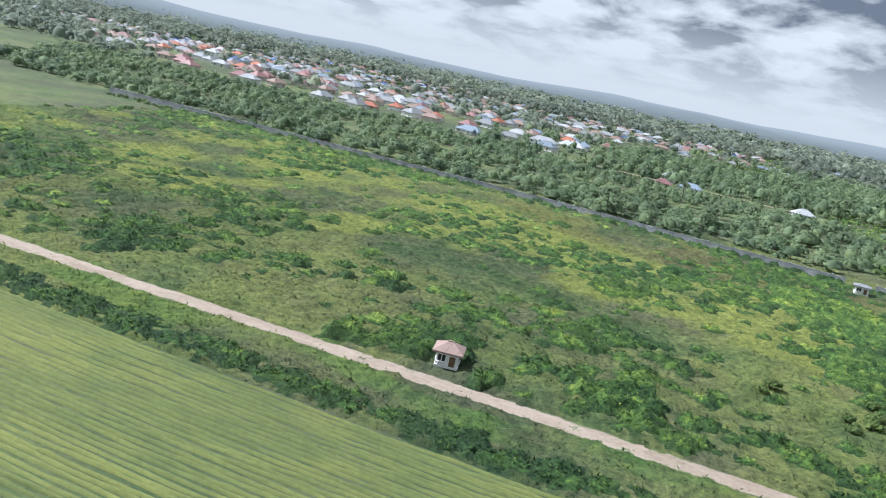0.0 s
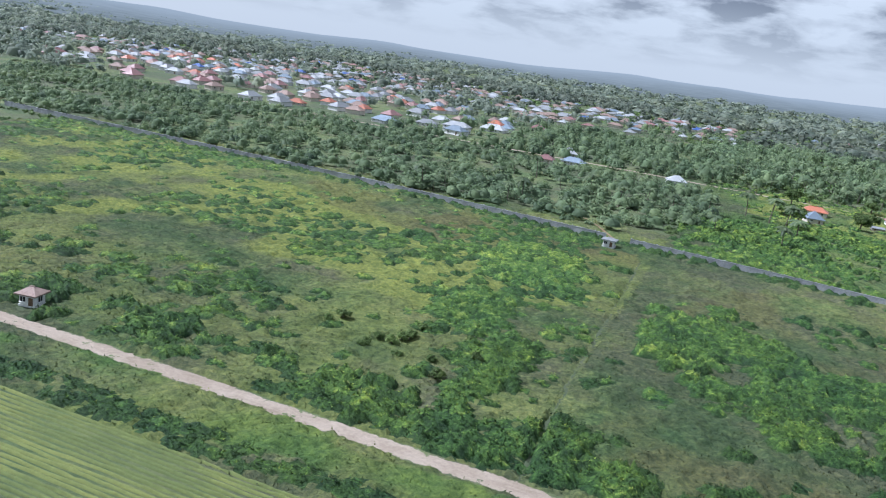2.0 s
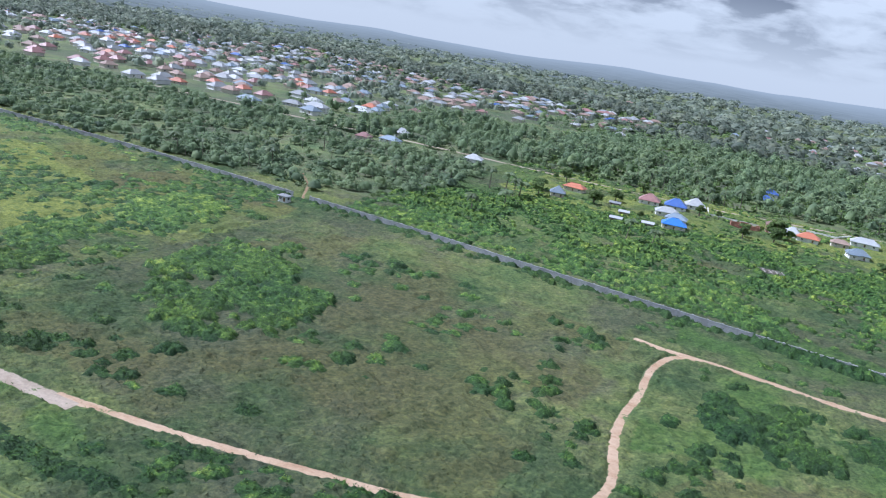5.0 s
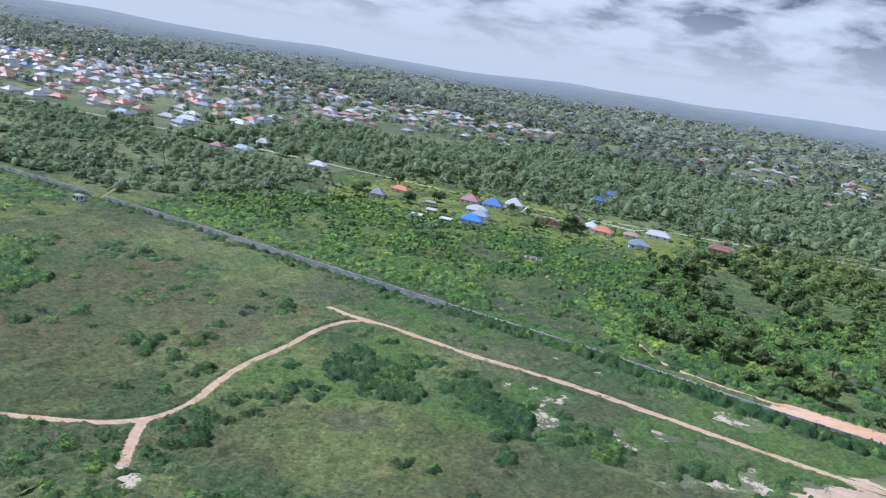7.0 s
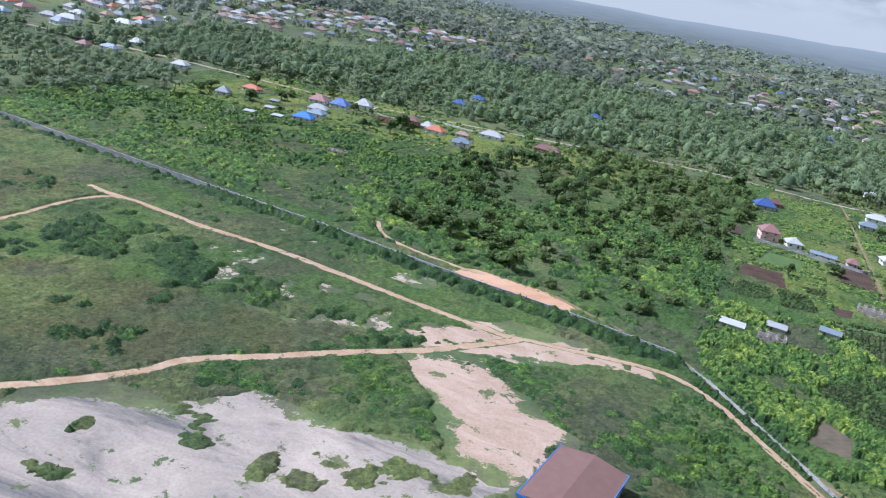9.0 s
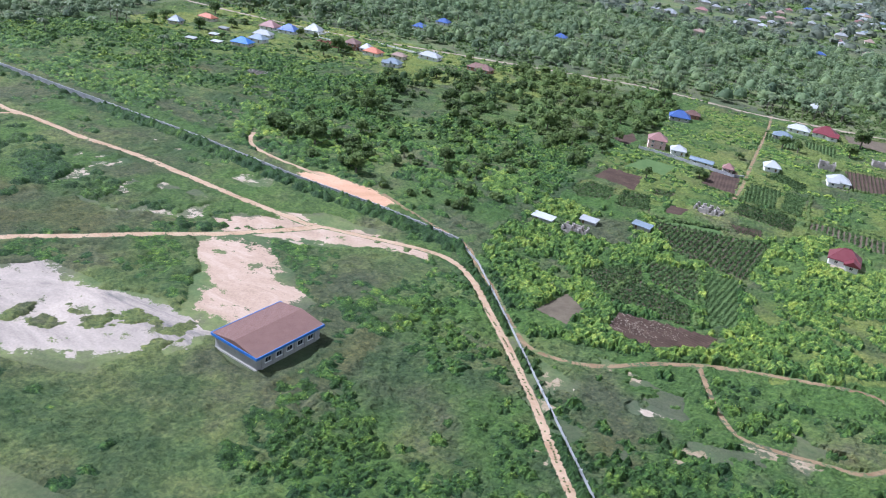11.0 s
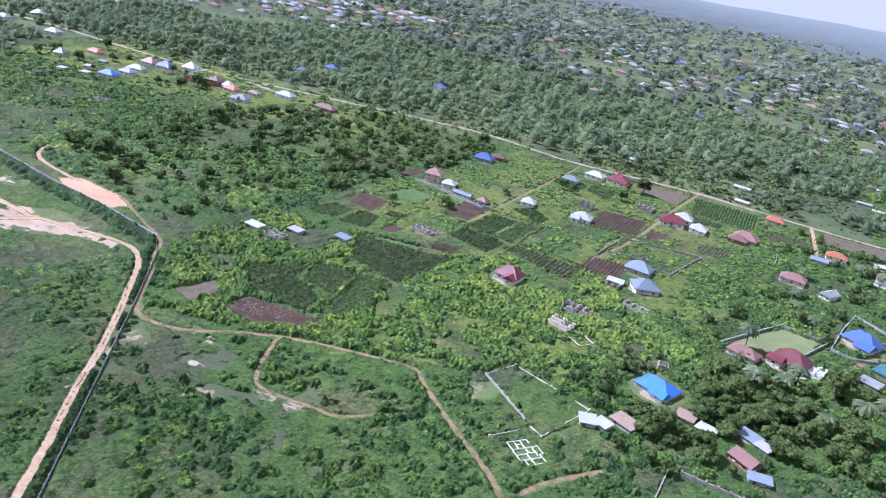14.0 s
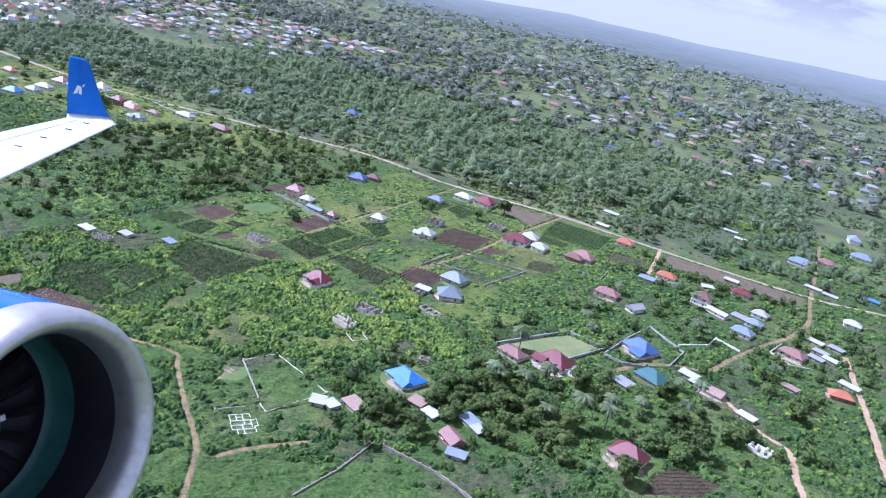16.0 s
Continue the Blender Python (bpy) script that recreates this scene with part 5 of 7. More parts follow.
FAR_TOWN = [(-1000, 760), (-600, 720), (-200, 780), (-120, 640), (60, 760), (60, 1100), (-250, 1150), (-700, 1400)]
FAR_EAST = [(250, 900), (600, 780), (1000, 760), (1300, 1300), (500, 1700), (200, 1300)]
FAR_MID = [(-100, 1100), (300, 800), (560, 640), (620, 760), (400, 1500), (-200, 1600)]
for roof, wall, m in (("white", "cream", 0.4), ("grey", "cream", 1.3), ("rust", "cream", 1.1), ("slate", "grey", 0.45), ("pink", "cream", 0.4), ("deepblue", "cream", 0.12)):
    words = {"deepblue": "blue", "slate": "blue-grey", "rust": "rusty brown", "pink": "faded red"}.get(roof, roof)
    far_roofs(FAR_TOWN, int(125 * m), roof, wall, f"distant town houses under {words} metal roofs")
    far_roofs(FAR_EAST, int(65 * m), roof, wall, f"distant houses under {words} metal roofs among trees")
    far_roofs(FAR_MID, int(14 * m), roof, wall, f"scattered distant houses under {words} metal roofs")

# ---- trees ----


def trunk_mesh(bm, tall, r, lean=0.0, limbs=4, spread=2.0):
    """A tapered trunk that forks into limbs."""
    def tube(a, b, ra, rb, k=6):
        a, b = Vector(a), Vector(b)
        q = (b - a).to_track_quat("Z", "Y")
        ring = []
        for p, rr in ((a, ra), (b, rb)):
            ring.append([bm.verts.new(p + q @ Vector((rr * math.cos(t), rr * math.sin(t), 0))) for t in np.arange(k) * math.tau / k])
        for i in range(k):
            bm.faces.new((ring[0][i], ring[0][(i + 1) % k], ring[1][(i + 1) % k], ring[1][i]))
        return b
    fork = tube((0, 0, -0.1), (lean, 0, tall * 0.4), r, r * 0.72)
    for i in range(limbs):
        t = math.tau * i / limbs + random.random()
        mid_p = fork + Vector((math.cos(t) * spread * 0.5, math.sin(t) * spread * 0.5, tall * 0.22))
        tube(fork, mid_p, r * 0.55, r * 0.35, 5)
        tube(mid_p, mid_p + Vector((math.cos(t) * spread * 0.5, math.sin(t) * spread * 0.5, tall * 0.2)), r * 0.35, r * 0.12, 5)
    return bm


def broadleaf(tall, wide, clumps, label, mat=LEAF, leaf=0.40):
    top = thing("tree", label, "tree", "broadleaf trees")
    part("trunk", trunk_mesh(bmesh.new(), tall, 0.05 * tall, 0.2, 5, wide * 0.3), BARK, top)
    c, r = [], []
    for i in range(clumps):
        a, q = rng.uniform(0, math.tau), wide * 0.36 * math.sqrt(rng.random())
        h = tall * rng.uniform(0.48, 0.86) - q * 0.25
        c.append((math.cos(a) * q, math.sin(a) * q, h))
        s = wide * rng.uniform(0.16, 0.26)
        r.append((s, s, s * 0.75))
    v, f = leaf_tris(np.array(c), np.array(r), 46, leaf, -0.6, 0.88)
    joined("crown", v.tolist(), f.tolist(), mat, top)
    return top


def palm(tall, label):
    top = thing("palm_tree", label, "palm tree", "coconut palms")
    bm = bmesh.new()
    rings, k = [], 6
    for i in range(6):
        u = i / 5
        rings.append([bm.verts.new((0.9 * u * u + 0.17 * (1.3 - 0.6 * u) * math.cos(t), 0.17 * (1.3 - 0.6 * u) * math.sin(t), tall * u - 0.1)) for t in np.arange(k) * math.tau / k])
    for a, b in zip(rings, rings[1:]):
        for i in range(k):
            bm.faces.new((a[i], a[(i + 1) % k], b[(i + 1) % k], b[i]))
    part("trunk", bm, BARK, top)
    bm = bmesh.new()
    for i in range(17):
        t = math.tau * i / 17 + random.uniform(-0.15, 0.15)
        up, reach = random.uniform(0.1, 1.0), random.uniform(3.2, 4.3)
        prev = None
        for s in range(6):
            u = s / 5
            out = reach * (u - 0.12 * u * u)
            z = tall + up * 1.5 * u - (1.3 + 1.1 * (1 - up)) * u * u * 1.2
            wdt = 0.85 * math.sin(math.pi * min(1, 0.12 + u * 0.86)) + 0.03
            ca, sa = math.cos(t), math.sin(t)
            row = [bm.verts.new((0.9 + ca * out - sa * o, sa * out + ca * o, z - abs(o) * 0.6)) for o in (-wdt, 0, wdt)]
            if prev:
                bm.faces.new((prev[0], prev[1], row[1], row[0]))
                bm.faces.new((prev[1], prev[2], row[2], row[1]))
            prev = row
    part("crown", bm, PALM, top)
    return top


TREES = [
    broadleaf(6.5, 7.0, 16, "round dense green tree among bushes"),
    broadleaf(5.0, 5.6, 12, "low spreading green tree in scrub"),
    broadleaf(8.0, 7.5, 20, "tall dark leafy tree beside others"),
    broadleaf(5.5, 4.2, 11, "slender light green tree with airy crown"),
]
PALMS = [palm(8.5, "tall coconut palm with drooping fronds"), palm(6.5, "coconut palm with a slender bent trunk")]
HOMES = [(262, 238), (270, 246), (280, 232), (300, 236), (150, 300), (160, 300)]
for ob, (hx, hy) in zip(TREES + PALMS, HOMES):
    ob.matrix_world = pose(hx, hy, 0)


def plant(kinds, outline, count, clump=0.0, margin=1.0, scale=0.03, seed=3.0, small=0.7, large=1.2):
    x, y = scatter(outline, count, clump, margin, scale, seed)
    for a, b in zip(x, y):
        k = float(rng.uniform(small, large))
        ob = kinds[int(rng.integers(len(kinds)))]
        o = copy_thing(ob, pose(a, b, 0, 0, 0, float(rng.uniform(0, 360))))
        o.scale = (k, k, k * float(rng.uniform(0.85, 1.15)))


WOOD = [(256, 222), (300, 214), (345, 204), (362, 228), (372, 300), (392, 430), (300, 452), (246, 360), (250, 290)]
plant(TREES, WOOD, 165, 0.03, seed=2.0, small=0.5, large=1.05)
plant(TREES[1:2], [(5, 100), (40, 100), (46, 125), (10, 126)], 13, 0.0, small=0.28, large=0.5)
plant(TREES[1:], [(372, 250), (400, 330), (440, 440), (500, 440), (440, 330)], 14, 0.0, 2.0)
plant(TREES, [(520, 180), (600, 200), (640, 260), (600, 280), (560, 240), (530, 215)], 52, 0.1, 1.0)
plant(TREES, [(560, 130), (660, 190), (700, 330), (660, 330), (625, 260), (570, 190)], 30, 0.3, 1.0)
plant(TREES, [(90, 330), (250, 350), (250, 440), (90, 440)], 22, 0.2, 2.0)
plant(TREES, [(518, 170), (534, 168), (552, 180), (566, 190), (570, 236), (556, 246), (540, 232), (534, 200), (522, 196)], 60, 0.0, 0.3, small=0.5, large=0.95)
plant(PALMS, [(60, 430), (420, 470), (430, 560), (40, 580)], 140, 0.1, 1.0)
plant(PALMS, [(430, 470), (560, 470), (560, 600), (430, 600)], 90, 0.1, 1.0)
plant(PALMS, [(-40, 250), (100, 270), (110, 340), (-40, 360)], 24, 0.0, 1.0)
plant(PALMS, [(540, 190), (640, 260), (640, 420), (560, 400)], 25, 0.0, 1.5)


def far_palms(outline, count):
    """Palms too far off to tell apart: thin trunks under stars of fronds, as one mesh."""
    x, y = scatter(outline, count, 0.15, 1.0, 0.02, 61.0)
    verts, faces = [], []
    for px, py in zip(x, y):
        tall, lean = rng.uniform(7.5, 12.0), rng.uniform(-0.8, 0.8)
        base, z = len(verts), float(ground_at(px, py))
        for q in range(3):
            c, s = 0.2 * math.cos(q * 2.1), 0.2 * math.sin(q * 2.1)
            verts += [(px + c, py + s, z), (px + lean + c * 0.6, py + s * 0.6, z + tall)]
        faces += [(base, base + 2, base + 3, base + 1), (base + 2, base + 4, base + 5, base + 3), (base + 4, base, base + 1, base + 5)]
        for q in range(11):
            t, reach, up = q * math.tau / 11 + rng.uniform(-0.2, 0.2), rng.uniform(3.0, 4.4), rng.uniform(0.0, 1.0)
            b = len(verts)
            for u, w in ((0.05, 0.12), (0.5, 0.75), (1.0, 0.1)):
                out, h = reach * u, z + tall + up * 1.6 * u - (2.6 - up) * u * u
                for o in (-w, w):
                    verts.append((px + lean + math.cos(t) * out - math.sin(t) * o, py + math.sin(t) * out + math.cos(t) * o, h - 0.15 * w))
            faces += [(b, b + 1, b + 3, b + 2), (b + 2, b + 3, b + 5, b + 4)]
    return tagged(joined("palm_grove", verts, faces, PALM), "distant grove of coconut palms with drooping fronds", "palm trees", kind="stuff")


far_palms([(60, 470), (430, 500), (640, 560), (700, 820), (-60, 820), (30, 600)], 620)


STAMPS = []  # bushes of the near land: place, width, height, tone
NEAR = [(-192, 57, 66, 262), (57, 182, 62, 262), (182, 362, 60, 262), (362, 600, 60, 262), (57, 362, 262, 345), (362, 600, 262, 462), (600, 706, 130, 610), (57, 362, 345, 444)]


def bushes(outline, count, wide, tall, per, leaf, clump, mat, label, scale=0.03, seed=9.0, margin=0.4, blur=0.22):
    """Bushes inside an outline: those of the near land join its cover, those further off are leaves of their own."""
    x, y = scatter(outline, count, clump, margin, scale, seed, blur=blur)
    k = 0.45 + 1.0 * rng.random(len(x)) ** 1.4
    near = np.zeros(len(x), bool)
    for x0, x1, y0, y1 in NEAR:
        near |= (x > x0) & (x < x1) & (y > y0) & (y < y1)
    if mat in (SHRUB, SCRUB, LEAF):
        base = {SHRUB: 0.42, SCRUB: 0.67, LEAF: 0.16}[mat]
        for a, b, q in zip(x[near], y[near], k[near]):
            own = base + rng.normal(0, 0.15) + (0.16 if b > 225 else 0.0)
            for _ in range(2 + int(2.2 * wide * q)):
                t, r = rng.uniform(0, math.tau), wide * q * 0.48 * math.sqrt(rng.random())
                STAMPS.append((a + r * math.cos(t), b + r * math.sin(t), rng.uniform(0.42, 0.86) * (0.4 + 0.22 * wide * q), (0.25 + tall * q) * rng.uniform(0.6, 1.2), min(1.0, max(0.0, own + rng.normal(0, 0.13)))))
    x, y, k = x[~near], y[~near], k[~near]
    if len(x):
        growth("scrub", label, "bushes", x, y, wide * k, tall * k, per if wide > 1.55 else per + 5, leaf, mat, core=0.74 if wide > 1.55 else 0.0, lay=0.8 if wide > 1.55 else 1.6)


THIN = [(FAR_TOWN, 0.22), (FAR_EAST, 0.40), (FAR_MID, 0.6), ([(-560, 540), (-300, 425), (-170, 430), (-60, 430), (-60, 520), (-110, 640), (-300, 760), (-640, 860)], 0.2)]


def woods(outline, count, wide, tall, per, leaf, clump=0.0, label="dense green woodland paled by painted haze", seed=5.0, mat=WOODS, margin=2.0):
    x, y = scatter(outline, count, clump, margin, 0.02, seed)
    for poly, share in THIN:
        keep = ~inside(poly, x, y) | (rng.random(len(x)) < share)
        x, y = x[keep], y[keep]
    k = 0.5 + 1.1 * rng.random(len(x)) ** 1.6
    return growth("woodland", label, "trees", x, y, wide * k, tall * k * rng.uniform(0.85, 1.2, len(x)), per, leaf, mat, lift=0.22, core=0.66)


woods([(256, 330), (366, 320), (396, 440), (320, 452), (262, 430)], 150, 5.0, 4.6, 60, 0.5, 0.1, "green trees standing in pasture", seed=12.0, mat=LEAF, margin=1.0)
woods(WOOD, 170, 4.4, 4.0, 60, 0.5, 0.05, "light green trees standing in grass", seed=2.0, mat=LEAF, margin=1.0)
woods([(500, 185), (560, 180), (660, 260), (690, 440), (560, 440), (540, 300)], 260, 4.4, 4.0, 60, 0.5, 0.2, "green trees between houses", mat=LEAF, margin=1.0)
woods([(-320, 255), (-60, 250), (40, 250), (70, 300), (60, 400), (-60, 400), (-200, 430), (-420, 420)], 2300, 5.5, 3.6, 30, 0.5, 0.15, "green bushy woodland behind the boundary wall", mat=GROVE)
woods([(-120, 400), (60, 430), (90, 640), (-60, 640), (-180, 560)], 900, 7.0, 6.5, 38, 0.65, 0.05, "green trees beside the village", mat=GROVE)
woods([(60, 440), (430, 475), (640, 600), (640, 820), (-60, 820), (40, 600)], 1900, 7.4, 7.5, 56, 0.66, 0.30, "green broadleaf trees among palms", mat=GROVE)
bushes([(60, 470), (430, 500), (640, 600), (640, 800), (0, 800), (40, 600)], 4200, 4.2, 1.8, 16, 0.8, 0.1, SCRUB, "bright green undergrowth between palms", 0.02, 45.0)
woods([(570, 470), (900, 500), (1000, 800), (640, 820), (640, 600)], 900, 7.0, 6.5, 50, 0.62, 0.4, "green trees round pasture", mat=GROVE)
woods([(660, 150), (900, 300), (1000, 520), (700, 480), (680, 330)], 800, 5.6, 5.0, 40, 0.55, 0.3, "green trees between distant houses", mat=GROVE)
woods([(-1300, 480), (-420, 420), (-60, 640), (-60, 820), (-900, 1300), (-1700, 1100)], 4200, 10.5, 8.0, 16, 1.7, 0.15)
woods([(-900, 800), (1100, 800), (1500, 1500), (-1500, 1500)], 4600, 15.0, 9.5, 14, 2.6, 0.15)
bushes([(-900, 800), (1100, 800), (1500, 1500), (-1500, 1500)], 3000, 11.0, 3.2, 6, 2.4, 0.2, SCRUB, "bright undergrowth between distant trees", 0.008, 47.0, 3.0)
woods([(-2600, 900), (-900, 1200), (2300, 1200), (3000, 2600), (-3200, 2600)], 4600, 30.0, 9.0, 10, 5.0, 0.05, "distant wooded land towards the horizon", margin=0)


def horizon():
    """The wooded ridges that close the view, far behind everything; they glow, with haze painted in."""
    m, n, l, p = material("far_ridge_painted_haze", 1.0)
    pos = place(n)
    streak = n.new("ShaderNodeMapping")
    streak.inputs["Scale"].default_value = (0.012, 0.012, 0.03)
    l.new(pos, streak.inputs["Vector"])
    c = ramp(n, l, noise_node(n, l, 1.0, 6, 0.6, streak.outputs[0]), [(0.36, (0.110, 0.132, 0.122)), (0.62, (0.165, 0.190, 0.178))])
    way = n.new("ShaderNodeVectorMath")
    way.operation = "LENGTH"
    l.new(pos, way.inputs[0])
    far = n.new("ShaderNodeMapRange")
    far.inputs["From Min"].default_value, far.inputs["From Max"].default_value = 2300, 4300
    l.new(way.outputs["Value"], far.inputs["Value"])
    # haze as colour: the glow turns paler and bluer with distance
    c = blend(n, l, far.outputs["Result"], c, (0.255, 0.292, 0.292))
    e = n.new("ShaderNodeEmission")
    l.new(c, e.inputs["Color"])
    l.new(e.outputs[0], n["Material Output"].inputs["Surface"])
    verts, faces, k = [], [], 0
    for row, (out, lift) in enumerate(((2300, -3), (2700, 8), (3400, 12), (4000, 22), (4300, 30), (4350, -60))):
        for j, t in enumerate(np.linspace(radians(-80), radians(80), 161)):
            x, y = 300 + out * math.sin(t), out * math.cos(t)
            h = float(ground_at(x, y)) + lift + (6 * noise.noise((x * 0.004, y * 0.004, 2)) + 3 * noise.noise((x * 0.02, y * 0.02, 7)) if 0 < row < 5 else 0)
            verts.append((x, y, h))
            if row and j:
                q = row * 161 + j
                faces.append((q - 162, q - 161, q, q - 1))
    return tagged(joined("backdrop", verts, faces, m), "wooded ridge on the horizon, blue-grey haze painted in", "hills", kind="structure")


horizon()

# ---- scrub and grass ----


WEST = [(-190, 86), (56, 85), (54, 228), (40, 232), (-200, 244)]
EAST = [(58, 86), (150, 95), (178, 108), (178, 182), (240, 184), (300, 178), (352, 180), (300, 194), (190, 212), (60, 230)]
bushes(WEST, 1300, 3.3, 0.75, 26, 0.42, 0.62, SHRUB, "thickets of low green bushes in rough grass", 0.020, 4.0, blur=0.10)
bushes(WEST, 500, 2.4, 0.7, 22, 0.36, 0.30, SCRUB, "scattered light green bushes in rough grass", 0.05, 5.0)
bushes([(-40, 85), (75, 86), (66, 101), (20, 97), (-30, 99)], 420, 2.4, 1.4, 22, 0.36, 0.45, SHRUB, "dark bushes along the dirt road", 0.05, 35.0)
bushes(EAST, 330, 3.0, 0.9, 24, 0.38, 0.70, SHRUB, "thickets of low green bushes in rough grass", 0.022, 34.0, blur=0.10)
bushes([(60, 85), (178, 108), (178, 180), (56, 200)], 200, 2.8, 1.3, 24, 0.40, 0.80, LEAF, "dark green bush thickets in rough grass", 0.028, 14.0, blur=0.08)
SOUTH = [(184, 100), (250, 108), (300, 146), (306, 166), (240, 180), (186, 182)]
bushes(SOUTH, 480, 2.6, 1.2, 24, 0.38, 0.76, LEAF, "dark green bush thickets in rough grass", 0.035, 15.0, blur=0.08)
bushes([(-190, 67.4), (120, 67.4), (130, 71), (-190, 72)], 1100, 1.8, 0.5, 14, 0.28, 0.0, LEAF, "dark strip of weeds along a ditch", 0.05, 11.0)
bushes([(-230, 240), (-44, 236), (44, 229), (147, 215), (200, 208), (200, 212.5), (147, 220), (44, 233.5), (-44, 241), (-230, 246)], 700, 1.8, 1.2, 16, 0.3, 0.2, LEAF, "bushes growing against the boundary wall", 0.05, 33.0, -0.4)
bushes([(-230, 239), (-44, 235), (44, 228), (147, 214), (200, 207), (200, 209), (147, 216.5), (44, 230.5), (-44, 237.5), (-230, 242)], 420, 1.8, 1.5, 18, 0.32, 0.45, LEAF, "bushes growing in front of the boundary wall", 0.05, 53.0, -0.4)


def lattice(x, y, seed):
    """Smooth value noise, 0 to 1, for whole arrays."""
    table = np.random.default_rng(seed).random((256, 256))
    i, j = np.floor(x).astype(int), np.floor(y).astype(int)
    u, v = x - i, y - j
    u, v = u * u * (3 - 2 * u), v * v * (3 - 2 * v)
    i, j, i1, j1 = i % 256, j % 256, (i + 1) % 256, (j + 1) % 256
    return (table[i, j] * (1 - u) + table[i1, j] * u) * (1 - v) + (table[i, j1] * (1 - u) + table[i1, j1] * u) * v


def layered(x, y, seed, octaves=4):
    return sum(lattice(x * 2**k, y * 2**k, seed + k) * 0.5**k for k in range(octaves)) / sum(0.5**k for k in range(octaves))


def sheet(name, label, category, mat, at, keep, values, faceted):
    """One uneven sheet of growth over the cells of a grid that are kept."""
    nx, ny = at.shape[:2]
    ci, cj = np.nonzero(keep)
    corner = np.stack([ci * ny + cj, (ci + 1) * ny + cj, (ci + 1) * ny + cj + 1, ci * ny + cj + 1], 1)
    used, index = np.unique(corner, return_inverse=True)
    me = bpy.data.meshes.new(name)
    me.vertices.add(len(used)), me.loops.add(index.size), me.polygons.add(len(corner))
    me.vertices.foreach_set("co", at.reshape(-1, 3)[used].astype(np.float32).ravel())
    me.loops.foreach_set("vertex_index", index.ravel().astype(np.int32))
    me.polygons.foreach_set("loop_start", np.arange(0, index.size, 4, dtype=np.int32))
    me.update(calc_edges=True)
    for key, field in values.items():
        me.attributes.new(key, "FLOAT", "POINT").data.foreach_set("value", field.ravel()[used].astype(np.float32))
    me.materials.append(mat)
    if faceted:
        me.shade_flat()
    return tagged(new(name, me), label, category, kind="stuff")


def sprigs(name, label, category, mat, at, size, upright, values, gen):
    """Single leaves or blades standing out of a sheet of growth, each with the tone of its place."""
    n = len(at)
    up = gen.normal(0, 0.55, (n, 3)) + (0, 0, 1.0 - upright)
    up /= np.linalg.norm(up, axis=1, keepdims=True)
    a = np.cross(up, gen.normal(size=(n, 3)))
    a[:, 2] = np.abs(a[:, 2]) + upright
    a /= np.linalg.norm(a, axis=1, keepdims=True)
    b = np.cross(up, a)
    s = size * gen.uniform(0.6, 1.4, (n, 1))
    mid = at + gen.normal(0, 0.12, (n, 3)) + (0, 0, 0.06)
    corners = np.stack([mid - a * s * 0.6 - b * s * 0.35, mid - a * s * 0.5 + b * s * 0.4, mid + a * s], 1).reshape(-1, 3)
    me = bpy.data.meshes.new(name)
    me.vertices.add(3 * n), me.loops.add(3 * n), me.polygons.add(n)
    me.vertices.foreach_set("co", corners.astype(np.float32).ravel())
    me.loops.foreach_set("vertex_index", np.arange(3 * n, dtype=np.int32))
    me.polygons.foreach_set("loop_start", np.arange(0, 3 * n, 3, dtype=np.int32))
    me.update(calc_edges=True)
    for key, field in values.items():
        me.attributes.new(key, "FLOAT", "POINT").data.foreach_set("value", np.repeat(field, 3).astype(np.float32))
    me.materials.append(mat)
    return tagged(new(name, me), label, category, kind="stuff")


OPEN = [  # clearings with few bushes
    [(163, 268), (172, 258), (184, 266), (190, 280), (182, 292), (170, 290)],
    [(232, 220), (248, 226), (240, 244), (222, 262), (206, 276), (197, 268), (204, 252), (216, 236)],
    [(402, 140), (440, 128), (470, 134), (464, 142), (440, 140), (412, 148)],
    [(480, 182), (488, 196), (515, 187), (508, 162), (516, 152), (500, 144), (492, 156)],
    [(498, 236), (506, 226), (500, 216), (490, 224)],
    [(540, 175), (533, 138), (560, 130), (575, 166)],
]


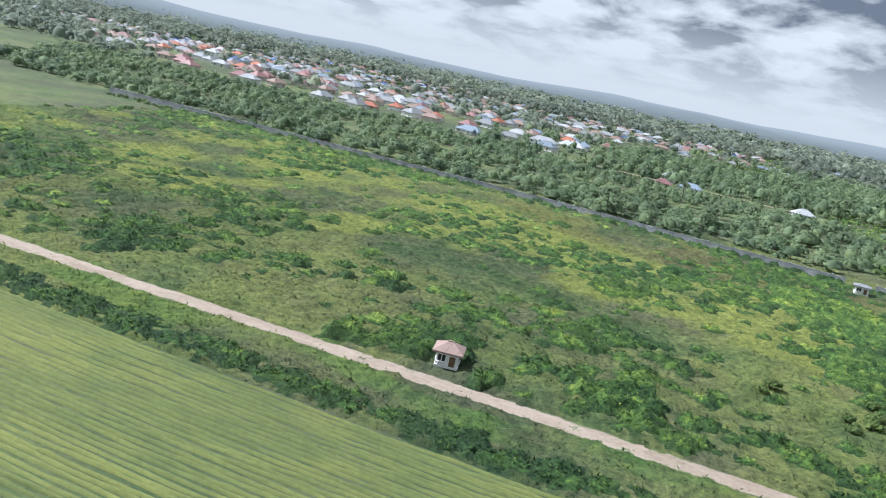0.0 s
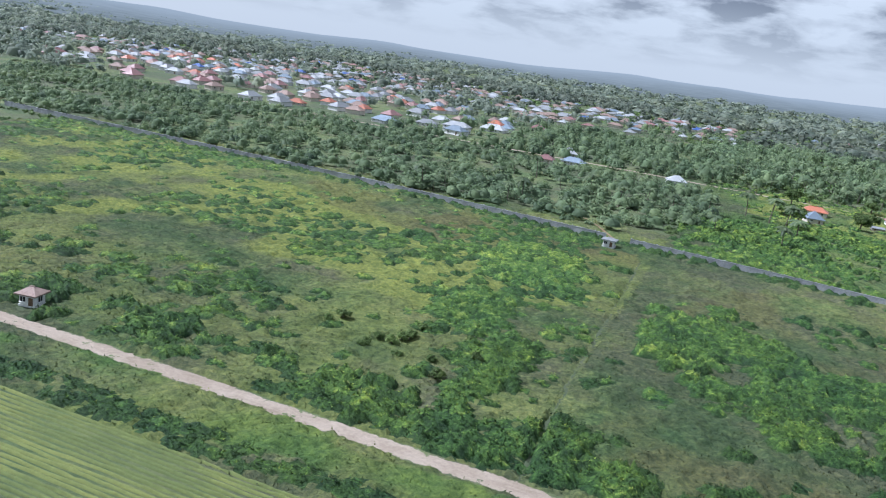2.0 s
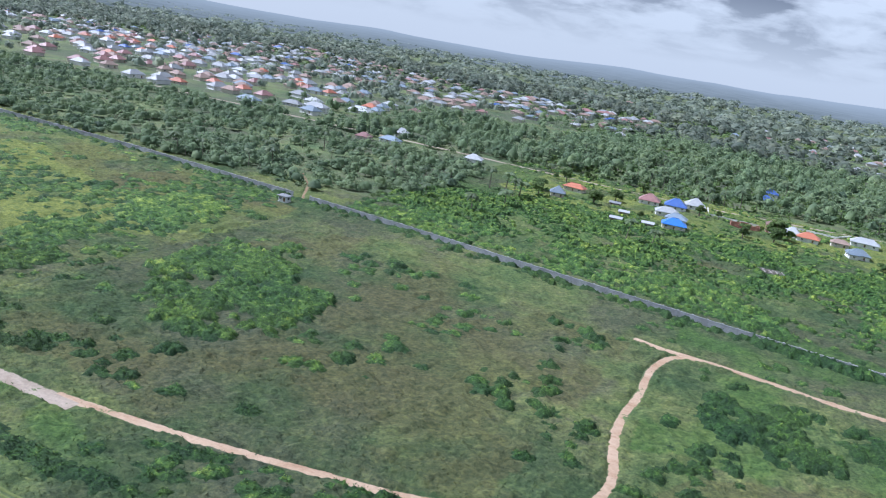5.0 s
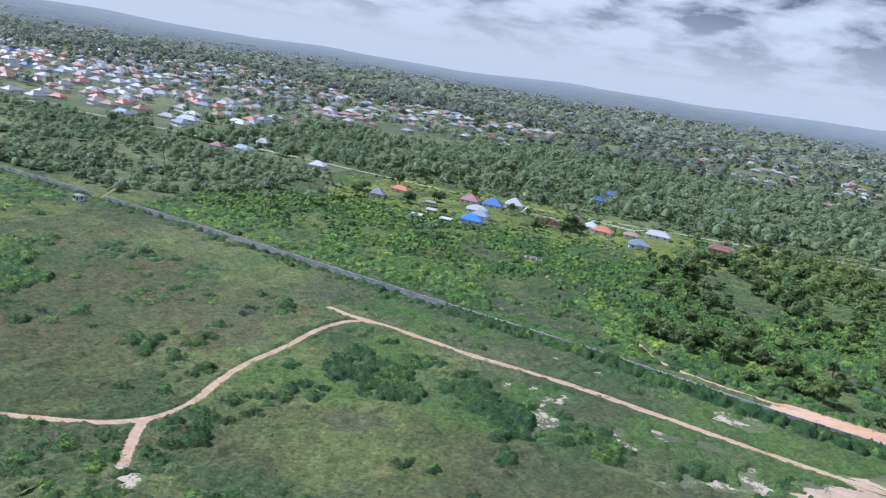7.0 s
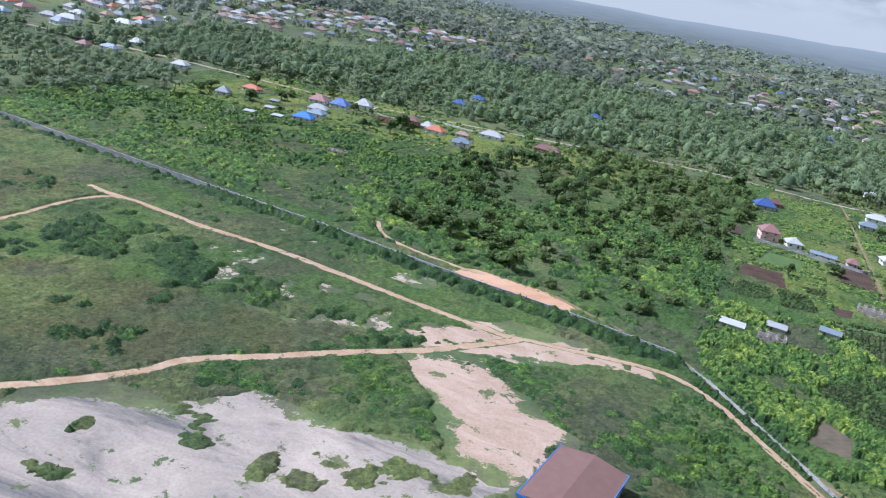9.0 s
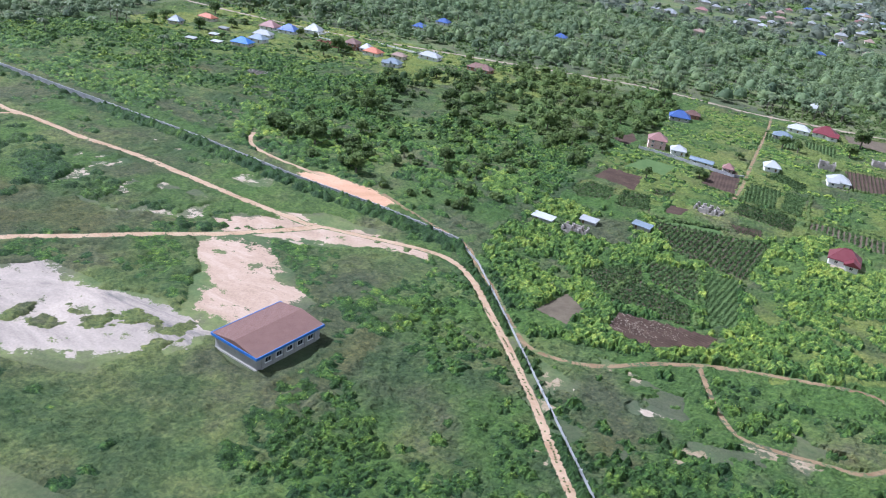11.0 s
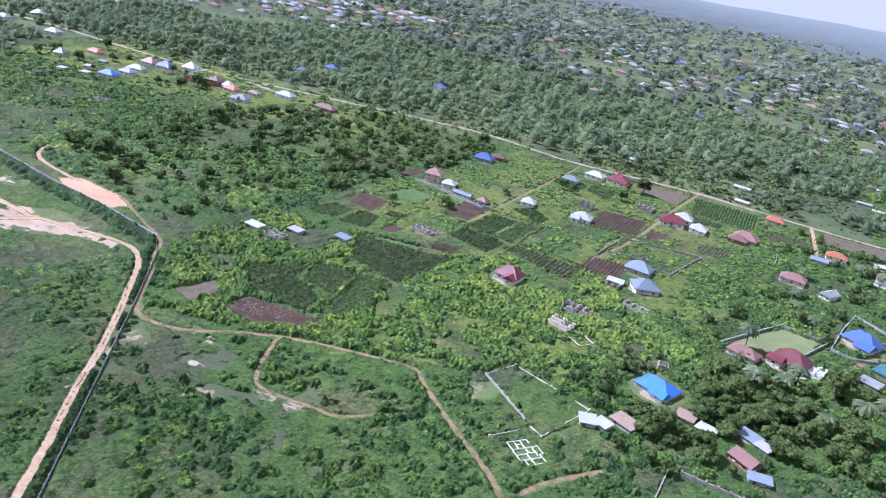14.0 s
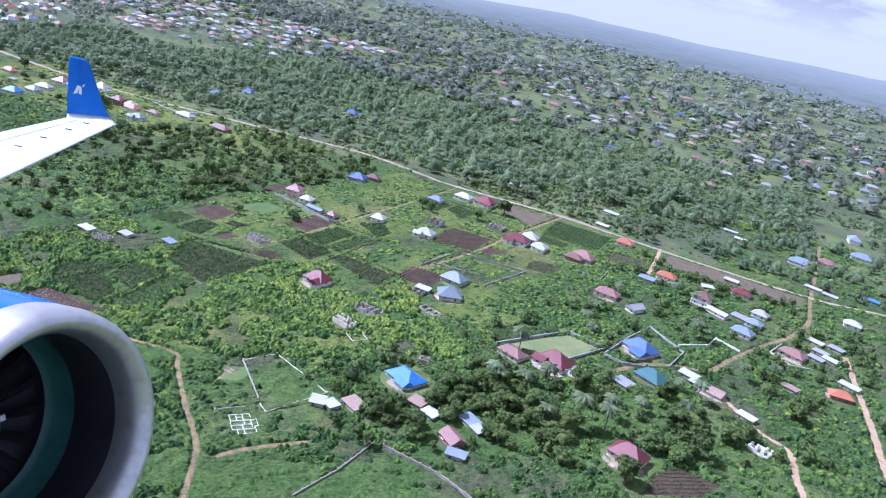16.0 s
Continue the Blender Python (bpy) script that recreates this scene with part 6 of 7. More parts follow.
def cover(stretch, step, olive, lush, yellow, thin, words, faceted=False):
    """The growth on a stretch of land: tussocks of grass, and bushes rising out of them, clear of ways and bare ground."""
    x0, x1, y0, y1 = stretch
    gen = np.random.default_rng(int(x0 + 7 * y0) + 2000)
    gx, gy = np.meshgrid(np.arange(x0, x1 + step, step), np.arange(y0, y1 + step, step), indexing="ij")
    px, py = gx + gen.uniform(-0.34, 0.34, gx.shape) * step, gy + gen.uniform(-0.34, 0.34, gx.shape) * step
    wx, wy = px + 16 * (layered(px * 0.05, py * 0.05, 3) - 0.5), py + 16 * (layered(px * 0.05, py * 0.05, 13) - 0.5)
    bare = np.zeros(gx.shape, bool)
    lines = [(np.array([a + (b - a) * q / 5 for a, b in zip(line, line[1:]) for q in range(5)]), half + 0.4) for line, half in KEEP_OFF] + [(np.array([[a, b]]), r - 1.3) for a, b, r in SPOTS]
    for line, half in lines:
        for a, b in line:
            r = max(0.3, half)
            i, j = max(0, int((a - r - x0) / step)), max(0, int((b - r - y0) / step))
            k, m = int((a + r - x0) / step) + 2, int((b + r - y0) / step) + 2
            if k > 0 and m > 0:
                bare[i:k, j:m] |= (px[i:k, j:m] - a) ** 2 + (py[i:k, j:m] - b) ** 2 < r * r
    for poly in PLOTS_OFF:
        bare |= inside(poly, px, py)
    patchy = layered(px * 0.16, py * 0.16, 23, 5)
    for poly, share in thin:
        bare |= inside(poly, wx, wy) & (patchy < share)
    grass = (0.04 + 1.5 * np.clip(layered(px * 0.42, py * 0.42, 33, 3) - 0.36, 0, 1)) * (0.35 + 1.3 * layered(px * 0.05, py * 0.05, 43)) + gen.uniform(0, 0.20, gx.shape)
    bush, tone = np.zeros(gx.shape), np.zeros(gx.shape)
    clearing = np.zeros(len(STAMPS), bool)
    for poly in OPEN:
        clearing |= inside(poly, [q[0] for q in STAMPS], [q[1] for q in STAMPS]) & (gen.random(len(STAMPS)) < 0.86)
    for (a, b, w, h, c), skip in zip(STAMPS, clearing):
        if skip:
            continue
        if not (x0 - 2 < a < x1 + 2 and y0 - 2 < b < y1 + 2):
            continue
        r = w
        i, j = max(0, int((a - r - x0) / step)), max(0, int((b - r - y0) / step))
        k, m = int((a + r - x0) / step) + 2, int((b + r - y0) / step) + 2
        d = ((px[i:k, j:m] - a) ** 2 + (py[i:k, j:m] - b) ** 2) / (r * r)
        dome = min(h, max(0.4 + 1.05 * r, 0.8 * h)) * np.sqrt(np.clip(1 - d, 0, 1))
        higher = dome > bush[i:k, j:m]
        bush[i:k, j:m] = np.where(higher, dome, bush[i:k, j:m])
        tone[i:k, j:m] = np.where(higher, c, tone[i:k, j:m])
    bush += np.where(bush > 0.15, gen.uniform(-0.16, 0.16, gx.shape) * (1.3 if faceted else 0.8), 0)
    z = np.where(bush > grass, bush, grass)
    z[bare] = -0.02
    z[:, 0] = -0.03
    at = np.stack([px, py, z + 0.03], 2)

    def cells(field):
        return field[:-1, :-1] & field[1:, :-1] & field[1:, 1:] & field[:-1, 1:]

    leafy = ~cells(bush <= grass) & ~cells(bare)
    tone = np.clip(tone + gen.normal(0, 0.08, gx.shape), 0, 1)
    sheet("bush_thicket", f"leafy green bushes {words}", "bushes", THICKET, at, leafy, {"tone": tone}, faceted)
    fields = {"tone": gen.random(gx.shape) * 0.5 + 0.5 * layered(px * 0.3, py * 0.3, 63)}
    for key, polys in (("olive", olive), ("lush", lush), ("yellow", yellow)):
        f = np.zeros(gx.shape)
        for poly, share in polys:
            f = np.maximum(f, inside(poly, wx, wy) * share)
        fields[key] = f * np.clip((layered(px * 0.06, py * 0.06, 73 + len(key), 5) - 0.36) * 5, 0, 1)
    sheet("rough_grass", f"tussocky grass and weeds {words}", "grass", TURF, at, ~leafy & ~cells(bare), fields, faceted)
    dense = (1.0 + 3.0 * np.clip((165 - py) / 60, 0, 1)) * (step / 0.55) ** 2
    for name, where, share, size, upright, mat, kept in (("leaves", (bush > grass) & ~bare, 1.0, 0.25, 0.1, THICKET, {"tone": tone}), ("grass_blades", (bush <= grass) & ~bare, 0.2, 0.24, 0.5, TURF, fields)):
        i, j = np.nonzero(where)
        n = gen.poisson(share * dense[i, j])
        i, j = np.repeat(i, n), np.repeat(j, n)
        at_once = at[i, j] + gen.uniform(-0.5, 0.5, (len(i), 3)) * (step, step, 0.16)
        own = {k: (np.clip(f[i, j] + gen.normal(0.05, 0.22, len(i)), 0, 1) if k == "tone" else f[i, j]) for k, f in kept.items()}
        sprigs(name, f"{'loose leaves of bushes' if name == 'leaves' else 'blades of long grass'} {words}", "leaves" if name == "leaves" else "grass", mat, at_once, size, upright, own, gen)


def hay_rows():
    """Mown grass lying in long parallel swaths."""
    verts, faces = [], []
    for k, y in enumerate(np.arange(14, 66.3, 0.82)):
        base = len(verts)
        for i, x in enumerate(np.arange(-172, 163, 1.4)):
            mid = y + 0.5 * math.sin(x / 21) + 0.3 * noise.noise((x * 0.12, y, 0.2))
            h = 0.22 + 0.20 * noise.noise((x * 0.5, y * 3, 1.0))
            w = 0.27 + 0.12 * noise.noise((x * 0.4, y * 2, 4.0))
            verts += [(x, mid - w, 0.005), (x, mid - w * 0.4, h), (x, mid + w * 0.4, h * 0.9), (x, mid + w, 0.005)]
            if i:
                e = base + 4 * i
                faces += [(e - 4 + q, e - 3 + q, e + 1 + q, e + q) for q in range(3)]
    ob = joined("mown_grass", verts, faces, MOWN)
    bare_rim(ob, np.ones(len(verts)))
    tagged(ob, "pale mown grass lying in parallel swaths", "grass", kind="stuff")


hay_rows()
bushes([(63, 174), (79, 182), (95, 154), (108, 155), (111, 132), (101, 114), (89, 115), (74, 132), (65, 141)], 900, 2.7, 1.3, 26, 0.40, 0.42, SHRUB, "large dense dark green thicket in dry grass", 0.06, 64.0)
bushes([(17, 187), (23, 209), (41, 197), (48, 179), (44, 156), (36, 152), (40, 129), (31, 119), (25, 132), (27, 155)], 520, 2.7, 1.1, 26, 0.40, 0.45, SCRUB, "bright green thicket in open grass", 0.06, 65.0)
bushes([(35, 102), (38, 119), (43, 131), (49, 130), (50, 110), (44, 99)], 130, 2.6, 1.2, 26, 0.40, 0.3, SHRUB, "dark green thicket beside a wheel track", 0.06, 66.0)
bushes([(192, 149), (193, 166), (203, 164), (216, 153), (219, 145), (207, 142)], 130, 2.7, 1.3, 26, 0.40, 0.25, LEAF, "dark green thicket in rough grass", 0.06, 67.0)
bushes([(218, 159), (226, 166), (246, 153), (239, 145), (228, 152)], 110, 2.7, 1.2, 26, 0.40, 0.25, LEAF, "dark green thicket in rough grass", 0.06, 68.0)
bushes([(470, 172), (488, 200), (530, 198), (545, 160), (505, 140), (480, 158)], 330, 2.2, 1.0, 24, 0.36, 0.45, SHRUB, "green bushes round new foundations", 0.05, 62.0)
bushes([(250, 102), (300, 120), (330, 112), (346, 122), (345, 150), (322, 164), (290, 150)], 650, 2.2, 0.35, 14, 0.3, 0.5, SHRUB, "low green mats of weeds on sandy ground", 0.05, 55.0)
bushes([(110, 64), (262, 64), (262, 104), (184, 99), (150, 91), (118, 82)], 260, 2.4, 0.9, 20, 0.34, 0.65, SHRUB, "scattered low bushes beside the sandy track", 0.04, 58.0)
bushes([(60, 240), (190, 222), (190, 222), (262, 212), (266, 300), (262, 352), (90, 340), (50, 300)], 4600, 2.6, 1.3, 20, 0.42, 0.32, SHRUB, "dense green bushes beyond the wall", 0.03, 21.0)
bushes([(90, 330), (250, 350), (300, 450), (60, 430)], 700, 2.2, 1.2, 14, 0.38, 0.45, SCRUB, "bushes between village houses", 0.03, 22.0)
bushes([(255, 214), (356, 196), (370, 260), (368, 330), (260, 300)], 2200, 2.4, 1.3, 16, 0.4, 0.35, SHRUB, "undergrowth below trees", 0.03, 23.0)
bushes([(200, 209), (246, 202), (295, 191), (327, 187), (358, 180), (361, 185), (327, 192.5), (295, 196.5), (246, 206.5), (200, 213)], 1500, 2.0, 2.1, 18, 0.36, 0.0, LEAF, "thick dark hedge along the boundary wall", margin=0.0)
bushes([(358, 182), (366, 174), (384, 149), (405, 118), (424, 90), (428, 93), (408, 122), (387, 153), (369, 180)], 700, 1.3, 1.2, 16, 0.26, 0.0, LEAF, "dark hedge along a fence", margin=-0.2)
bushes([(360, 62), (432, 62), (420, 86), (368, 164), (354, 172), (342, 152)], 900, 2.2, 0.9, 18, 0.34, 0.62, SHRUB, "low green bushes between track and hall", 0.04, 24.0)
bushes([(362, 190), (390, 150), (470, 176), (540, 240), (480, 290), (430, 250), (400, 250), (368, 240)], 4000, 2.6, 1.5, 34, 0.40, 0.34, SCRUB, "lush bright green scrub between paths", 0.055, 25.0, blur=0.15)
bushes([(392, 140), (430, 80), (560, 90), (570, 190), (520, 200), (480, 168), (430, 156)], 1150, 2.5, 1.4, 28, 0.42, 0.62, SHRUB, "patchy green scrub on open ground", 0.03, 26.0)
bushes([(370, 250), (480, 290), (560, 330), (570, 450), (380, 450)], 1700, 2.0, 0.8, 18, 0.34, 0.5, SCRUB, "low green scrub between garden plots", 0.03, 27.0, blur=0.12)
bushes([(500, 190), (560, 200), (620, 280), (620, 440), (540, 440), (520, 300)], 3600, 2.0, 1.1, 14, 0.36, 0.25, SHRUB, "green scrub between houses", 0.03, 28.0)
bushes([(560, 110), (680, 180), (720, 480), (630, 460), (630, 300), (570, 200)], 3200, 2.2, 1.3, 13, 0.42, 0.3, SHRUB, "green scrub between houses", 0.03, 29.0)
bushes([(560, 90), (420, 60), (300, 60), (240, 90), (258, 100), (300, 80), (350, 70)], 380, 1.7, 0.7, 16, 0.3, 0.62, SHRUB, "low green scrub on the airfield", 0.03, 30.0)
bushes([(560, 470), (690, 480), (700, 620), (560, 620)], 900, 2.4, 1.3, 16, 0.44, 0.3, SHRUB, "scattered bushes in pasture beyond the road", 0.02, 40.0)
bushes([(60, 425), (430, 462), (430, 520), (60, 500)], 1200, 2.4, 1.3, 16, 0.44, 0.1, SCRUB, "green bushes below palms", 0.02, 41.0)
bushes([(430, 462), (560, 470), (560, 560), (430, 540)], 900, 2.6, 1.6, 16, 0.44, 0.1, SCRUB, "green bushes below palms", 0.02, 42.0)


def hedge(points, label="hedge of shrubs along a garden plot", wide=1.5, tall=1.2, mat=LEAF):
    """A line of shrubs along the edge of a plot."""
    line = smooth_line(points, 0.9)
    x, y = line[:, 0] + rng.normal(0, 0.25, len(line)), line[:, 1] + rng.normal(0, 0.25, len(line))
    k = rng.uniform(0.6, 1.25, len(x))
    return growth("hedge", label, "hedge", x, y, wide * k, tall * k, 12, 0.28, mat)


for ends in ([(452, 266), (454, 320)], [(427, 292), (483, 290)], [(468, 344), (493, 347)], [(469, 380), (494, 380)], [(432, 420), (468, 420)], [(470, 420), (472, 455), (502, 458)], [(402, 250), (427, 256)], [(413, 300), (428, 296)], [(427, 322), (452, 322)], [(480, 283), (499, 286)], [(508, 414), (541, 416)], [(573, 430), (650, 432)], [(402, 181), (406, 208)], [(425, 180), (422, 215)], [(541, 340), (558, 372)], [(520, 318), (545, 340)], [(372, 296), (393, 294)], [(530, 268), (541, 287)]):
    hedge(ends)
WALL_FOOT = [(-230, 248), (-131, 246), (-44, 243), (22, 237), (44, 235), (87, 230), (147, 221), (188, 215), (246, 207), (295, 197), (327, 193), (358, 186)]
for a, b in smooth_line(WALL_FOOT, 0.45):
    closed = min(1.0, max(0.0, (a - 190) / 40))
    if rng.random() < 0.12 + 0.88 * closed + 0.5 * max(0.0, noise.noise((a * 0.06, 3.0, 1.0))):
        STAMPS.append((a + rng.normal(0, 0.4), b - 1.5 + rng.normal(0, 0.55), rng.uniform(0.8, 1.5), rng.uniform(0.9, 1.7) + 0.7 * closed, rng.uniform(0.0, 0.28)))
for _ in range(420):
    u = rng.random()
    a, b = Vector((360, 181.5)).lerp(Vector((384, 150)), u * 2.45) if u < 0.408 else Vector((384, 150)).lerp(Vector((440, 66)), (u - 0.408) / 0.592)
    STAMPS.append((a + rng.normal(-0.7, 0.6), b + rng.normal(-0.5, 0.6), rng.uniform(0.7, 1.3), rng.uniform(0.8, 1.7), rng.uniform(0.0, 0.3)))

# grass standing in the middle of the wheel track
mid_line = smooth_line([(375, 157.5), (385, 145), (398, 126), (409, 108), (416, 97)], 0.8)
mid_line = mid_line[[noise.noise((q * 0.35, 4.0, 2.0)) > -0.05 for q in range(len(mid_line))]]
growth("grass_strip", "dark tufts of grass between wheel ruts", "grass", mid_line[:, 0] + rng.normal(0, 0.08, len(mid_line)), mid_line[:, 1] + rng.normal(0, 0.08, len(mid_line)), 0.55, 0.22, 14, 0.14, LEAF, core=0.7)

# the near land's cover, stretch by stretch
FIELD = [(-210, 60), (70, 60), (70, 250), (-210, 260)]
DRY_EAST = [(62, 88), (110, 88), (168, 100), (172, 150), (172, 182), (140, 206), (90, 214), (62, 190), (70, 150)]
# outline of the sunlit patch that is painted into the standing grass
SUNNY = [(-180, 150), (-100, 130), (-30, 140), (40, 128), (46, 165), (10, 186), (-70, 214), (-150, 230), (-190, 226)]
VERGE = [(-210, 72), (130, 72), (118, 79.5), (-210, 79.5)]
GREEN_EAST = [(360, 60), (610, 60), (610, 270), (372, 270), (366, 200)]
WORN = [(378, 150), (398, 116), (470, 112), (470, 145), (440, 148), (405, 146)]
SANDY_AT = [(SAND_AT, 0.70), (TROD_AT, 0.72), (FORK_AT, 0.62)]
cover(NEAR[0], 0.68, [([(-40, 196), (20, 186), (52, 196), (50, 222), (0, 228), (-60, 230)], 0.8)], [(VERGE, 0.8)], [(SUNNY, 0.85), (FIELD, 0.35)], [], "in the airfield's rough grassland")
cover(NEAR[1], 0.6, [(DRY_EAST, 0.62)], [(VERGE, 0.6)], [], [], "in olive airfield grassland")
cover(NEAR[2], 0.6, [([(184, 100), (250, 108), (300, 146), (240, 150), (200, 130)], 0.55), ([(350, 100), (400, 90), (372, 150), (350, 160)], 0.6)], [([(182, 130), (300, 150), (360, 170), (360, 222), (182, 222)], 0.6)], [], SANDY_AT + [([(222, 172), (250, 176), (290, 168), (300, 156), (270, 142), (240, 150)], 0.40), ([(225, 190), (260, 186), (300, 182), (305, 190), (262, 196), (232, 199)], 0.38), ([(150, 84), (165, 90), (180, 98), (196, 92), (190, 80), (165, 76)], 0.42)], "between the sandy tracks")
cover(NEAR[3], 0.55, [(WORN, 0.6)], [(GREEN_EAST, 0.75)], [([(440, 165), (480, 180), (520, 230), (470, 250), (430, 200)], 0.6)], [(WORN, 0.40)] + [(q, 0.56) for q in WORN_AT], "beyond the fence and round the new plots", True)
cover(NEAR[4], 0.7, [([(163, 268), (172, 258), (184, 266), (190, 280), (182, 292), (170, 290)], 0.8), ([(232, 220), (262, 240), (240, 264), (206, 280), (197, 262)], 0.5)], [([(57, 262), (362, 262), (362, 345), (57, 345)], 0.55)], [([(90, 320), (250, 320), (300, 345), (90, 345)], 0.4)], [], "between the wall and the village", True)
cover(NEAR[5], 0.75, [], [([(362, 262), (600, 262), (600, 462), (362, 462)], 0.6)], [([(370, 262), (575, 262), (575, 450), (400, 450)], 0.45)], [], "between garden plots and houses", True)
cover(NEAR[6], 0.85, [([(610, 380), (706, 380), (706, 470), (610, 470)], 0.4)], [([(600, 130), (706, 130), (706, 610), (600, 610)], 0.55)], [], [], "among the houses past the gardens", True)

cover(NEAR[7], 0.85, [], [([(57, 345), (362, 345), (362, 444), (57, 444)], 0.4)], [([(80, 345), (310, 345), (340, 444), (80, 444)], 0.75)], [], "between the village houses", True)

# ---- the aircraft that carries the camera, as it stands at the end of the flight ----
PAINT_BLUE = mottled("glossy_blue_paint", (0.018, 0.125, 0.52), (0.022, 0.150, 0.58), 0.4, 0.18, 3.0, 0.001)
PAINT_WHITE = mottled("wing_white_paint", (0.62, 0.64, 0.65), (0.70, 0.72, 0.73), 0.5, 0.35, 4.0, 0.002)
PAINT_GREY = mottled("wing_grey_paint", (0.40, 0.43, 0.45), (0.47, 0.50, 0.52), 0.5, 0.4, 4.0, 0.002)
BARE = mottled("brushed_lip_metal", (0.55, 0.55, 0.57), (0.66, 0.66, 0.68), 1.0, 0.38, 9.0, 0.001, 0.85)
DUCT = mottled("dark_duct_liner", (0.020, 0.019, 0.028), (0.034, 0.031, 0.042), 1.0, 0.45, 6.0, 0.002)
RING = mottled("green_fan_case", (0.035, 0.115, 0.105), (0.050, 0.150, 0.135), 1.0, 0.35, 6.0, 0.002)
BLADE = mottled("dark_fan_blade", (0.03, 0.032, 0.035), (0.06, 0.062, 0.066), 1.0, 0.3, 6.0, 0.002, 0.5)

aircraft = thing("aircraft", "jet aircraft wing with blue winglet and blue engine", "aircraft", at=(611.57, 3.01, 124.13))


def lathe(bm, rows, m, n=72):
    """A ring body about its local x axis, from rows of place along it and radius."""
    rings = [[bm.verts.new(m @ Vector((x, r * math.cos(t), r * math.sin(t)))) for t in np.arange(n) * math.tau / n] for x, r in rows]
    for a, b in zip(rings, rings[1:]):
        for i in range(n):
            f = bm.faces.new((a[i], a[(i + 1) % n], b[(i + 1) % n], b[i]))
            f.smooth = True
    return bm


AXIS = Vector((0.965, 0.03, 0.26)).normalized()
ENGINE = Matrix.Translation((-4.27, 3.76, -3.98)) @ AXIS.to_track_quat("X", "Z").to_matrix().to_4x4()
arc = np.linspace(0, math.pi, 13)
lip = [(-0.34 - 0.06, 1.085)] + [(-0.26 + 0.26 * math.sin(t), 0.96 + 0.115 * math.cos(t)) for t in arc] + [(-0.33, 0.845)]
part("engine_lip", lathe(bmesh.new(), lip, ENGINE), BARE, aircraft, "bare metal intake lip")
part("engine_cowling", lathe(bmesh.new(), [(-0.40, 1.086), (-0.8, 1.14), (-1.3, 1.18), (-2.0, 1.18), (-2.8, 1.08), (-3.3, 0.97), (-3.3, 0.9)], ENGINE), PAINT_BLUE, aircraft, "glossy blue engine cowling")
part("engine_duct", lathe(bmesh.new(), [(-0.33, 0.846), (-0.6, 0.85), (-0.86, 0.87)], ENGINE), DUCT, aircraft, "dark intake duct")
part("fan_case", lathe(bmesh.new(), [(-0.861, 0.87), (-1.12, 0.875), (-1.16, 0.8)], ENGINE), RING, aircraft, "green fan case ring")
spinner = part("spinner", lathe(bmesh.new(), [(-0.75, 0.01), (-0.80, 0.08), (-0.95, 0.19), (-1.15, 0.27)], ENGINE, 32), BLADE, aircraft, "dark fan spinner")
bm = bmesh.new()
box(bm, -0.86, 0.115, 0.0, 0.02, 0.10, 0.05)
bmesh.ops.transform(bm, matrix=ENGINE, verts=bm.verts)
part("spinner_mark", bm, PAINT_WHITE, spinner, "white swirl mark on the spinner")
for i in range(18):
    bm = bmesh.new()
    t0 = math.tau * i / 18
    prev = None
    for r, tw, ch in ((0.24, 0.5, 0.10), (0.5, 0.85, 0.12), (0.80, 1.15, 0.12)):
        row = []
        for s in (-1, 1):
            t = t0 + 0.12 * (r - 0.24) + s * ch / r * 0.5 * math.sin(tw)
            row.append(bm.verts.new(ENGINE @ Vector((-1.24 + s * ch * 0.5 * math.cos(tw), r * math.cos(t), r * math.sin(t)))))
        if prev:
            bm.faces.new((prev[0], prev[1], row[1], row[0]))
        prev = row
    part("fan_blade", bm, BLADE, aircraft)
bm = lathe(bmesh.new(), [(-1.16, 0.80), (-1.36, 0.82), (-1.38, 0.05)], ENGINE)
part("stator", bm, DUCT, aircraft)


def wing_skin(bm, sections, steps=9, thick=0.11):
    """A wing skin over sections of leading edge, trailing edge: rounded nose, thin tail."""
    rings = []
    for le, te in sections:
        le, te = Vector(le), Vector(te)
        chord = te - le
        up = Vector((0.0, -0.12, 1.0)).normalized()
        u = [0.5 * (1 - math.cos(math.pi * k / steps)) for k in range(steps + 1)]
        half = [thick * chord.length * 2.2 * (0.30 * math.sqrt(v) - 0.13 * v - 0.17 * v * v) for v in u]
        ring = [le + chord * v + up * h for v, h in zip(u, half)] + [le + chord * v - up * h * 0.8 for v, h in list(zip(u, half))[-2:0:-1]]
        rings.append([bm.verts.new(p) for p in ring])
    for a, b in zip(rings, rings[1:]):
        n = len(a)
        for i in range(n):
            f = bm.faces.new((a[i], a[(i + 1) % n], b[(i + 1) % n], b[i]))
            f.smooth = True
    bm.faces.new(rings[0][::-1]), bm.faces.new(rings[-1])
    return bm


TIP_LE, TIP_TE = (-14.0, 13.45, -4.72), (-15.15, 13.05, -4.86)
MID_LE, MID_TE = (-11.42, 8.55, -4.63), (-13.75, 9.1, -4.74)
IN_LE, IN_TE = (-9.55, 5.65, -4.42), (-12.6, 6.6, -4.66)
REAR = [tuple(Vector(te).lerp(Vector(le), 0.27)) for le, te in ((IN_LE, IN_TE), (MID_LE, MID_TE), (TIP_LE, TIP_TE))]
part("wing", wing_skin(bmesh.new(), [(IN_LE, IN_TE), (MID_LE, MID_TE), (TIP_LE, TIP_TE)]), PAINT_WHITE, aircraft, "white painted wing with swept leading edge")
bm = bmesh.new()
rows = []
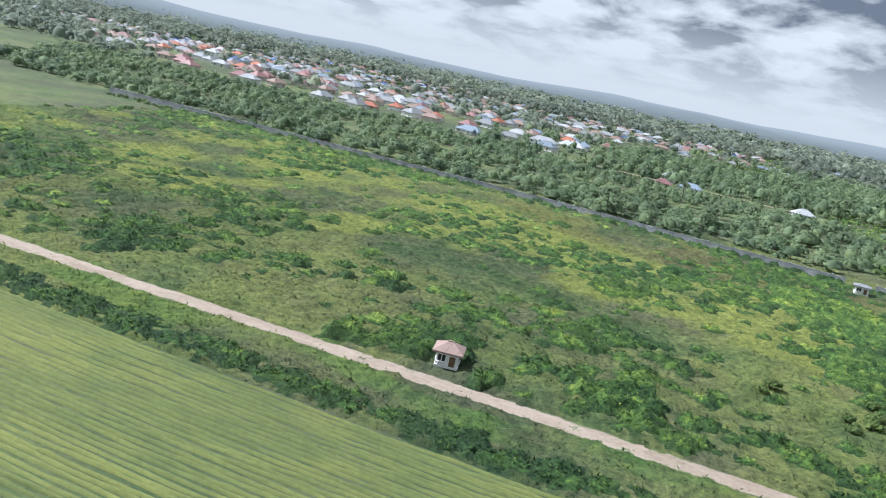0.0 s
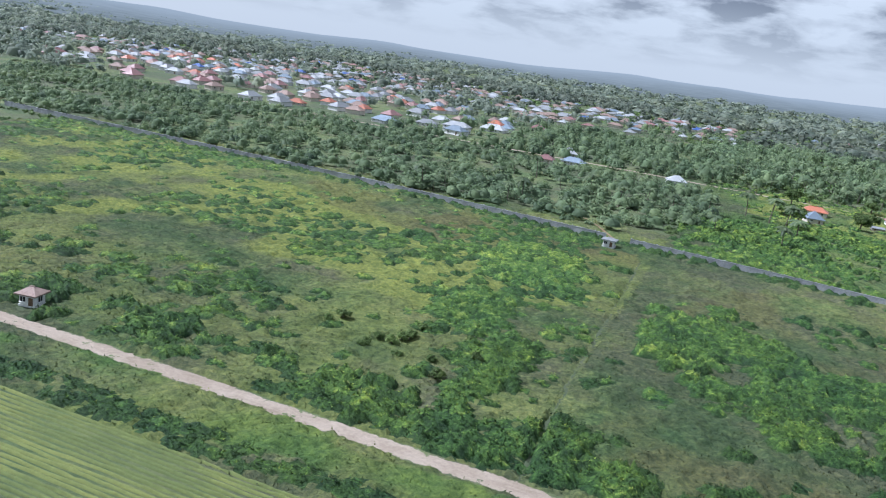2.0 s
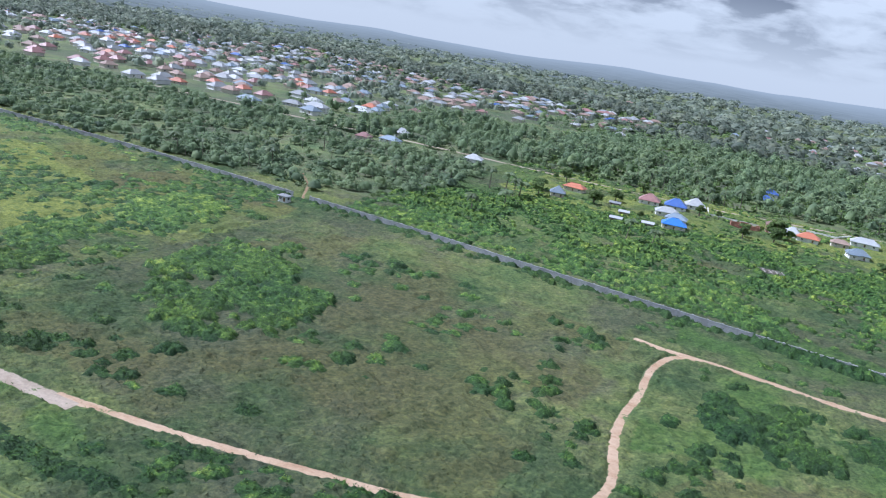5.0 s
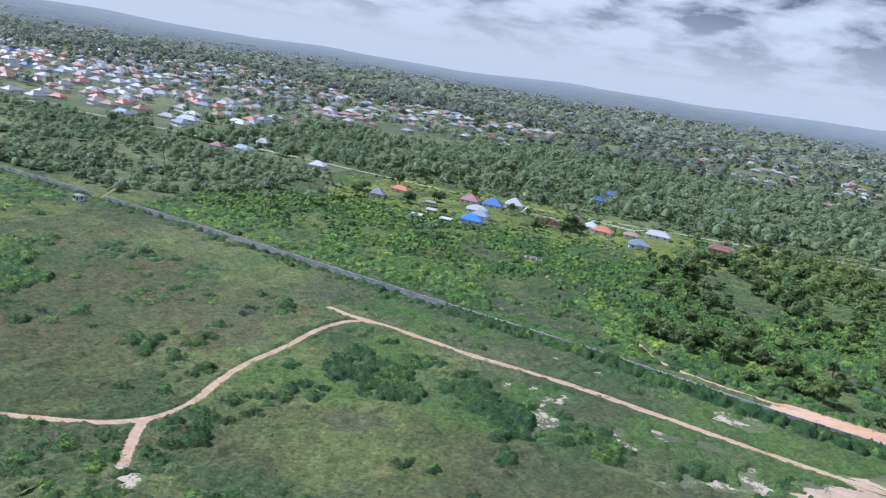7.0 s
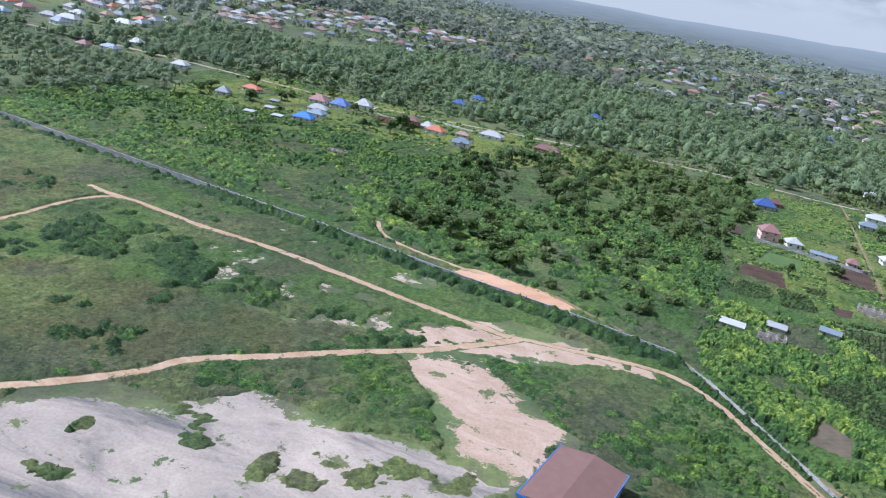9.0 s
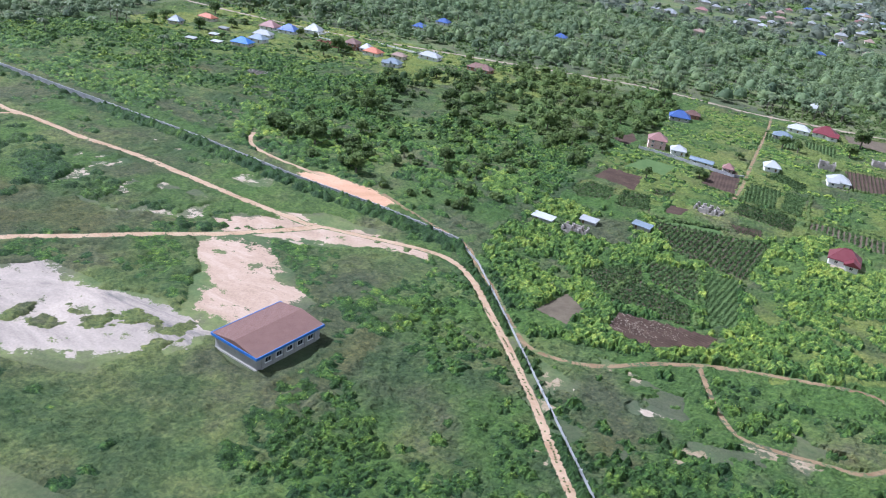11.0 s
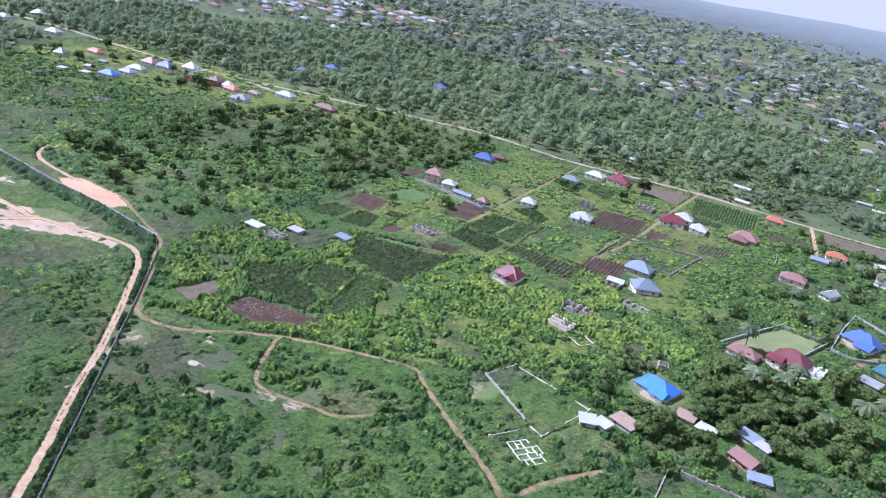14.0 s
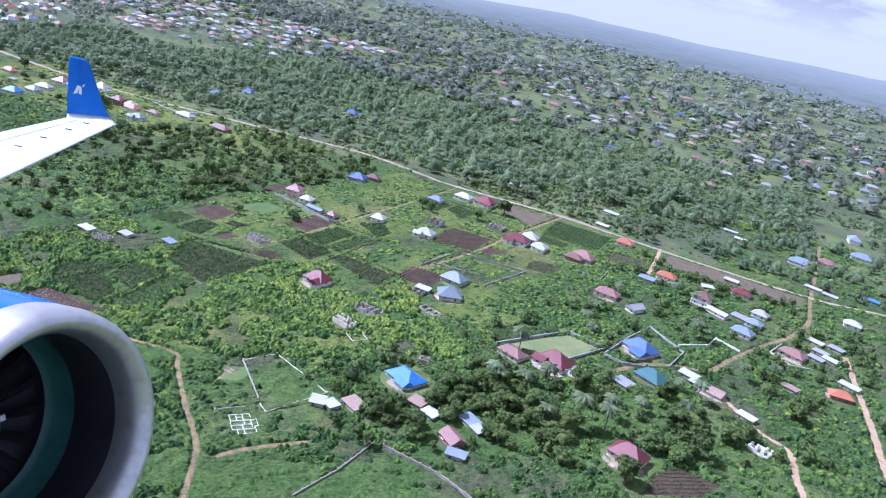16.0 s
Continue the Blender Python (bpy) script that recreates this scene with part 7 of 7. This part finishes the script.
for (rx, ry, rz), te in zip(REAR, (IN_TE, MID_TE, TIP_TE)):
    rise = 0.055 if te is not TIP_TE else 0.03
    rows.append([bm.verts.new((rx, ry, rz + rise)), bm.verts.new((te[0] - 0.06, te[1], te[2] + 0.012)), bm.verts.new((te[0] - 0.06, te[1], te[2] - 0.012)), bm.verts.new((rx, ry, rz - rise))])
for p, q in zip(rows, rows[1:]):
    for k in range(4):
        bm.faces.new((p[k], p[(k + 1) % 4], q[(k + 1) % 4], q[k]))
part("aileron", bm, PAINT_GREY, aircraft, "grey trailing edge panels")
part("winglet_root", wing_skin(bmesh.new(), [((-13.95, 13.40, -4.72), (-15.13, 13.00, -4.86)), ((-14.18, 13.52, -4.70), (-15.17, 13.06, -4.80)), ((-14.30, 13.55, -4.66), (-15.185, 13.075, -4.73))], 8, 0.08), PAINT_WHITE, aircraft, "white curved winglet root")
part("winglet", wing_skin(bmesh.new(), [((-14.295, 13.548, -4.664), (-15.183, 13.074, -4.734)), ((-14.46, 13.556, -4.53), (-15.2, 13.085, -4.55)), ((-14.60, 13.55, -4.32), (-15.24, 13.11, -4.3)), ((-15.00, 13.505, -3.56), (-15.41, 13.26, -3.52)), ((-15.06, 13.49, -3.49), (-15.41, 13.28, -3.46)), ((-15.14, 13.46, -3.45), (-15.38, 13.31, -3.44))], 8, 0.07), PAINT_BLUE, aircraft, "blue painted winglet")
for u in (0.12, 0.3, 0.5, 0.72, 0.9):
    p = Vector(MID_LE).lerp(Vector(TIP_LE), u).lerp(Vector(MID_TE).lerp(Vector(TIP_TE), u), 0.42) + Vector((0, 0, 0.085 - 0.045 * u))
    part("fastener", boxed((p.x, p.y, p.z, 0.14, 0.035, 0.012, 0.4)), DUCT, aircraft)


def emblem():
    """A plain white bird-like mark and a pale stroke on the inner face of the winglet."""
    o, s, u = Vector((-14.93, 13.16, -4.12)), Vector((0.80, 0.48, 0.0)).normalized(), Vector((-0.22, 0.02, 1.0)).normalized()
    face = s.cross(u).normalized()
    if face.dot(-o) < 0:
        face = -face
    wing_mark = part("winglet_mark", bmesh.new(), PAINT_WHITE, aircraft, "white painted emblem")
    bm = bmesh.new()
    for shape in (((-0.20, -0.16), (-0.05, -0.10), (0.06, 0.14), (-0.02, 0.16)), ((0.0, -0.12), (0.10, -0.14), (0.12, 0.10), (0.05, 0.16)), ((0.18, 0.12), (0.26, 0.22), (0.24, 0.24), (0.15, 0.15))):
        lo = [bm.verts.new(o + s * p * 0.62 + u * q * 0.68 + face * 0.035) for p, q in shape]
        hi = [bm.verts.new(v.co + face * 0.006) for v in lo]
        bm.faces.new(hi), bm.faces.new(lo[::-1])
        for i in range(4):
            bm.faces.new((lo[i], lo[(i + 1) % 4], hi[(i + 1) % 4], hi[i]))
    bm.to_mesh(wing_mark.data)
    bm.free()


emblem()
